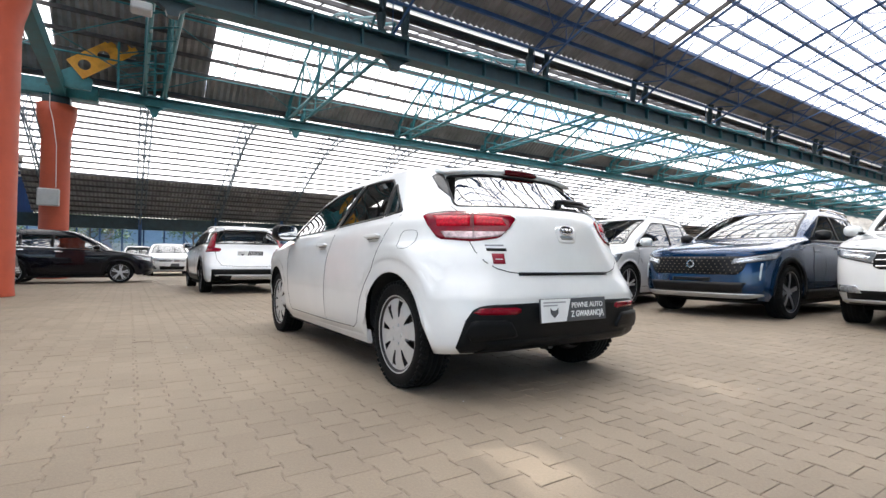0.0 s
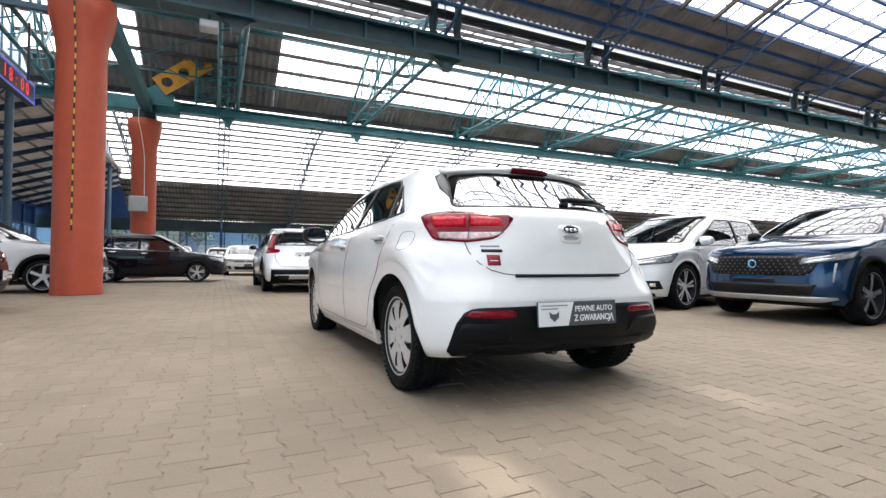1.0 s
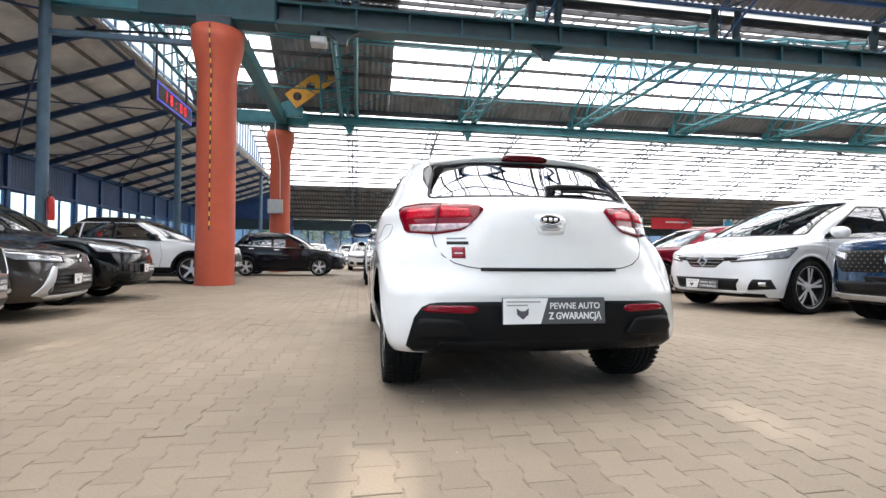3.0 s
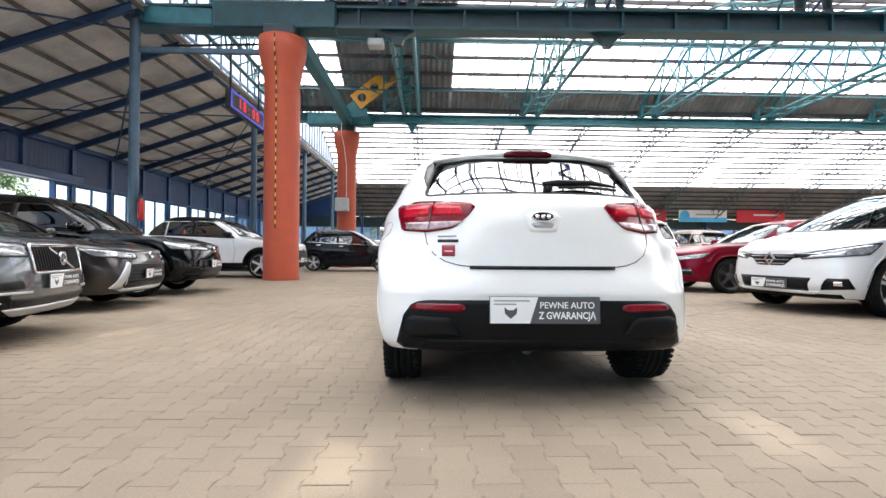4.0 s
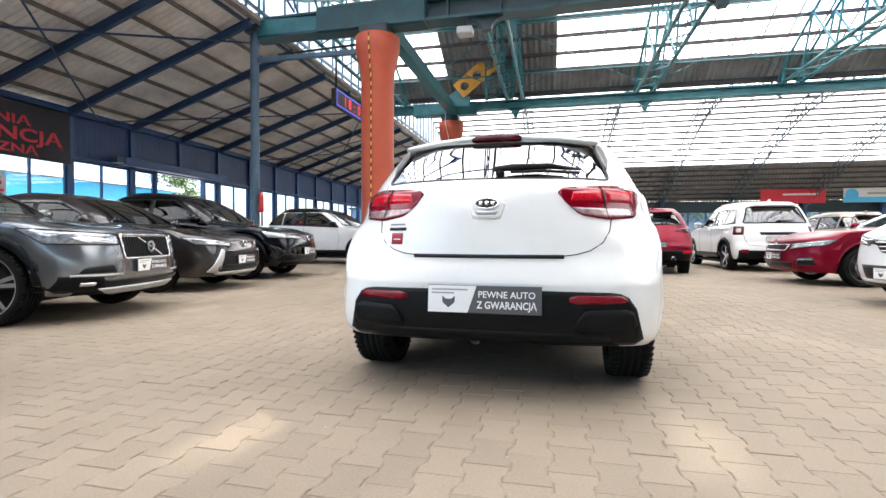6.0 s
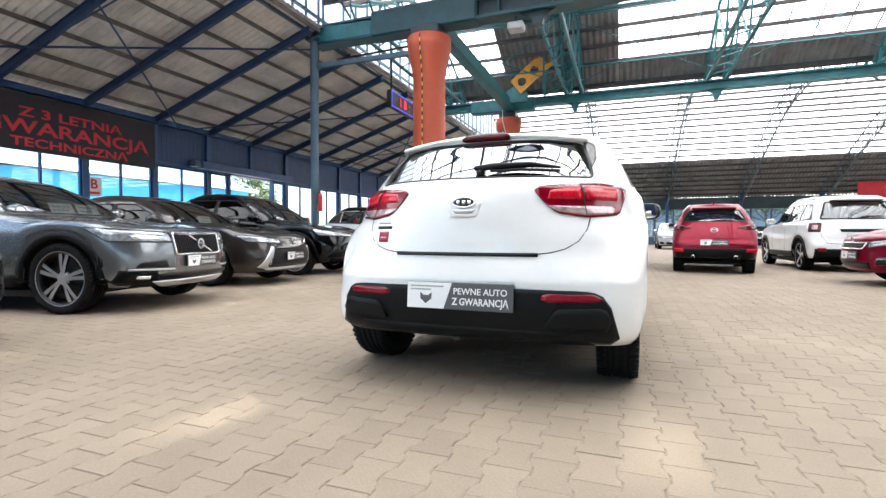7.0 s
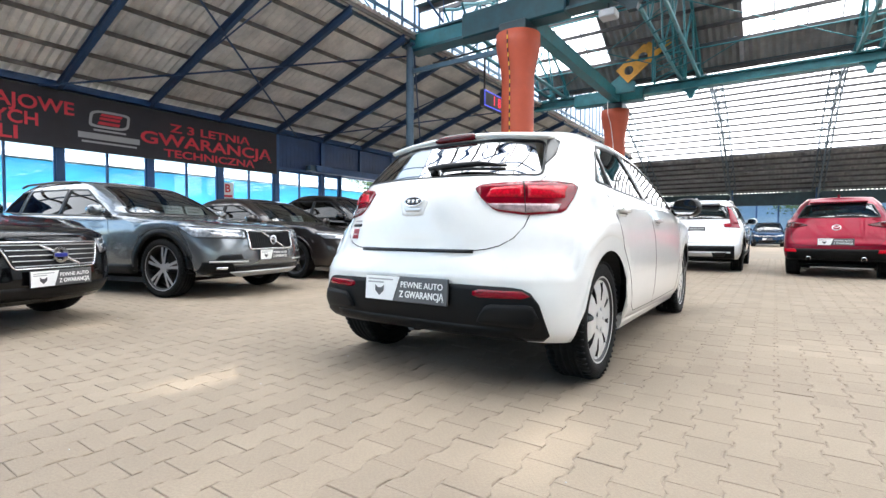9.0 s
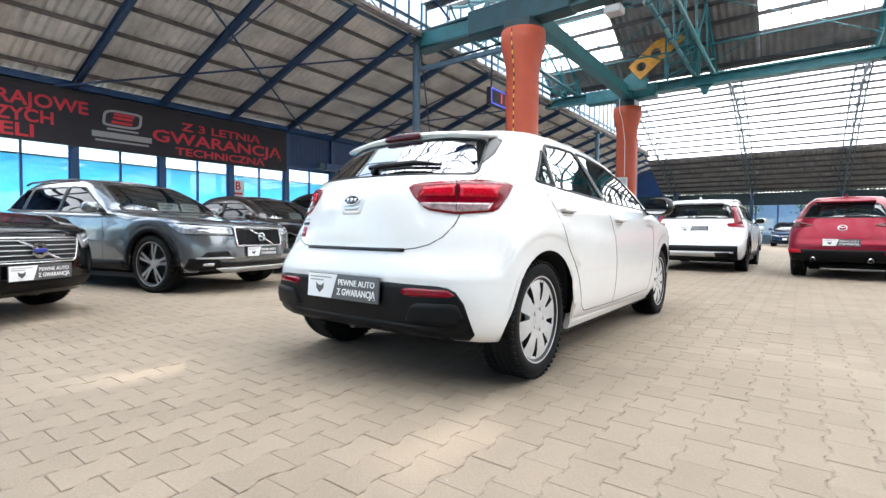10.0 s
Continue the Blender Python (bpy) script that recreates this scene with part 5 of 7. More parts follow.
def interior(c, root):
    yA, yE = c["seat"]
    s = Soup()
    h = c["half"] - 0.14
    s.box(-h, h, c["lo"][0], c["lo"][1], 0.30, 0.42)
    s.ob("cabin_floor", M_INNER, root)
    zt = c["zs"]
    for x in (-0.36, 0.36):
        s = Soup().box(x - 0.25, x + 0.25, yA, yA + 0.5, 0.42, 0.62, 0.05)
        s.add(*tilted(x, yA, 0.55, zt))
        s.box(x - 0.13, x + 0.13, yA - 0.24, yA - 0.14, zt + 0.02, zt + 0.2, 0.04)
        s.ob("front_seat", M_INNER, root)
    s = Soup().box(-h + 0.05, h - 0.05, yE, yE + 0.5, 0.42, 0.62, 0.05)
    s.add(*tilted(0, yE, 0.55, zt - 0.06, h - 0.08))
    for x in (-0.4, 0.4):
        s.box(x - 0.12, x + 0.12, yE - 0.22, yE - 0.13, zt - 0.06, zt + 0.1, 0.04)
    s.ob("rear_seat", M_INNER, root)
    Soup().box(-h, h, c["dash"] - 0.1, c["dash"] + 0.5, 0.55, c["zs"] + 0.02 - 0.08, 0.08).ob("dashboard", M_INNER, root)
    Soup().box(-h, h, c["lo"][0] + 0.02, yE - 0.1, 0.42, c["shelf"], 0.03).ob("parcel_shelf", M_INNER, root)
    s = Soup()
    s.lathe([(0.17, -0.012), (0.185, 0.0), (0.17, 0.012), (0.158, 0.0), (0.17, -0.012)], 24, "y", (-0.36, c["dash"] - 0.2, c["zs"] - 0.02))
    s.ob("steering_wheel", M_TRIM, root)


def tilted(x, y, z0, z1, hw=0.24):
    v = []
    for z, o in ((z0, 0.0), (z1, -0.22)):
        for dx, dy in ((-hw, -0.07), (hw, -0.07), (hw, 0.07), (-hw, 0.07)):
            v.append((x + dx * (1 if z == z0 else 0.85), y + o + dy, z))
    return v, [(0, 1, 2, 3), (7, 6, 5, 4), (0, 4, 5, 1), (1, 5, 6, 2), (2, 6, 7, 3), (3, 7, 4, 0)]


def underbody(c, root):
    s = Soup().box(-c["half"] + 0.1, c["half"] - 0.1, c["lo"][0] - 0.25, c["lo"][1] + 0.55, 0.17, 0.235)
    s.ob("underbody", M_GAP, root)


def rounded(poly, r=0.03, n=3):
    out = []
    m = len(poly)
    for i in range(m):
        a, b, c = (Vector(poly[(i + k - 1) % m]) for k in range(3))
        da, dc = (a - b), (c - b)
        q = min(r, da.length * 0.4, dc.length * 0.4)
        p0, p1 = b + da.normalized() * q, b + dc.normalized() * q
        for k in range(n + 1):
            t = k / n
            w = p0 * (1 - t) ** 2 + b * 2 * t * (1 - t) + p1 * t * t
            out.append((w.x, w.y))
    return out


def mir(poly):
    return [(-a, b) for a, b in poly]
# ------------------------------------------------------------------ the white hatchback in the middle


def white_hatchback():
    root = thing("hatchback_car", "shiny white five-door hatchback with silver hubcaps on the pavers", "car", at=pose(0, 0, 0))
    c = dict(wb=2.58, wr=0.308, tw=0.205, wy=0.042, wi=0.052, lip=0.842, ar=0.358, half=0.848, er=0.62, ef=0.75, crown=0.02, ztop=0.84, tap=(2.0, 0.09, 0.85, 0.035), lo=(0.35, 2.2), seat=(1.35, 0.5), zs=0.98, dash=2.0, shelf=0.90)
    # rear y, z; front y, z; half width; rear and front corner depth; bow of the line
    c["rings"] = [
        (-0.475, 0.255, 3.30, 0.20, 0.785, 0.24, 0.45, 0.0),
        (-0.535, 0.295, 3.36, 0.26, 0.815, 0.30, 0.52, 0.0),
        (-0.560, 0.365, 3.40, 0.34, 0.832, 0.36, 0.58, 0.0),
        (-0.572, 0.44, 3.41, 0.43, 0.839, 0.42, 0.62, 0.0),
        (-0.574, 0.515, 3.41, 0.51, 0.843, 0.45, 0.64, 0.0),
        (-0.578, 0.548, 3.408, 0.535, 0.846, 0.47, 0.65, 0.0),
        (-0.566, 0.60, 3.40, 0.60, 0.848, 0.50, 0.66, 0.0),
        (-0.548, 0.665, 3.37, 0.66, 0.848, 0.53, 0.66, 0.0),
        (-0.546, 0.745, 3.32, 0.73, 0.847, 0.58, 0.64, 0.0),
        (-0.541, 0.825, 3.22, 0.785, 0.842, 0.64, 0.60, 0.0),
        (-0.528, 0.905, 3.02, 0.835, 0.834, 0.68, 0.52, 0.005),
        (-0.502, 0.975, 2.75, 0.885, 0.815, 0.66, 0.42, 0.008),
        (-0.462, 1.020, 2.50, 0.93, 0.785, 0.66, 0.36, 0.012),
        (-0.395, 1.075, 2.28, 1.02, 0.748, 0.62, 0.34, 0.02),
        (-0.310, 1.140, 2.06, 1.11, 0.712, 0.58, 0.32, 0.025),
        (-0.230, 1.200, 1.84, 1.19, 0.675, 0.55, 0.32, 0.03),
        (-0.160, 1.255, 1.62, 1.262, 0.635, 0.52, 0.34, 0.034),
        (-0.095, 1.297, 1.42, 1.312, 0.590, 0.48, 0.36, 0.032),
        (0.02, 1.322, 1.25, 1.340, 0.52, 0.45, 0.36, 0.028),
    ]
    c["ers"] = [0.62, 0.62, 0.62, 0.62, 0.64, 0.66, 0.70, 0.76, 0.84, 0.92, 0.96, 0.94, 0.92, 0.88, 0.84, 0.81, 0.78, 0.74, 0.70]
    k = Skin(c, root)
    for sx, v in ((-1, "L"), (1, "R")):
        k.window("front_side_window", rounded([(2.06, 0.945), (2.0, 1.0), (1.66, 1.165), (1.34, 1.245), (1.02, 1.275), (0.83, 1.278), (1.0, 0.965)], 0.02), v, M_GLASS_DARK)
        k.window("rear_side_window", rounded([(0.945, 0.972), (0.775, 1.278), (0.55, 1.275), (0.365, 1.262), (0.305, 1.225), (0.228, 1.0)], 0.015), v, M_GLASS_DARK)
        k.window("quarter_window", rounded([(0.206, 1.003), (0.285, 1.215), (0.262, 1.212), (0.045, 1.024)], 0.012), v, M_GLASS_DARK)
        k.patch("pillar_trim", [(0.99, 0.968), (0.822, 1.278), (0.783, 1.278), (0.952, 0.972)], v, M_TRIM, 0.003, 0.006, 4, 8)
        k.patch("pillar_trim", [(0.225, 1.0), (0.306, 1.228), (0.284, 1.22), (0.208, 1.002)], v, M_TRIM, 0.003, 0.006, 4, 8)
        # doors: gaps, handles, crease
        k.ribbon("door_gap", [(0.93, 0.955), (1.08, 0.72), (1.135, 0.50), (1.13, 0.285)], v, M_GAP, 0.0036)
        k.ribbon("door_gap", [(0.03, 1.0), (0.11, 0.90), (0.20, 0.79), (0.285, 0.68), (0.375, 0.59), (0.45, 0.485), (0.49, 0.40), (0.525, 0.325), (0.59, 0.291)], v, M_GAP, 0.0036)
        k.ribbon("door_gap", [(2.06, 0.94), (2.12, 0.75), (2.12, 0.45), (2.05, 0.29)], v, M_GAP, 0.0036)
        k.ribbon("sill_gap", [(2.05, 0.285), (1.13, 0.28), (0.59, 0.288)], v, M_GAP, 0.0036)
        for y, z in ((1.17, 0.845), (0.27, 0.879)):
            k.patch("handle_recess", rounded([(y - 0.085, z - 0.032), (y + 0.075, z - 0.032), (y + 0.07, z + 0.012), (y - 0.08, z + 0.012)], 0.02), v, P_WHITE, 0.0015, 0.002, 6, 3)
            h = k.patch("door_handle", rounded([(y - 0.10, z - 0.010), (y + 0.085, z - 0.012), (y + 0.085, z + 0.010), (y - 0.10, z + 0.012)], 0.01), v, P_WHITE, 0.028, 0.024, 8, 3)
            # Dark line under the grip: its shade put in as colour, no gap there.
            k.ribbon("handle_shade", [(y - 0.09, z - 0.014), (y + 0.08, z - 0.016)], v, M_GAP, 0.004, 0.004, 0.05, h)
        k.patch("side_repeater_trim", [(2.09, 0.90), (2.17, 0.915), (2.03, 0.955)], v, M_TRIM, 0.003, 0.005, 3, 3)
        Soup().prism([(0.770, 0.285), (0.793, 0.268), (0.790, 0.232), (0.772, 0.195), (0.74, 0.190)], lambda a, b, t: (sx * a, t + 0.25 * (0.285 - b) * (1 if t < 1 else -1), b), 0.425, 2.20).ob("side_skirt", P_WHITE, root)
        mirror(root, c, sx, 1.97, 0.975, M_TRIM)
        k.patch("headlamp", rounded([(3.28, 0.62), (3.18, 0.72), (2.86, 0.775), (2.84, 0.73), (3.1, 0.62)], 0.02), v, M_HEAD, 0.004, 0.01, 8, 4)
    fuel = rounded([(-0.145, 0.80), (-0.03, 0.80), (-0.03, 0.905), (-0.145, 0.905)], 0.05)
    k.ribbon("fuel_flap_gap", fuel, "L", M_GAP, 0.0018, closed=True)
    # rear window, spoiler, lamps
    rw = rounded([(-0.575, 1.040), (0.575, 1.040), (0.55, 1.13), (0.505, 1.243), (0.30, 1.264), (-0.30, 1.264), (-0.505, 1.243), (-0.55, 1.13)], 0.03)
    k.window("rear_window", rw, "B", M_GLASS_DARK, 0.013)
    ws = rounded([(-0.66, 0.985), (0.66, 0.985), (0.52, 1.30), (-0.52, 1.30)], 0.05)
    k.window("windscreen", ws, "F", M_GLASS_CLEAR, 0.03)
    for sx in (-1, 1):
        f = (lambda p: p) if sx > 0 else mir
        k.patch("spoiler_side", f([(0.565, 1.078), (0.574, 1.085), (0.580, 1.16), (0.562, 1.245), (0.528, 1.266), (0.508, 1.25), (0.552, 1.13)]), "B", M_FIN, 0.004, 0.008, 4, 6, "smoky grey fin beside the rear window")
    # spoiler lip
    s = Soup()
    n = 24
    v, fc = [], []
    for i in range(n + 1):
        q = -1 + 2 * i / n
        x = 0.53 * q
        yb = -0.125 + 0.075 * q * q
        zt = 1.314 - 0.034 * q * q
        for dy, dz in ((0.16, 0.020), (0.05, 0.012), (-0.012, -0.006), (-0.022, -0.020), (0.0, -0.030), (0.075, -0.010)):
            v.append((x, yb + dy, zt + dz))
    for i in range(n):
        for j in range(5):
            a = i * 6 + j
            fc.append((a, a + 1, a + 7, a + 6))
        fc.append((i * 6 + 5, i * 6, i * 6 + 6, i * 6 + 11))
    fc += [(0, 1, 2, 3, 4, 5), tuple(n * 6 + j for j in range(5, -1, -1))]
    sp = bm_fix(mesh_ob("spoiler", v, fc, P_WHITE, root, True))
    v, fc = [], []
    for i in range(13):
        q = -1 + 2 * i / 12
        x = 0.135 * q
        yb = -0.137 + 0.075 * (x / 0.53) ** 2
        for dy, dz in ((0.02, 0.025 - 0.004 * q * q), (-0.004, 0.014), (-0.004, -0.007), (0.02, -0.010)):
            v.append((x, yb - 0.012 + dy, 1.286 + 1.35 * dz * (1 if abs(q) < 0.99 else 0.5)))
    for i in range(12):
        for j in range(3):
            a = i * 4 + j
            fc.append((a, a + 1, a + 5, a + 4))
    bm_fix(mesh_ob("high_brake_lamp", v, fc, M_DARK_LENS, sp, True, "dark red high brake lamp"))
    # tail lamps lie across the rear corner; laid on along a slanting way
    for sx in (-1, 1):
        a = 35 if sx > 0 else -35
        d, u = k.axes(a)
        def su(x, y):
            return Vector((x * sx, y, 0)).dot(u)
        s_in, s_gap, s_out = su(0.350, -0.495), su(0.575, -0.418), su(0.735, -0.168)
        def P(q, z):
            return (q, z)
        outer = [(s_in, 0.982), (s_in + 0.30 * (s_gap - s_in), 0.990), (s_gap, 1.002), ((s_gap + s_out) / 2, 1.008), (s_out, 0.995), (s_out, 0.965), (s_gap + 0.70 * (s_out - s_gap), 0.852), (s_gap, 0.838), (s_in + 0.37 * (s_gap - s_in), 0.858), (s_in, 0.948)]
        t = k.patch("tail_lamp", rounded(outer, 0.022, 3), a, M_RED_LENS, 0.006, 0.02, 20, 8, "glossy red tail lamp wrapping round the corner")
        inner = [(s_in + 0.20 * (s_gap - s_in), 0.892), (s_gap + 0.64 * (s_out - s_gap), 0.892), (s_gap + 0.60 * (s_out - s_gap), 0.858), (s_gap, 0.848), (s_in + 0.38 * (s_gap - s_in), 0.866)]
        k.patch("clear_lens", inner, a, M_CLEAR_LENS, 0.0085, 0.004, 14, 4, "clear lower lens", t)
        k.patch("inner_reflector", [(s_in + 0.30 * (s_gap - s_in), 0.968), (s_gap - 0.02 * (s_gap - s_in), 0.980), (s_gap - 0.02 * (s_gap - s_in), 0.925), (s_in + 0.22 * (s_gap - s_in), 0.925)], a, M_RED_GLOW, 0.0075, 0.002, 8, 3, "", t)
        k.patch("inner_reflector", [(s_gap + 0.06 * (s_out - s_gap), 0.978), (s_gap + 0.80 * (s_out - s_gap), 0.980), (s_gap + 0.72 * (s_out - s_gap), 0.922), (s_gap + 0.06 * (s_out - s_gap), 0.922)], a, M_RED_GLOW, 0.0075, 0.002, 8, 3, "", t)
        k.ribbon("lamp_gap", [(s_gap, 0.842), (s_gap, 1.0)], a, M_GAP, 0.003, 0.0105, 0.03, t)
        # tailgate gap down from the lamp
        k.ribbon("tailgate_gap", [(x * sx, z) for x, z in ((0.572, 0.85), (0.56, 0.785), (0.525, 0.73), (0.47, 0.695), (0.41, 0.678), (0.345, 0.67))], "B", M_GAP, 0.0045)
        k.ribbon("tailgate_gap", [(x * sx, z) for x, z in ((0.575, 1.0), (0.59, 1.04))], "B", M_GAP, 0.0026)
        k.patch("reflector", rounded([(sx * q, z) for q, z in ((0.374, 0.458), (0.632, 0.462), (0.628, 0.494), (0.374, 0.496))], 0.01), "B", M_RED_LENS, 0.012, 0.012, 8, 3, "red reflector strip in the bumper")
    k.patch("tailgate_strip", [(-0.352, 0.658), (0.352, 0.658), (0.352, 0.675), (-0.352, 0.675)], "B", M_TRIM, 0.006, 0.008, 20, 2)
    # lower bumper in black plastic, with raised side cheeks
    low = [(-0.705, 0.27), (0.705, 0.27), (0.70, 0.345), (0.668, 0.44), (0.625, 0.498), (0.56, 0.510), (0.30, 0.514), (-0.30, 0.514), (-0.56, 0.510), (-0.625, 0.498), (-0.668, 0.44), (-0.70, 0.345)]
    lb = k.patch("lower_bumper", rounded(low, 0.05, 4), "B", M_CLAD, 0.008, 0.02, 40, 10, "matt black lower bumper")
    for sx in (-1, 1):
        k.patch("bumper_cheek", rounded([(sx * q, z) for q, z in ((0.385, 0.345), (0.66, 0.335), (0.668, 0.385), (0.64, 0.435), (0.44, 0.43))], 0.02), "B", M_CLAD, 0.024, 0.02, 12, 4, "", lb)
    k.patch("bumper_sill", [(-0.60, 0.268), (0.60, 0.268), (0.58, 0.325), (-0.58, 0.325)], "B", M_CLAD, 0.010, 0.03, 24, 4, "", lb)
    dealer_plate(root, -0.004, -0.600, 0.471, False, -4, 0.522, 0.128)
    # maker's badge as a plain oval, handle recess under it, small marks
    b = k.patch("badge", [(0.055 * math.cos(q), 0.911 + 0.025 * math.sin(q)) for q in [2 * math.pi * i / 28 for i in range(28)]], "B", M_TRIM, 0.009, 0.009, 16, 6, "black oval badge with a chrome rim")
    k.ribbon("badge_rim", [(0.053 * math.cos(q), 0.911 + 0.0235 * math.sin(q)) for q in [2 * math.pi * i / 28 for i in range(28)]], "B", M_CHROME, 0.006, 0.011, 0.02, b, True)
    for x in (-0.028, 0.0, 0.027):
        k.patch("badge_stroke", [(x - 0.008, 0.902), (x + 0.008, 0.902), (x + 0.008, 0.920), (x - 0.008, 0.920)], "B", M_CHROME, 0.0115, 0.003, 2, 2, "", b)
    k.patch("handle_recess", rounded([(-0.075, 0.838), (0.075, 0.838), (0.092, 0.938), (-0.092, 0.938)], 0.03), "B", P_WHITE, 0.002, 0.003, 8, 5)
    k.patch("tailgate_handle", rounded([(-0.052, 0.860), (0.052, 0.860), (0.058, 0.882), (-0.058, 0.882)], 0.012), "B", M_SATIN, 0.006, 0.006, 8, 2)
    k.patch("model_mark", [(-0.505, 0.788), (-0.405, 0.788), (-0.405, 0.802), (-0.505, 0.802)], "B", M_TRIM, 0.004, 0.004, 6, 2)
    k.patch("model_mark", [(-0.505, 0.815), (-0.415, 0.815), (-0.415, 0.823), (-0.505, 0.823)], "B", M_GREY_PRINT, 0.003, 0.003, 6, 1)
    st = k.patch("sticker", [(-0.485, 0.720), (-0.422, 0.720), (-0.422, 0.774), (-0.485, 0.774)], "B", M_STICKER, 0.003, 0.003, 4, 4, "small red warranty sticker")
    k.patch("sticker_mark", [(-0.472, 0.742), (-0.434, 0.742), (-0.434, 0.746), (-0.472, 0.746)], "B", M_WHITE_PRINT, 0.0045, 0.002, 2, 2, "", st)
    # wiper
    wp = Soup()
    wp.lathe([(0.0, 0.01), (0.022, 0.01), (0.022, -0.02), (0.014, -0.03), (0.0, -0.032)], 16, "y", (0.05, -0.405, 1.065))
    pts = [k.on(x, z, "B", 0.028)[0] for x, z in ((0.02, 1.064), (0.10, 1.072), (0.28, 1.080), (0.42, 1.066))]
    wp.tube(pts, [0.013, 0.018, 0.015, 0.006], 8)
    pts = [k.on(x, z, "B", 0.018)[0] for x, z in ((0.10, 1.056), (0.25, 1.062), (0.42, 1.056))]
    wp.tube(pts, 0.008, 5)
    wp.ob("rear_wiper", M_TRIM, root, smooth=True)
    # roof aerial, tow-eye lug, exhaust
    Soup().tube([(0, 0.34, 1.365), (0, 0.28, 1.385), (0, 0.20, 1.40)], [0.02, 0.012, 0.006]).ob("aerial", M_TRIM, root)
    Soup().tube([(-0.06, -0.47, 0.262), (-0.06, -0.40, 0.25)], [0.026, 0.026], 10).ob("exhaust", M_DISC, root)
    k.body(P_WHITE, "glossy white painted body shell")
    wheels(c, root, ("cap", 8, M_CAP))
    underbody(c, root)
    interior(c, root)
    return root


white_hatchback()
# ------------------------------------------------------------------ the other cars


def car_sizes(ro, wb, fo, half, H, wr, zn, yc, zc, yrf, yrb, zrb, yre, zre, sedan=False, zb=0.24, tail=None, tw=0.22):
    """Rings of a car from its main sizes: overhangs, wheelbase, half width, height; nose height zn; foot of the
    windscreen (yc, zc); front of the roof yrf; foot of the rear window (yrb, zrb); rear end of the roof (yre, zre)."""
    F, B = wb + fo, -ro
    mixp = lambda a, b, t: a + (b - a) * t
    fr = [(F - 0.10, zb), (F - 0.04, zb + 0.07), (F, zb + 0.16), (F, zb + 0.26)]
    for t in (0.3, 0.55, 0.8, 1.0):
        fr.append((F - 0.06 * t * t, mixp(zb + 0.26, zn, t)))
    fr += [(F - 0.20, zn + 0.055), (mixp(F - 0.2, yc, 0.36), mixp(zn + 0.055, zc, 0.42)), (mixp(F - 0.2, yc, 0.70), mixp(zn + 0.055, zc, 0.76)), (yc, zc)]
    zrf = H - 0.05
    for t in (0.2, 0.42, 0.64, 0.84, 1.0):
        fr.append((mixp(yc, yrf, t), mixp(zc, zrf, t) + 0.035 * math.sin(math.pi * t)))
    fr.append((yrf - 0.2, H - 0.02))
    re = [(B + 0.10, zb), (B + 0.04, zb + 0.07), (B, zb + 0.17), (B, zb + 0.30)]
    if sedan:
        zt = tail
        re += [(B + 0.03, mixp(zb + 0.3, zt, 0.35)), (B + 0.02, mixp(zb + 0.3, zt, 0.6)), (B + 0.01, mixp(zb + 0.3, zt, 0.85)), (B + 0.02, zt), (B + 0.06, zt + 0.015), (mixp(B, yrb, 0.4), mixp(zt, zrb, 0.5)), (mixp(B, yrb, 0.75), mixp(zt, zrb, 0.85)), (yrb, zrb)]
    else:
        for t in (0.12, 0.24, 0.38, 0.52, 0.66, 0.78, 0.90, 1.0):
            re.append((mixp(B + 0.03, yrb, t) - 0.03 * math.sin(math.pi * t), mixp(zb + 0.34, zrb, t)))
    for t in (0.2, 0.42, 0.64, 0.84, 1.0):
        re.append((mixp(yrb, yre, t) - 0.02 * math.sin(math.pi * t), mixp(zrb, zre, t)))
    re.append((yre + 0.16, H - 0.025))
    wd = [0.93, 0.965, 0.985, 0.995, 1, 1, 1, 0.995, 0.985, 0.975, 0.955, 0.925, 0.88, 0.84, 0.795, 0.75, 0.695, 0.61]
    rows = []
    for i in range(18):
        t = i / 17
        cr = 0.22 + 0.30 * min(1, i / 9) if i < 12 else 0.45 - 0.08 * (i - 12) / 5
        cf = 0.45 + 0.15 * min(1, i / 7) if i < 9 else max(0.32, 0.55 - 0.08 * (i - 9))
        bow = 0.0 if i < 9 else (0.012 if i < 12 else 0.03)
        rows.append((re[i][0], re[i][1], fr[i][0], fr[i][1], wd[i] * half, cr, cf, bow))
    return dict(wb=wb, wr=wr, tw=tw, ar=wr + 0.05, lip=half * 0.99, half=half, rings=rows, er=0.62, ef=0.72, crown=0.02, ztop=0.62 + wr * 0.95, tap=(wb - 0.5, 0.085, 0.5, 0.03), lo=(0.3, wb - 0.5), seat=(wb * 0.5, wb * 0.16), zs=zc + 0.02, dash=yc - 0.45, shelf=min(zrb, 1.0) - 0.08, F=F, B=B, zn=zn, yc=yc, zc=zc, yrf=yrf, yrb=yrb, zrb=zrb, yre=yre, zre=zre, H=H, zb=zb)


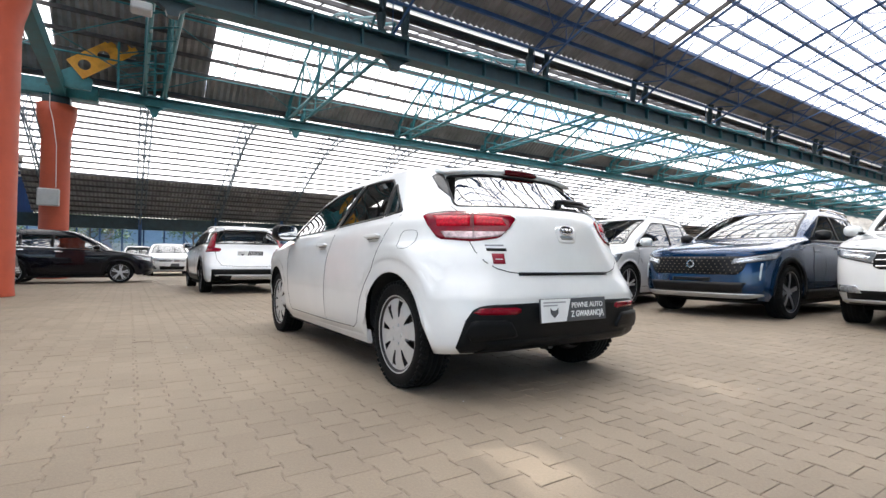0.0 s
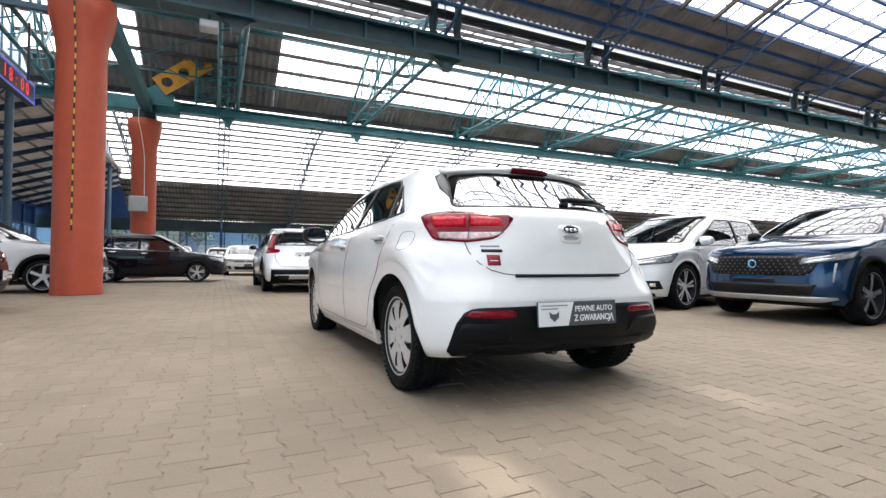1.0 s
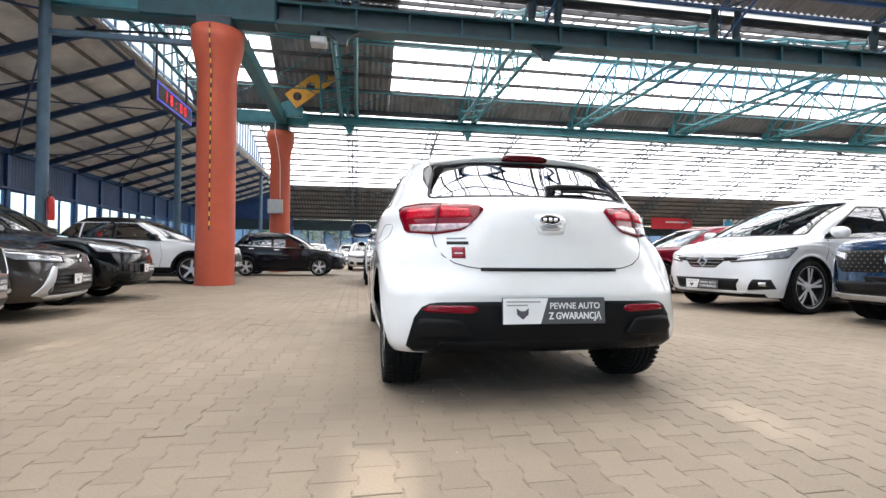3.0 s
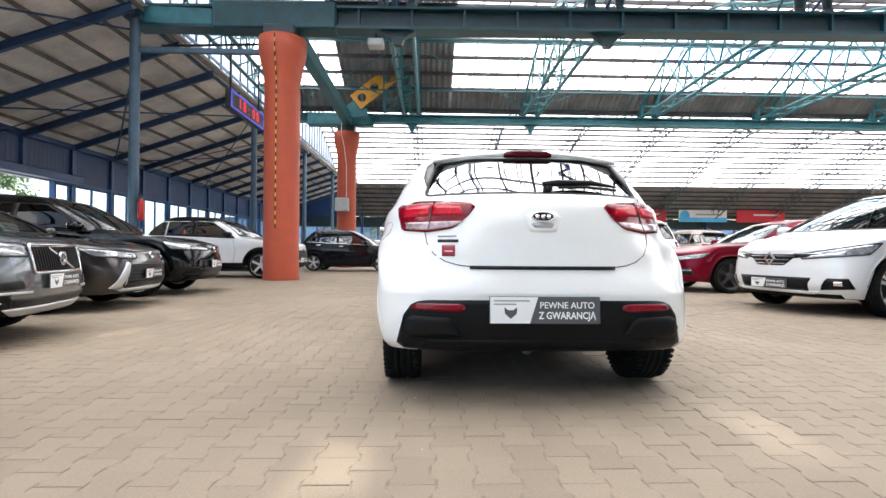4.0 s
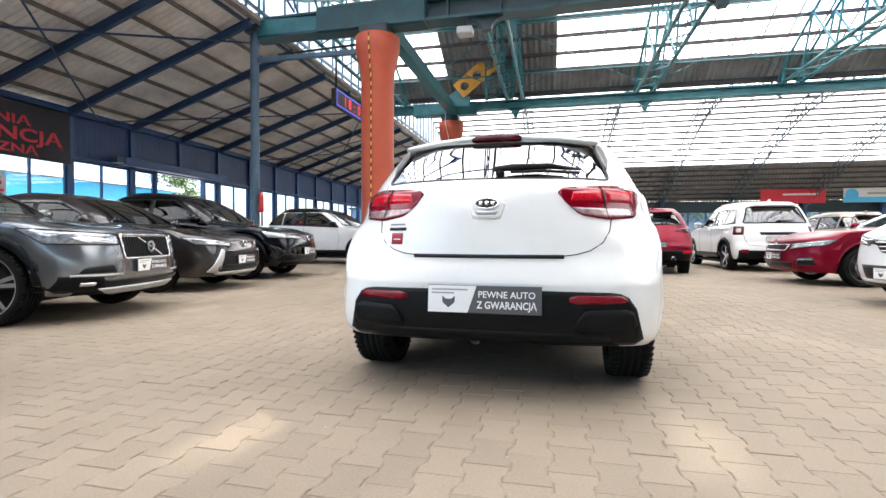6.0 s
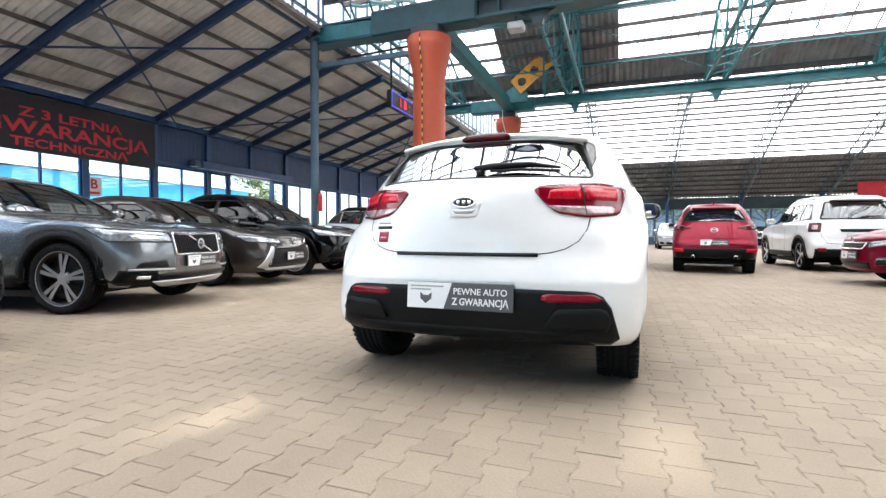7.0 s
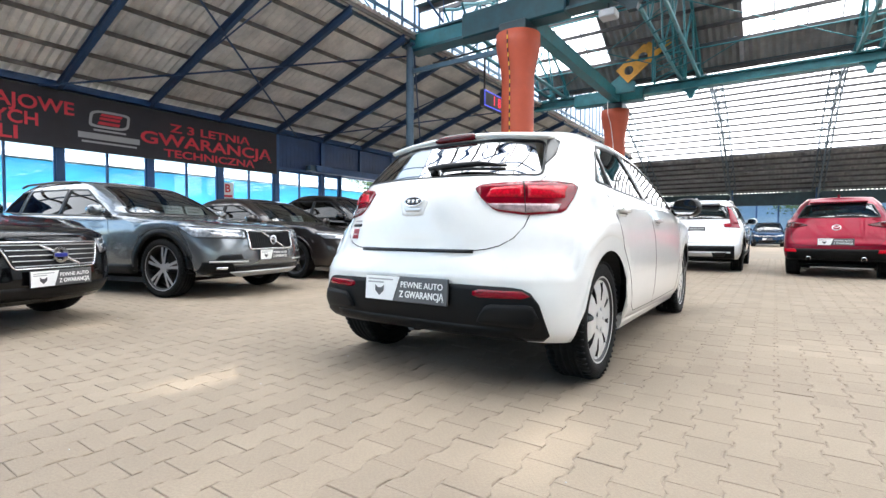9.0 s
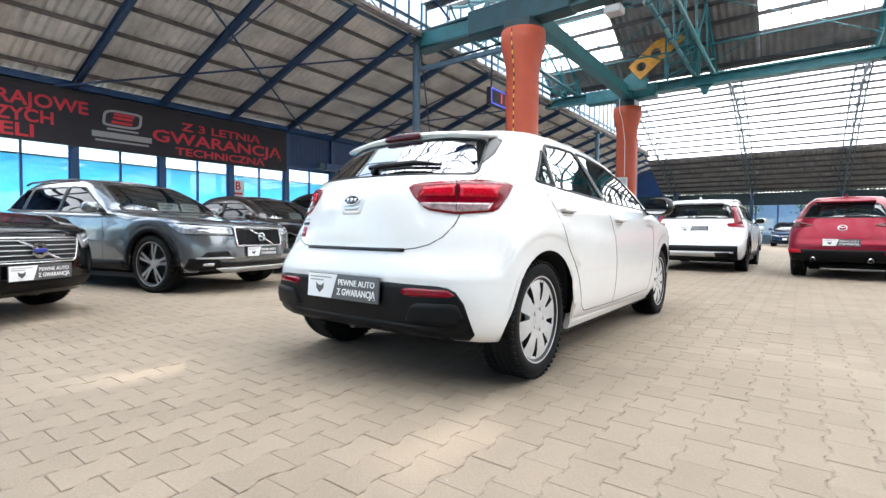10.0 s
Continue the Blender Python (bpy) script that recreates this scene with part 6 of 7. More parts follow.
def car(name, label, paint_m, at, c, win, style, front=None, rear=None, clad=False, rails=None, roof_m=None, mirror_m=None, glass=None, handle_m=None, group="parked cars", inside=True):
    root = thing(name, label, "car", group, at=at)
    k = Skin(c, root)
    glass = glass or M_GLASS
    # side windows: foot and head of the pillars
    yA0, yA1, yB, yC, yD1, yD0, zl0, zl1, zt = win
    low = lambda y: zl0 + (zl1 - zl0) * (yA0 - y) / (yA0 - yD0)
    for sx, v in ((-1, "L"), (1, "R")):
        k.window("front_side_window", rounded([(yA0, low(yA0)), (yA1, zt - 0.015), (yB + 0.03, zt), (yB + 0.03, low(yB))], 0.025), v, glass, 0.022)
        k.window("rear_side_window", rounded([(yB - 0.03, low(yB)), (yB - 0.03, zt), (yC + 0.03, zt - 0.005), (yC + 0.03, low(yC))], 0.025), v, glass, 0.022)
        if yC - yD0 > 0.15:
            k.window("quarter_window", rounded([(yC - 0.03, low(yC)), (yC - 0.03, zt - 0.008), (yD1, zt - 0.03), (yD0, low(yD0) + 0.02)], 0.025), v, glass, 0.022)
        k.patch("pillar_trim", [(yB + 0.03, low(yB)), (yB + 0.03, zt), (yB - 0.03, zt), (yB - 0.03, low(yB))], v, M_TRIM, 0.003, 0.005, 2, 6)
        k.ribbon("waist_trim", [(yA0 + 0.03, low(yA0) - 0.012), (yD0 - 0.02, low(yD0) - 0.005)], v, M_CHROME if handle_m is M_CHROME else M_TRIM, 0.018, 0.006)
        zs = c["zb"] + 0.11
        k.ribbon("door_gap", [(yB, low(yB)), (yB - 0.01, 0.6), (yB + 0.02, zs)], v, M_GAP, 0.006)
        k.ribbon("door_gap", [(yA0 - 0.03, low(yA0)), (yA0 + 0.05, 0.7), (yA0 - 0.02, zs)], v, M_GAP, 0.006)
        k.ribbon("door_gap", [(yC - 0.1, low(yC)), (yC - 0.06, 0.85), (0.42, 0.62), (0.5, zs)], v, M_GAP, 0.006)
        k.ribbon("sill_gap", [(yA0 - 0.02, zs), (0.5, zs)], v, M_GAP, 0.006)
        for y in (yB + 0.16, yC + 0.02):
            k.patch("door_handle", rounded([(y - 0.1, low(y) - 0.125), (y + 0.1, low(y) - 0.125), (y + 0.1, low(y) - 0.098), (y - 0.1, low(y) - 0.098)], 0.01), v, handle_m or paint_m, 0.028, 0.024, 6, 2)
        mirror(root, c, sx, yA0 - 0.12, low(yA0) + 0.07, mirror_m or paint_m)
        for y in (0, c["wb"]):
            r = c["ar"] + 0.03
            if clad:
                k.ribbon("arch_cladding", [(y + r * math.cos(q), c["wr"] + r * math.sin(q)) for q in [math.pi * (-0.03 + 1.06 * i / 24) for i in range(25)]], v, M_CLAD, 0.075, 0.012, 0.06)
            else:
                k.ribbon("arch_lip", [(y + (r - 0.02) * math.cos(q), c["wr"] + (r - 0.02) * math.sin(q)) for q in [math.pi * (0.02 + 0.96 * i / 24) for i in range(25)]], v, paint_m, 0.03, 0.005, 0.06)
        if clad:
            k.patch("sill_cladding", [(c["ar"] + 0.02, c["zb"] + 0.0), (c["wb"] - c["ar"] - 0.02, c["zb"]), (c["wb"] - c["ar"] - 0.02, c["zb"] + 0.13), (c["ar"] + 0.02, c["zb"] + 0.13)], v, M_CLAD, 0.012, 0.02, 14, 3)
        if rails:
            zz = c["H"] - 0.03
            xr = sx * c["half"] * 0.68
            s = Soup().tube([(xr, yA1 - 0.25, zz - 0.03), (xr, yA1 - 0.35, zz + 0.012), (xr, (yA1 + yD1) / 2, zz + 0.022), (xr, yD1 + 0.25, zz - 0.002), (xr, yD1 + 0.12, zz - 0.04)], 0.016, 6)
            s.ob("roof_rail", rails, root)
    hw = c["half"]
    k.window("windscreen", rounded([(-hw * 0.80, c["zc"] + 0.03), (hw * 0.80, c["zc"] + 0.03), (hw * 0.63, c["H"] - 0.085), (-hw * 0.63, c["H"] - 0.085)], 0.05), "F", M_GLASS_CLEAR, 0.035)
    zt2 = c["zre"] - 0.035
    k.window("rear_window", rounded([(-hw * 0.74, c["zrb"] + 0.02), (hw * 0.74, c["zrb"] + 0.02), (hw * 0.60, zt2), (-hw * 0.60, zt2)], 0.04), "B", glass, 0.03)
    F, B, zn, zb = c["F"], c["B"], c["zn"], c["zb"]
    k.ribbon("bonnet_gap", [(-hw * 0.72, zn + 0.0), (0, zn + 0.03), (hw * 0.72, zn + 0.0)], "F", M_GAP, 0.006)
    if front:
        (gw0, gz0, gw1, gz1), bars, nb, frame_m = front["grille"]
        gp = rounded([(-gw0, gz0), (gw0, gz0), (gw1, gz1), (-gw1, gz1)], 0.03)
        g = k.patch("grille", gp, "F", M_TRIM, 0.004, 0.015, 20, 6, front.get("glabel", "black radiator grille"))
        for i in range(nb):
            t = (i + 0.5) / nb
            if bars == "v":
                x = -1 + 2 * t
                k.ribbon("grille_bar", [(gw0 * x * 0.95, gz0 + 0.015), (gw1 * x * 0.95, gz1 - 0.015)], "F", front.get("bar", M_SATIN), 0.010, 0.014, 0.08, g)
            elif bars == "h":
                z = gz0 + (gz1 - gz0) * t
                w = gw0 + (gw1 - gw0) * t
                k.ribbon("grille_bar", [(-w * 0.95, z), (0, z), (w * 0.95, z)], "F", front.get("bar", M_CHROME), front.get("bw", 0.014), 0.014, 0.1, g)
            else:
                z = gz0 + (gz1 - gz0) * t
                w = gw0 + (gw1 - gw0) * t
                for q in range(18):
                    x = -w + 2 * w * (q + 0.5 + 0.5 * (i % 2)) / 19
                    k.ribbon("grille_stud", [(x, z - 0.006), (x, z + 0.006)], "F", M_STUD, 0.012, 0.010, 0.1, g)
        if frame_m:
            k.ribbon("grille_frame", gp, "F", frame_m, front.get("fw", 0.02), 0.016, 0.06, g, True)
        bz = front.get("badge", (gz0 + gz1) / 2)
        br_ = front.get("br", 0.06)
        y_b = k.on(0, bz, "F", 0.018)[0].y
        s = Soup().lathe([(br_ * 0.62, 0.0), (br_ * 0.64, 0.014), (br_, 0.014), (br_, 0.0)], front.get("corners", 24), "y", (0, y_b, bz))
        s.ob("badge", M_CHROME, g, "round chrome badge")
        if front.get("blue"):
            Soup().box(-0.055, 0.055, y_b, y_b + 0.02, bz - 0.016, bz + 0.016, 0.004).ob("badge_bar", M_BADGE_BLUE, g, "blue bar of the badge")
        if front.get("slash"):
            k.ribbon("badge_slash", [(-gw0 * 0.52, gz0 + 0.02), (gw0 * 0.42, gz1 - 0.02)], "F", M_CHROME, 0.02, 0.018, 0.08, g)
        for sx in (-1, 1):
            a = 180 - 38 * sx
            d, u = k.axes(a)
            pts = [(Vector((x * sx, y, 0)).dot(u), z) for x, y, z in front["lamp"]]
            hl = k.patch("headlamp", rounded(pts, 0.02), a, front.get("lamp_m", M_HEAD), 0.006, 0.02, 16, 5, "clear glass headlamp")
            k.ribbon("lamp_edge", rounded(pts, 0.02), a, M_TRIM, 0.012, 0.008, 0.05, hl, True)
            if len(front["lamp"]) == 4:
                A_, B_, C_, D_ = (Vector(p) for p in pts)
                mixv = lambda p, q, t: p + (q - p) * t
                quad = [mixv(mixv(A_, D_, u_), mixv(B_, C_, u_), w_) for u_, w_ in ((0.08, 0.15), (0.62, 0.2), (0.62, 0.5), (0.08, 0.5))]
                k.patch("reflector_bowl", [tuple(p) for p in quad], a, M_LAMP_BRIGHT, 0.009, 0.003, 10, 3, "bright silver lamp reflector", hl)
                quad = [mixv(mixv(A_, D_, u_), mixv(B_, C_, u_), w_) for u_, w_ in ((0.10, 0.68), (0.9, 0.74), (0.9, 0.86), (0.10, 0.86))]
                k.patch("light_guide", [tuple(p) for p in quad], a, M_LAMP_BRIGHT, 0.009, 0.003, 10, 2, "", hl)
        for poly, m, off, nm in front.get("extra", ()):
            if poly[0][0] > 0.05 and all(p[0] > 0.05 for p in poly):
                k.patch(nm, poly, "F", m, off, off + 0.012, 10, 4)
                k.patch(nm, mir(poly), "F", m, off, off + 0.012, 10, 4)
            else:
                k.patch(nm, poly, "F", m, off, off + 0.012, 24, 4)
        if front.get("plate"):
            z = front["plate"]
            dealer_plate(root, 0, k.on(0, z, "F", 0.03)[0].y, z, True, 0, letters=front.get("letters", True))
        lo_ = front.get("low")
        if lo_:
            k.patch("lower_bumper", [(-hw * 0.8, zb), (hw * 0.8, zb), (hw * 0.8, zb + lo_), (-hw * 0.8, zb + lo_)], "F", M_CLAD, 0.006, 0.02, 24, 4)
    if rear:
        for sx in (-1, 1):
            a = 30 * sx
            d, u = k.axes(a)
            for nm, pts3, m, off in rear["lamps"]:
                pts = [(Vector((x * sx, y, 0)).dot(u), z) for x, y, z in pts3]
                k.patch(nm, rounded(pts, 0.015), a, m, off, off + 0.016, 14, 6)
            for poly, m, off, nm in rear.get("pair", ()):
                k.patch(nm, [(sx * p, q) for p, q in poly], "B", m, off, off + 0.012, 10, 4)
            k.ribbon("tailgate_gap", [(sx * x, z) for x, z in rear.get("gap", ((0.70, 0.95), (0.68, 0.75), (0.6, 0.62), (0.3, 0.60), (0.0, 0.60)))], "B", M_GAP, 0.007)
        for poly, m, off, nm in rear.get("extra", ()):
            k.patch(nm, poly, "B", m, off, off + 0.014, 24, 5)
        z = rear["plate"]
        dealer_plate(root, rear.get("px", 0), k.on(0, z, "B", 0.03)[0].y, z, False, 0, letters=True)
        s = Soup()
        yl = c["yre"] - 0.02
        s.box(-hw * 0.52, hw * 0.52, yl - 0.13, yl + 0.14, c["zre"] - 0.012, c["zre"] + 0.02, 0.012)
        s.ob("spoiler", roof_m or paint_m, root)
        pts = [k.on(x, c["zrb"] + dz, "B", 0.025)[0] for x, dz in ((0.0, 0.05), (0.15, 0.065), (0.38, 0.06))]
        Soup().tube(pts, [0.016, 0.012, 0.007], 6).ob("rear_wiper", M_TRIM, root)
        Soup().prism([(0, 0), (0.16, 0.0), (0.05, 0.06), (0.0, 0.065)], lambda a_, b_, t: (t, c["yre"] + 0.16 + a_, c["H"] - 0.015 + b_), -0.02, 0.02).ob("aerial_fin", paint_m, root)
    shell = k.body(paint_m)
    if roof_m:
        shell.data.materials.append(roof_m)
        shell.data.polygons.foreach_set("material_index", [1 if q.center.z > zt + 0.02 else 0 for q in shell.data.polygons])
    wheels(c, root, style)
    underbody(c, root)
    if inside:
        interior(c, root)
    return root


def facing(x_axle, y, deg, size=1.0):
    return pose(x_axle, y, 0, 0, 0, deg) @ Matrix.Scale(size, 4)


# row along the lean-to, noses to the aisle (heading east)
V90 = car_sizes(1.05, 2.94, 0.93, 0.94, 1.53, 0.365, 0.84, 2.35, 1.03, 1.45, -0.72, 1.06, -0.35, 1.42, zb=0.27, tw=0.235)
car("estate_car", "blue-grey metallic estate car with a chrome grille", P_GREY, facing(-7.105, 0.437, -76.7, 0.93), V90, (2.02, 1.36, 0.98, 0.08, -0.38, -0.62, 1.02, 1.08, 1.40), ("twin", 5, M_ALLOY_MID),
    dict(grille=((0.39, 0.60, 0.40, 0.83), "v", 22, M_CHROME), slash=True, br=0.062, badge=0.715, bar=M_TRIM,
         lamp=[(0.44, 3.85, 0.735), (0.46, 3.85, 0.835), (0.92, 3.22, 0.885), (0.86, 3.42, 0.745)],
         extra=[([(-0.55, 0.30), (0.55, 0.30), (0.60, 0.40), (-0.60, 0.40)], M_TRIM, 0.008, "lower_intake"), ([(-0.50, 0.27), (0.50, 0.27), (0.62, 0.33), (-0.62, 0.33)], M_SATIN, 0.022, "skid_plate"), ([(0.52, 0.29), (0.86, 0.31), (0.86, 0.45), (0.62, 0.45)], M_CLAD, 0.010, "fog_recess"), ([(0.66, 0.36), (0.76, 0.365), (0.76, 0.39), (0.66, 0.39)], M_LAMP_BRIGHT, 0.018, "fog_lamp"), ([(0.48, 0.475), (0.78, 0.475), (0.74, 0.53), (0.50, 0.55)], M_TRIM, 0.006, "side_intake"), ([(0.42, 0.44), (0.82, 0.445), (0.82, 0.462), (0.42, 0.458)], M_SATIN, 0.014, "bumper_trim")],
         plate=0.525, low=0.10), clad=True, rails=M_TRIM, handle_m=P_GREY, glass=M_GLASS_BLACK)
S60 = car_sizes(1.0, 2.78, 0.95, 0.925, 1.49, 0.335, 0.77, 2.25, 1.00, 1.38, -0.60, 1.05, -0.2, 1.38, zb=0.22)
car("estate_car", "black estate car with a chrome-barred grille", P_BLACK, facing(-6.242, -2.648, -64, 0.957), dict(S60, tap=(2.0, 0.19, 0.5, 0.03), ef=0.8), (1.95, 1.33, 0.92, 0.1, -0.2, -0.42, 0.95, 1.03, 1.33), ("twin", 5, M_ALLOY),
    dict(grille=((0.34, 0.50, 0.42, 0.70), "h", 5, M_CHROME), slash=True, br=0.065, badge=0.60, bw=0.006, bar=M_SATIN, blue=True, lamp=[(0.48, 3.68, 0.60), (0.46, 3.68, 0.73), (0.88, 3.15, 0.80), (0.86, 3.22, 0.68)],
         extra=[([(-0.62, 0.26), (0.62, 0.26), (0.66, 0.36), (-0.66, 0.36)], M_CLAD, 0.006, "lower_intake")], plate=0.42, fw=0.009), clad=False, glass=M_GLASS_BLACK)
CAMRY = car_sizes(1.13, 2.825, 0.955, 0.92, 1.445, 0.335, 0.76, 2.32, 0.96, 1.42, -0.45, 1.05, 0.15, 1.38, True, 0.22, 1.03)
car("sedan_car", "dark brown metallic sedan with a wide grille", P_BROWN, facing(-7.78, 3.13, -81.7, 0.955), CAMRY, (2.05, 1.4, 0.98, 0.2, -0.02, -0.28, 0.96, 1.02, 1.30), ("twin", 5, M_ALLOY_DARK),
    dict(grille=((0.62, 0.32, 0.48, 0.58), "h", 6, M_TRIM), bar=M_TRIM, badge=0.70, br=0.055, lamp=[(0.36, 3.74, 0.655), (0.40, 3.74, 0.735), (0.86, 3.25, 0.79), (0.80, 3.4, 0.69)],
         extra=[([(0.60, 0.27), (0.74, 0.30), (0.56, 0.62), (0.51, 0.60)], M_SATIN, 0.016, "bumper_trim"), ([(-0.60, 0.255), (0.60, 0.255), (0.66, 0.285), (-0.66, 0.285)], M_SATIN, 0.016, "bumper_lip")], plate=0.46), handle_m=M_CHROME, glass=M_GLASS_BLACK)
CHR = car_sizes(0.86, 2.64, 0.88, 0.90, 1.55, 0.345, 0.80, 2.22, 1.0, 1.35, -0.50, 1.12, 0.05, 1.46, zb=0.25)
car("crossover_car", "black compact crossover with a silver-flecked front wing", P_BLACK, facing(-7.88, 5.34, -82.8, 1.02), CHR, (1.95, 1.32, 0.9, 0.25, 0.05, -0.12, 1.0, 1.12, 1.42), ("spoke", 5, M_ALLOY),
    dict(grille=((0.55, 0.30, 0.45, 0.44), "h", 3, None), bar=M_TRIM, badge=0.73, br=0.055, lamp=[(0.22, 3.50, 0.72), (0.24, 3.50, 0.755), (0.86, 2.98, 0.86), (0.84, 3.1, 0.74)],
         extra=[([(0.52, 0.34), (0.78, 0.34), (0.74, 0.46), (0.56, 0.46)], M_CLAD, 0.012, "fog_recess")], plate=0.50, low=0.08), clad=True, glass=M_GLASS_BLACK)
KONA = car_sizes(0.80, 2.60, 0.80, 0.90, 1.56, 0.335, 0.86, 2.18, 1.03, 1.35, -0.55, 1.10, -0.2, 1.44, zb=0.26)
car("crossover_car", "white compact crossover with black wheel-arch cladding", P_PEARL, facing(-7.67, 11.15, -94, 1.05), KONA, (1.92, 1.30, 0.85, 0.12, -0.2, -0.38, 1.02, 1.10, 1.42), ("spoke", 5, M_ALLOY),
    dict(grille=((0.48, 0.46, 0.44, 0.72), "h", 4, None), bar=M_TRIM, badge=0.70, br=0.05, lamp=[(0.48, 3.33, 0.50), (0.48, 3.33, 0.66), (0.86, 2.98, 0.66), (0.86, 2.98, 0.52)], plate=0.46, low=0.14), clad=True, mirror_m=M_TRIM, roof_m=M_TRIM, glass=M_GLASS_DARK)
HRV = car_sizes(0.78, 2.61, 0.90, 0.885, 1.60, 0.325, 0.84, 2.42, 1.02, 1.50, -0.55, 1.10, -0.2, 1.49, zb=0.24)
car("crossover_car", "very dark navy compact crossover seen side-on", P_NIGHT, facing(-4.763, 15.77, -92.2, 0.955), HRV, (2.12, 1.45, 0.92, 0.18, -0.12, -0.3, 1.02, 1.12, 1.45), ("twin", 5, M_ALLOY),
    dict(grille=((0.5, 0.60, 0.5, 0.72), "h", 2, None), badge=0.66, br=0.05, lamp=[(0.50, 3.42, 0.66), (0.48, 3.42, 0.78), (0.86, 2.9, 0.86), (0.84, 3.05, 0.74)], plate=0.46, low=0.12, letters=False), clad=False, handle_m=M_CHROME)

# row opposite, noses to the aisle (heading west)
P5008 = car_sizes(0.95, 2.84, 0.88, 0.92, 1.64, 0.36, 0.90, 2.45, 1.10, 1.32, -0.70, 1.12, -0.45, 1.52, zb=0.25)
car("suv_car", "deep blue metallic SUV with a studded grille", P_BLUE, facing(8.185, 1.402, 91.5), P5008, (2.10, 1.33, 0.95, 0.1, -0.35, -0.55, 1.08, 1.12, 1.50), ("spoke", 5, M_ALLOY_MID),
    dict(grille=((0.60, 0.59, 0.70, 0.83), "s", 6, None), badge=0.73, br=0.055, lamp=[(0.50, 3.66, 0.72), (0.52, 3.66, 0.80), (0.89, 3.12, 0.90), (0.86, 3.25, 0.80)],
         extra=[([(-0.62, 0.34), (0.62, 0.34), (0.66, 0.49), (-0.66, 0.49)], M_TRIM, 0.006, "lower_intake"), ([(0.775, 0.52), (0.785, 0.52), (0.80, 0.74), (0.785, 0.74)], M_SATIN, 0.010, "lamp_fang"), ([(-0.68, 0.285), (0.68, 0.285), (0.86, 0.345), (-0.86, 0.345)], M_SATIN, 0.016, "skid_plate"), ([(-0.26, 0.50), (0.26, 0.50), (0.26, 0.55), (-0.26, 0.55)], M_TRIM, 0.012, "plate_holder")], low=0.05), clad=True, rails=M_CHROME, mirror_m=M_TRIM)
SCENIC = car_sizes(0.80, 2.735, 0.87, 0.93, 1.64, 0.36, 0.82, 2.80, 1.03, 1.45, -0.62, 1.10, -0.35, 1.52, zb=0.22)
car("minivan_car", "white minivan with large silver alloy wheels", P_PEARL, facing(7.45, 3.96, 99.8), SCENIC, (2.42, 1.5, 0.95, 0.12, -0.3, -0.48, 1.02, 1.10, 1.50), ("twin", 5, M_ALLOY),
    dict(grille=((0.20, 0.60, 0.36, 0.74), "h", 3, None), badge=0.685, br=0.085, corners=4, lamp=[(0.42, 3.58, 0.68), (0.44, 3.58, 0.75), (0.90, 2.98, 0.88), (0.86, 3.12, 0.74)],
         extra=[([(-0.50, 0.30), (0.50, 0.30), (0.52, 0.46), (-0.52, 0.46)], M_TRIM, 0.006, "lower_intake"), ([(0.60, 0.32), (0.84, 0.34), (0.82, 0.46), (0.66, 0.46)], M_TRIM, 0.008, "fog_recess"), ([(0.30, 0.69), (0.62, 0.72), (0.62, 0.745), (0.30, 0.745)], M_TRIM, 0.007, "grille_wing"), ([(0.30, 0.742), (0.62, 0.742), (0.62, 0.752), (0.30, 0.752)], M_CHROME, 0.012, "chrome_strip"), ([(0.72, 0.375), (0.78, 0.375), (0.78, 0.42), (0.72, 0.42)], M_CHROME, 0.014, "fog_lamp"), ([(-0.56, 0.27), (0.56, 0.27), (0.58, 0.30), (-0.58, 0.30)], P_PEARL, 0.016, "bumper_lip")], plate=0.37, low=0.05))
CRV = car_sizes(0.98, 2.66, 0.95, 0.93, 1.68, 0.36, 0.92, 2.2, 1.12, 1.35, -0.7, 1.15, -0.4, 1.56, zb=0.27)
car("suv_car", "white SUV with dark lower cladding", P_WHITE, facing(8.55, -0.71, 95.8, 1.04), CRV, (1.9, 1.3, 0.9, 0.05, -0.35, -0.55, 1.1, 1.16, 1.53), ("spoke", 6, M_ALLOY_DARK),
    dict(grille=((0.5, 0.66, 0.5, 0.86), "h", 3, None), badge=0.77, br=0.06, lamp=[(0.50, 3.56, 0.72), (0.48, 3.56, 0.86), (0.90, 3.05, 0.92), (0.86, 3.2, 0.82)],
         extra=[([(0.60, 0.40), (0.84, 0.40), (0.82, 0.48), (0.64, 0.48)], M_HEAD, 0.010, "fog_lamp"), ([(-0.8, 0.30), (0.8, 0.30), (0.8, 0.33), (-0.8, 0.33)], M_SATIN, 0.016, "skid_plate")], low=0.16, plate=0.50), clad=True)
OPT = car_sizes(1.10, 2.805, 0.95, 0.93, 1.46, 0.335, 0.76, 2.30, 0.96, 1.42, -0.55, 1.05, 0.05, 1.39, True, 0.22, 1.02)
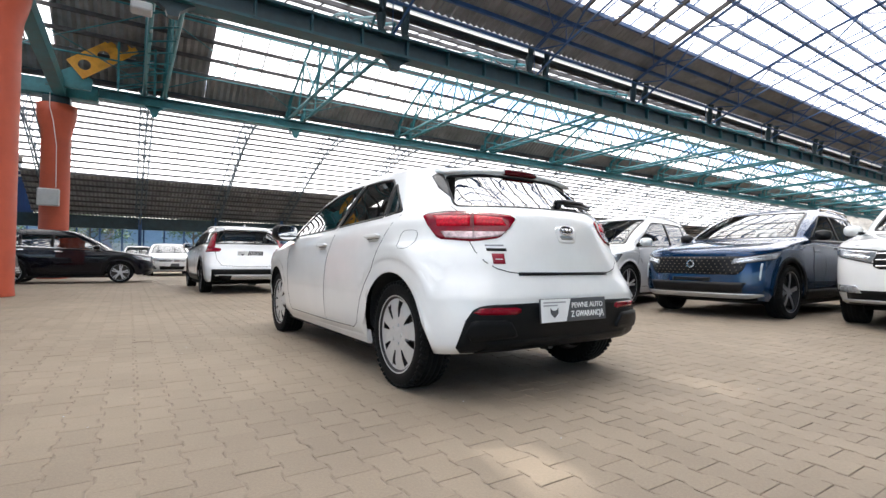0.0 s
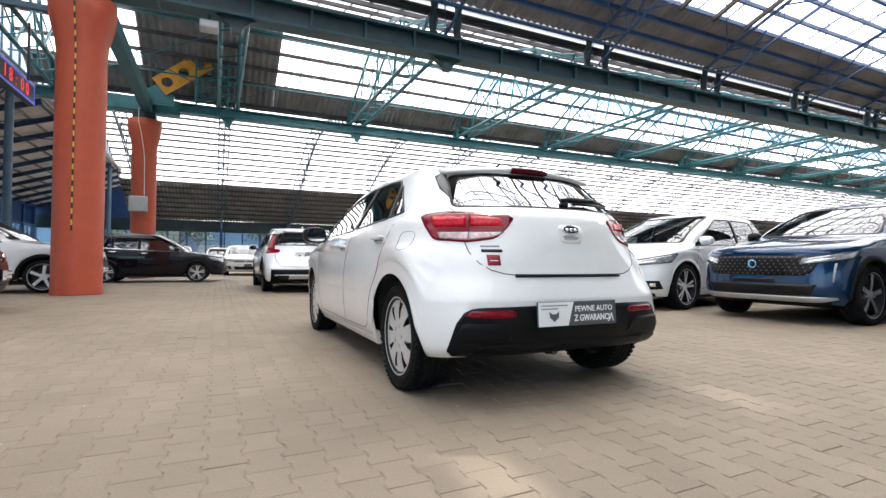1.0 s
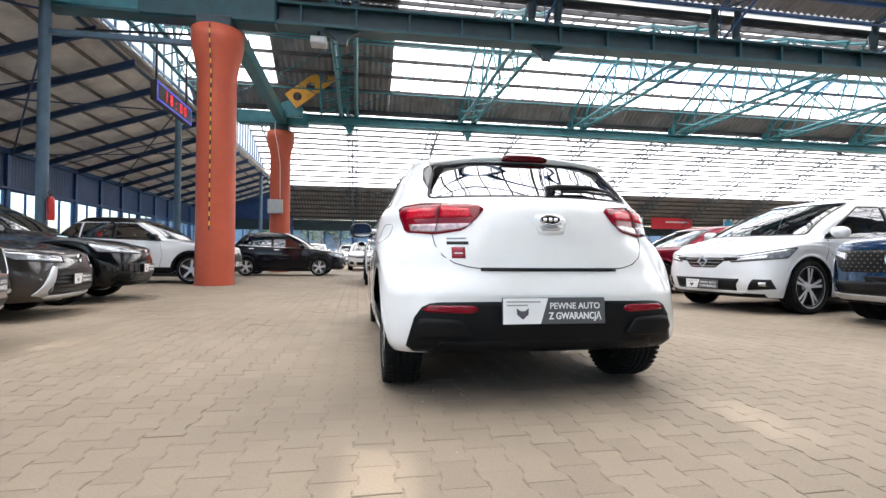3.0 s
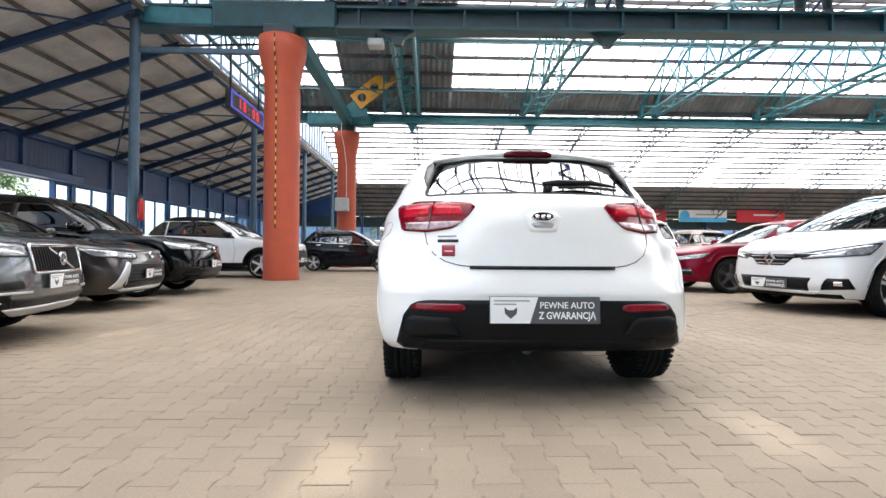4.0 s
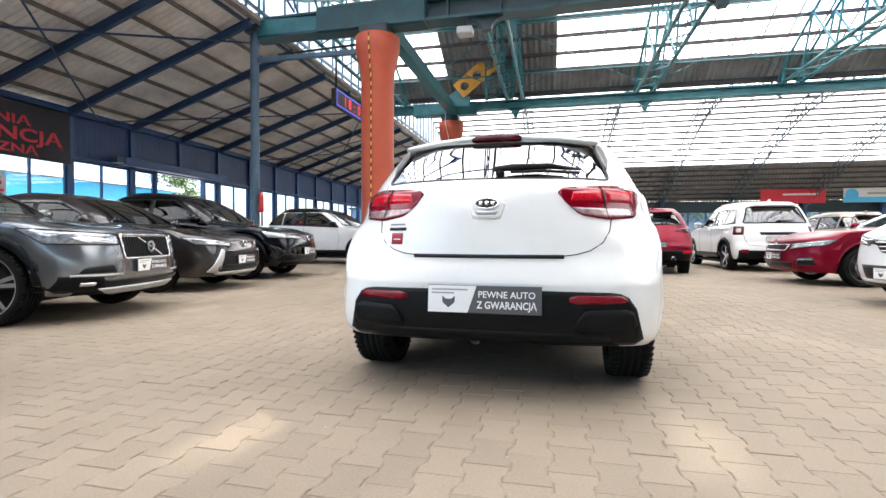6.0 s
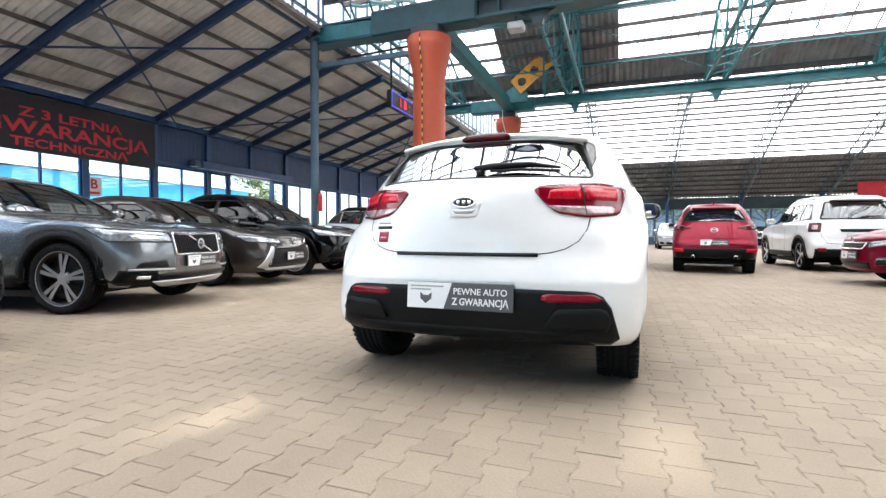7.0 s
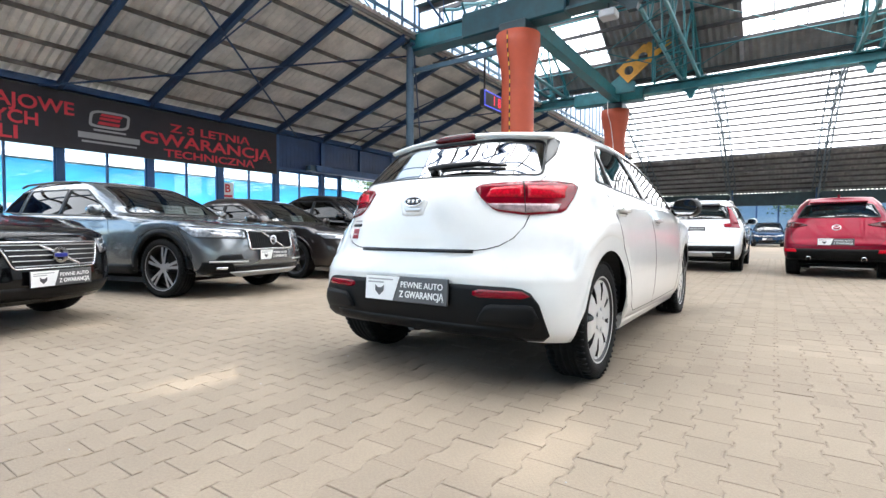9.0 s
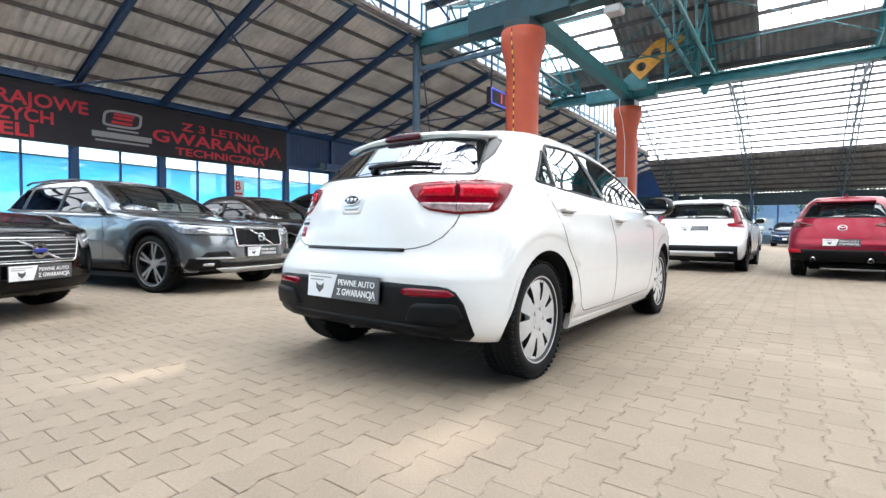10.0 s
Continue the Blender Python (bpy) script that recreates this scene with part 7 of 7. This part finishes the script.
car("sedan_car", "cherry red sedan with slim headlamps", P_RED, facing(7.753, 6.9, 91, 0.967), OPT, (2.05, 1.4, 0.98, 0.2, -0.02, -0.28, 0.96, 1.02, 1.31), ("spoke", 5, M_ALLOY_DARK),
    dict(grille=((0.34, 0.58, 0.42, 0.68), "h", 3, M_CHROME), bar=M_TRIM, badge=0.735, br=0.045, lamp=[(0.44, 3.70, 0.60), (0.44, 3.70, 0.70), (0.88, 3.18, 0.78), (0.84, 3.32, 0.68)],
         extra=[([(-0.48, 0.28), (0.48, 0.28), (0.50, 0.38), (-0.50, 0.38)], M_TRIM, 0.006, "lower_intake"), ([(0.58, 0.33), (0.82, 0.35), (0.80, 0.48), (0.64, 0.46)], M_TRIM, 0.008, "fog_recess"), ([(0.62, 0.42), (0.80, 0.43), (0.80, 0.45), (0.63, 0.445)], M_HEAD, 0.014, "fog_lamp")], plate=0.475))

# cars standing lengthwise ahead
V60 = car_sizes(1.00, 2.87, 0.90, 0.925, 1.52, 0.355, 0.86, 2.32, 1.02, 1.45, -0.62, 1.08, -0.28, 1.42, zb=0.27)
car("estate_car", "white estate car with tall red tail lamps", P_PEARL, facing(0.107, 9.35, 0, 0.974), V60, (2.02, 1.36, 0.98, 0.1, -0.32, -0.52, 1.02, 1.1, 1.39), ("twin", 5, M_ALLOY_DARK), None,
    dict(lamps=[("tail_lamp", [(0.60, -0.72, 0.92), (0.60, -0.72, 0.985), (0.84, -0.52, 1.02), (0.86, -0.5, 0.90)], M_RED_LENS, 0.008), ("tail_lamp_upper", [(0.72, -0.66, 0.98), (0.72, -0.45, 1.36), (0.79, -0.40, 1.36), (0.86, -0.52, 0.98)], M_RED_LENS, 0.010)],
         extra=[([(-0.86, 0.27), (0.86, 0.27), (0.85, 0.54), (-0.85, 0.54)], M_CLAD, 0.008, "lower_bumper"), ([(-0.50, 0.33), (0.50, 0.33), (0.56, 0.41), (-0.56, 0.41)], M_SATIN, 0.022, "skid_plate"), ([(-0.72, 0.40), (0.72, 0.40), (0.72, 0.425), (-0.72, 0.425)], M_SATIN, 0.020, "bumper_trim")], pair=[([(0.42, 0.33), (0.62, 0.34), (0.66, 0.42), (0.40, 0.41)], M_TRIM, 0.026, "exhaust")], plate=0.87), clad=True, rails=M_SATIN, glass=M_GLASS)
CX3 = car_sizes(0.84, 2.57, 0.88, 0.83, 1.545, 0.345, 0.86, 2.30, 1.03, 1.40, -0.55, 1.12, -0.22, 1.43, zb=0.33)
car("crossover_car", "cherry red compact crossover with twin exhausts", P_RED, facing(2.47, 8.9, -6.5, 0.93), CX3, (2.02, 1.36, 0.85, 0.15, -0.1, -0.25, 1.03, 1.14, 1.39), ("spoke", 5, M_ALLOY_DARK), None,
    dict(lamps=[("tail_lamp", [(0.46, -0.68, 0.985), (0.48, -0.66, 1.005), (0.66, -0.55, 1.05), (0.87, -0.33, 1.065), (0.85, -0.42, 0.955), (0.64, -0.58, 0.945)], M_DARK_LENS, 0.010)],
         extra=[([(-0.80, 0.33), (0.80, 0.33), (0.80, 0.55), (-0.80, 0.55)], M_CLAD, 0.008, "lower_bumper"), ([(0.07 * math.cos(q), 0.945 + 0.052 * math.sin(q)) for q in [2 * math.pi * i / 20 for i in range(20)]], M_SATIN, 0.008, "badge"), ([(0.055 * math.cos(q), 0.945 + 0.039 * math.sin(q)) for q in [2 * math.pi * i / 20 for i in range(20)]], P_RED, 0.011, "badge_field"), ([(-0.05, 0.955), (0.0, 0.935), (0.05, 0.955), (0.05, 0.965), (0.0, 0.948), (-0.05, 0.965)], M_SATIN, 0.014, "badge_wing")],
         pair=[([(0.58, 0.485), (0.77, 0.485), (0.77, 0.545), (0.60, 0.545)], M_RED_GLOW, 0.018, "reflector"), ([(0.40 + 0.040 * math.cos(q), 0.375 + 0.040 * math.sin(q)) for q in [2 * math.pi * i / 14 for i in range(14)]], M_CHROME, 0.03, "exhaust"), ([(0.40 + 0.033 * math.cos(q), 0.375 + 0.033 * math.sin(q)) for q in [2 * math.pi * i / 14 for i in range(14)]], M_GAP, 0.033, "exhaust_bore")], plate=0.68), clad=True)
DUST = car_sizes(0.82, 2.67, 0.84, 0.90, 1.66, 0.345, 0.93, 2.2, 1.08, 1.45, -0.66, 1.12, -0.45, 1.55, zb=0.29)
car("suv_car", "white boxy SUV with square tail lamps and roof rails", P_WHITE, facing(5.275, 10.35, 0.8, 0.99), DUST, (1.92, 1.4, 0.95, 0.2, -0.2, -0.4, 1.08, 1.14, 1.50), ("spoke", 5, M_ALLOY), None,
    dict(lamps=[("tail_lamp", [(0.68, -0.66, 0.86), (0.68, -0.66, 1.06), (0.86, -0.5, 1.06), (0.86, -0.5, 0.86)], M_DARK_LENS, 0.010), ("lamp_core", [(0.73, -0.63, 0.91), (0.73, -0.63, 1.01), (0.81, -0.56, 1.01), (0.81, -0.56, 0.91)], M_CLEAR_LENS, 0.014)],
         extra=[([(-0.80, 0.29), (0.80, 0.29), (0.80, 0.50), (-0.80, 0.50)], M_CLAD, 0.008, "lower_bumper"), ([(-0.36, 0.86), (0.36, 0.86), (0.38, 0.92), (-0.38, 0.92)], M_TRIM, 0.012, "handle_bar")], pair=[([(0.62, 0.44), (0.76, 0.44), (0.76, 0.52), (0.62, 0.52)], M_RED_LENS, 0.018, "reflector")], plate=0.76), clad=True, rails=M_SATIN)

# cars farther off
CIVIC = car_sizes(0.95, 2.70, 0.88, 0.90, 1.42, 0.325, 0.76, 2.2, 0.95, 1.3, -0.5, 1.05, 0.0, 1.35, True, 0.22, 1.0)
FACE = dict(grille=((0.5, 0.60, 0.52, 0.70), "h", 2, None), badge=0.66, br=0.05, lamp=[(0.48, 3.48, 0.62), (0.46, 3.48, 0.70), (0.85, 3.0, 0.78), (0.82, 3.1, 0.68)],
            extra=[([(-0.46, 0.28), (0.46, 0.28), (0.48, 0.42), (-0.48, 0.42)], M_TRIM, 0.006, "lower_intake"), ([(0.56, 0.30), (0.80, 0.32), (0.76, 0.46), (0.62, 0.44)], M_TRIM, 0.008, "fog_recess")], plate=0.47, letters=False)
WN = (1.95, 1.3, 0.95, 0.2, -0.02, -0.25, 0.96, 1.02, 1.28)
far = car("sedan_car", "white sedan with dark fog lamp recesses, parked far off", P_WHITE, pose(-0.55, 24.5, 0, 0, 0, 180), CIVIC, WN, ("spoke", 5, M_ALLOY), FACE, group="far cars")
FAR2 = car_sizes(0.85, 2.62, 0.85, 0.90, 1.55, 0.335, 0.84, 2.2, 1.02, 1.38, -0.5, 1.1, -0.1, 1.45, zb=0.24)
WF = (1.92, 1.3, 0.88, 0.15, -0.1, -0.3, 1.02, 1.1, 1.42)
car("crossover_car", "blue crossover facing the aisle, parked far off", P_BLUE, pose(1.15, 37.0, 0, 0, 0, 180), FAR2, WF, ("spoke", 5, M_ALLOY), FACE, group="far cars")
car("crossover_car", "silver crossover facing the aisle, parked far off", P_SILVER, pose(3.4, 31.0, 0, 0, 0, 180), FAR2, WF, ("spoke", 5, M_ALLOY), FACE, group="far cars")
tail_ = dict(lamps=[("tail_lamp", [(0.62, -0.66, 0.88), (0.62, -0.66, 1.04), (0.85, -0.5, 1.06), (0.84, -0.5, 0.88)], M_RED_LENS, 0.010)], extra=[([(-0.78, 0.25), (0.78, 0.25), (0.78, 0.45), (-0.78, 0.45)], M_CLAD, 0.008, "lower_bumper")], plate=0.75)
car("crossover_car", "beige metallic crossover parked beyond the red sedan", P_BEIGE, pose(9.2, 13.6, 0, 0, 0, 15), FAR2, WF, ("spoke", 5, M_ALLOY), None, tail_, group="far cars")
proto = car("crossover_car", "white crossover in the far row", P_WHITE, pose(-3.9, 33.5, 0, 0, 0, 180), FAR2, WF, ("spoke", 5, M_ALLOY), FACE, group="far cars", inside=False)
proto2 = car("sedan_car", "black sedan in the far row", P_BLACK, pose(-6.4, 30.5, 0, 0, 0, 180), CIVIC, WN, ("spoke", 5, M_ALLOY), FACE, group="far cars", inside=False)
for x, y, d, q in ((-1.6, 36.5, 180, proto), (6.2, 36.0, 180, proto), (9.0, 36.2, 180, proto2), (12.0, 36.0, 180, proto), (15.0, 36.0, 180, proto2), (18.5, 35.5, 180, proto), (-8.6, 36.0, 180, proto), (14.5, 16.5, 0, proto2), (18.0, 16.0, 0, proto), (13.5, 2.0, 90, proto), (13.8, -2.6, 90, proto2), (14.0, 6.4, 90, proto), (20.0, 25.5, 180, proto), (24.0, 25.5, 180, proto2)):
    copy_thing(q, pose(x, y, 0, 0, 0, d))

# price sheets behind the windscreens


def price_sheet(x, y, z, rz, w=0.30, h=0.21):
    e = thing("price_sheet", "white printed price sheet propped behind a windscreen", "sheet", "price sheets", at=pose(x, y, z, 62, 0, rz))
    Soup().box(-w / 2, w / 2, 0, h, -0.002, 0.0).ob("paper", M_WHITE_PRINT, e)
    for i in range(3):
        Soup().box(-w * 0.38, w * (0.36 - 0.12 * i), h * (0.75 - 0.22 * i), h * (0.83 - 0.22 * i), 0.0, 0.0015).ob("print_bar", M_GREY_PRINT, e)


for where, c, spots in (((-7.105, 0.437, -76.7, 0.93), V90, (-0.42, -0.05)), ((-7.78, 3.13, -81.7, 0.955), CAMRY, (-0.1,)), ((7.45, 3.96, 99.8), SCENIC, (0.30,)), ((8.185, 1.402, 91.5), P5008, (-0.30,))):
    m, deg = facing(*where), where[2]
    for x in spots:
        p = m @ Vector((x, c["yc"] - 0.27, c["zc"] - 0.03))
        price_sheet(p.x, p.y, p.z, deg + 180)

# ------------------------------------------------------------------ interlocking pavers
PL, PW, PA, PG = 0.203, 0.138, 0.0100, 0.0019  # length, row pitch, depth of the wave, half joint


def paver_outline(g, drop):
    """Bone-shaped block: two wide ends and a narrow waist, seen from above."""
    h, L = PW / 2, PL / 2
    up = [(-L, PA), (-L * 0.52, PA), (-L * 0.24, -PA), (L * 0.24, -PA), (L * 0.52, PA), (L, PA)]
    top = [(x * (1 - 0.55 * g / L), h + y - 1.35 * g) for x, y in up]
    bot = [(x * (1 - 0.55 * g / L), -(h + y - 1.35 * g)) for x, y in reversed(up)]
    return [(x, y, drop) for x, y in top + bot]


def paver_faces():
    t, b, c = paver_outline(PG + 0.004, 0.0), paver_outline(PG, -0.0022), paver_outline(PG, -0.03)
    n = len(t)
    f = [(0, 11, 10, 1), (1, 10, 9, 2), (2, 9, 8, 3), (3, 8, 7, 4), (4, 7, 6, 5)]
    f = [tuple(q) for q in f]
    for r in (0, n):
        f += [(r + i, r + (i + 1) % n, r + n + (i + 1) % n, r + n + i) for i in range(n)]
    return [(y, x, z) for x, y, z in t + b + c], f


pv, pf = paver_faces()
paver_mesh = bpy.data.meshes.new("paver")
paver_mesh.from_pydata(pv, [], pf)
bmf = bmesh.new()
bmf.from_mesh(paver_mesh)
bmesh.ops.recalc_face_normals(bmf, faces=bmf.faces)
bmf.to_mesh(paver_mesh)
bmf.free()
paver_mesh.materials.append(M_PAVER)
pv = np.array([v.co for v in paver_mesh.vertices])
pf = [tuple(p.vertices) for p in paver_mesh.polygons]
rng = np.random.default_rng(7)
floor_ob = bpy.data.objects["floor"]
rows_v, rows_f, base = [], [], 0
count = 0
j = 0
x = PX0 + PW / 2
while x < PX1:
    y = PY0 + PL / 2 + (PL / 2 if j % 2 else 0)
    while y < PY1:
        dz, tx, ty, rz = rng.normal(0, 0.0007), rng.normal(0, 0.0025), rng.normal(0, 0.0025), rng.normal(0, 0.006)
        ox, oy = rng.normal(0, 0.0008), rng.normal(0, 0.0008)
        if -2.1 < x < 2.0 and -1.66 < y < 0.22 and count < 300:
            o = new("paver", paver_mesh)
            o.parent = floor_ob
            o.matrix_basis = Matrix.LocRotScale((x + ox, y + oy, dz), Euler((ty, tx, rz)), None)
            count += 1
        else:
            c, s_ = math.cos(rz), math.sin(rz)
            q = np.empty_like(pv)
            q[:, 0] = pv[:, 0] * c - pv[:, 1] * s_ + x + ox
            q[:, 1] = pv[:, 0] * s_ + pv[:, 1] * c + y + oy
            q[:, 2] = pv[:, 2] + dz + pv[:, 1] * ty - pv[:, 0] * tx
            rows_v.append(q)
            rows_f += [tuple(i + base for i in p) for p in pf]
            base += len(pv)
        y += PL
    x += PW
    j += 1
rest = mesh_ob("pavers", np.concatenate(rows_v).tolist(), rows_f, M_PAVER, floor_ob)
tagged(rest, "sand-coloured bone-shaped concrete pavers with dark joints", kind="stuff")

# grit on the pavers
v, f = [], []
for i in range(70):
    x, y, r = rng.uniform(-4, 4), rng.uniform(-2.2, 5), rng.uniform(0.003, 0.006)
    k = len(v)
    v += [(x - r, y, 0.0), (x, y - r * 0.8, 0.0), (x + r * 0.9, y, 0.0), (x, y + r, 0.0), (x, y, r * 0.9)]
    f += [(k, k + 1, k + 4), (k + 1, k + 2, k + 4), (k + 2, k + 3, k + 4), (k + 3, k, k + 4)]
tagged(mesh_ob("grit", v, f, M_GREY), "pale grit scattered on the pavers", "grit", kind="stuff")
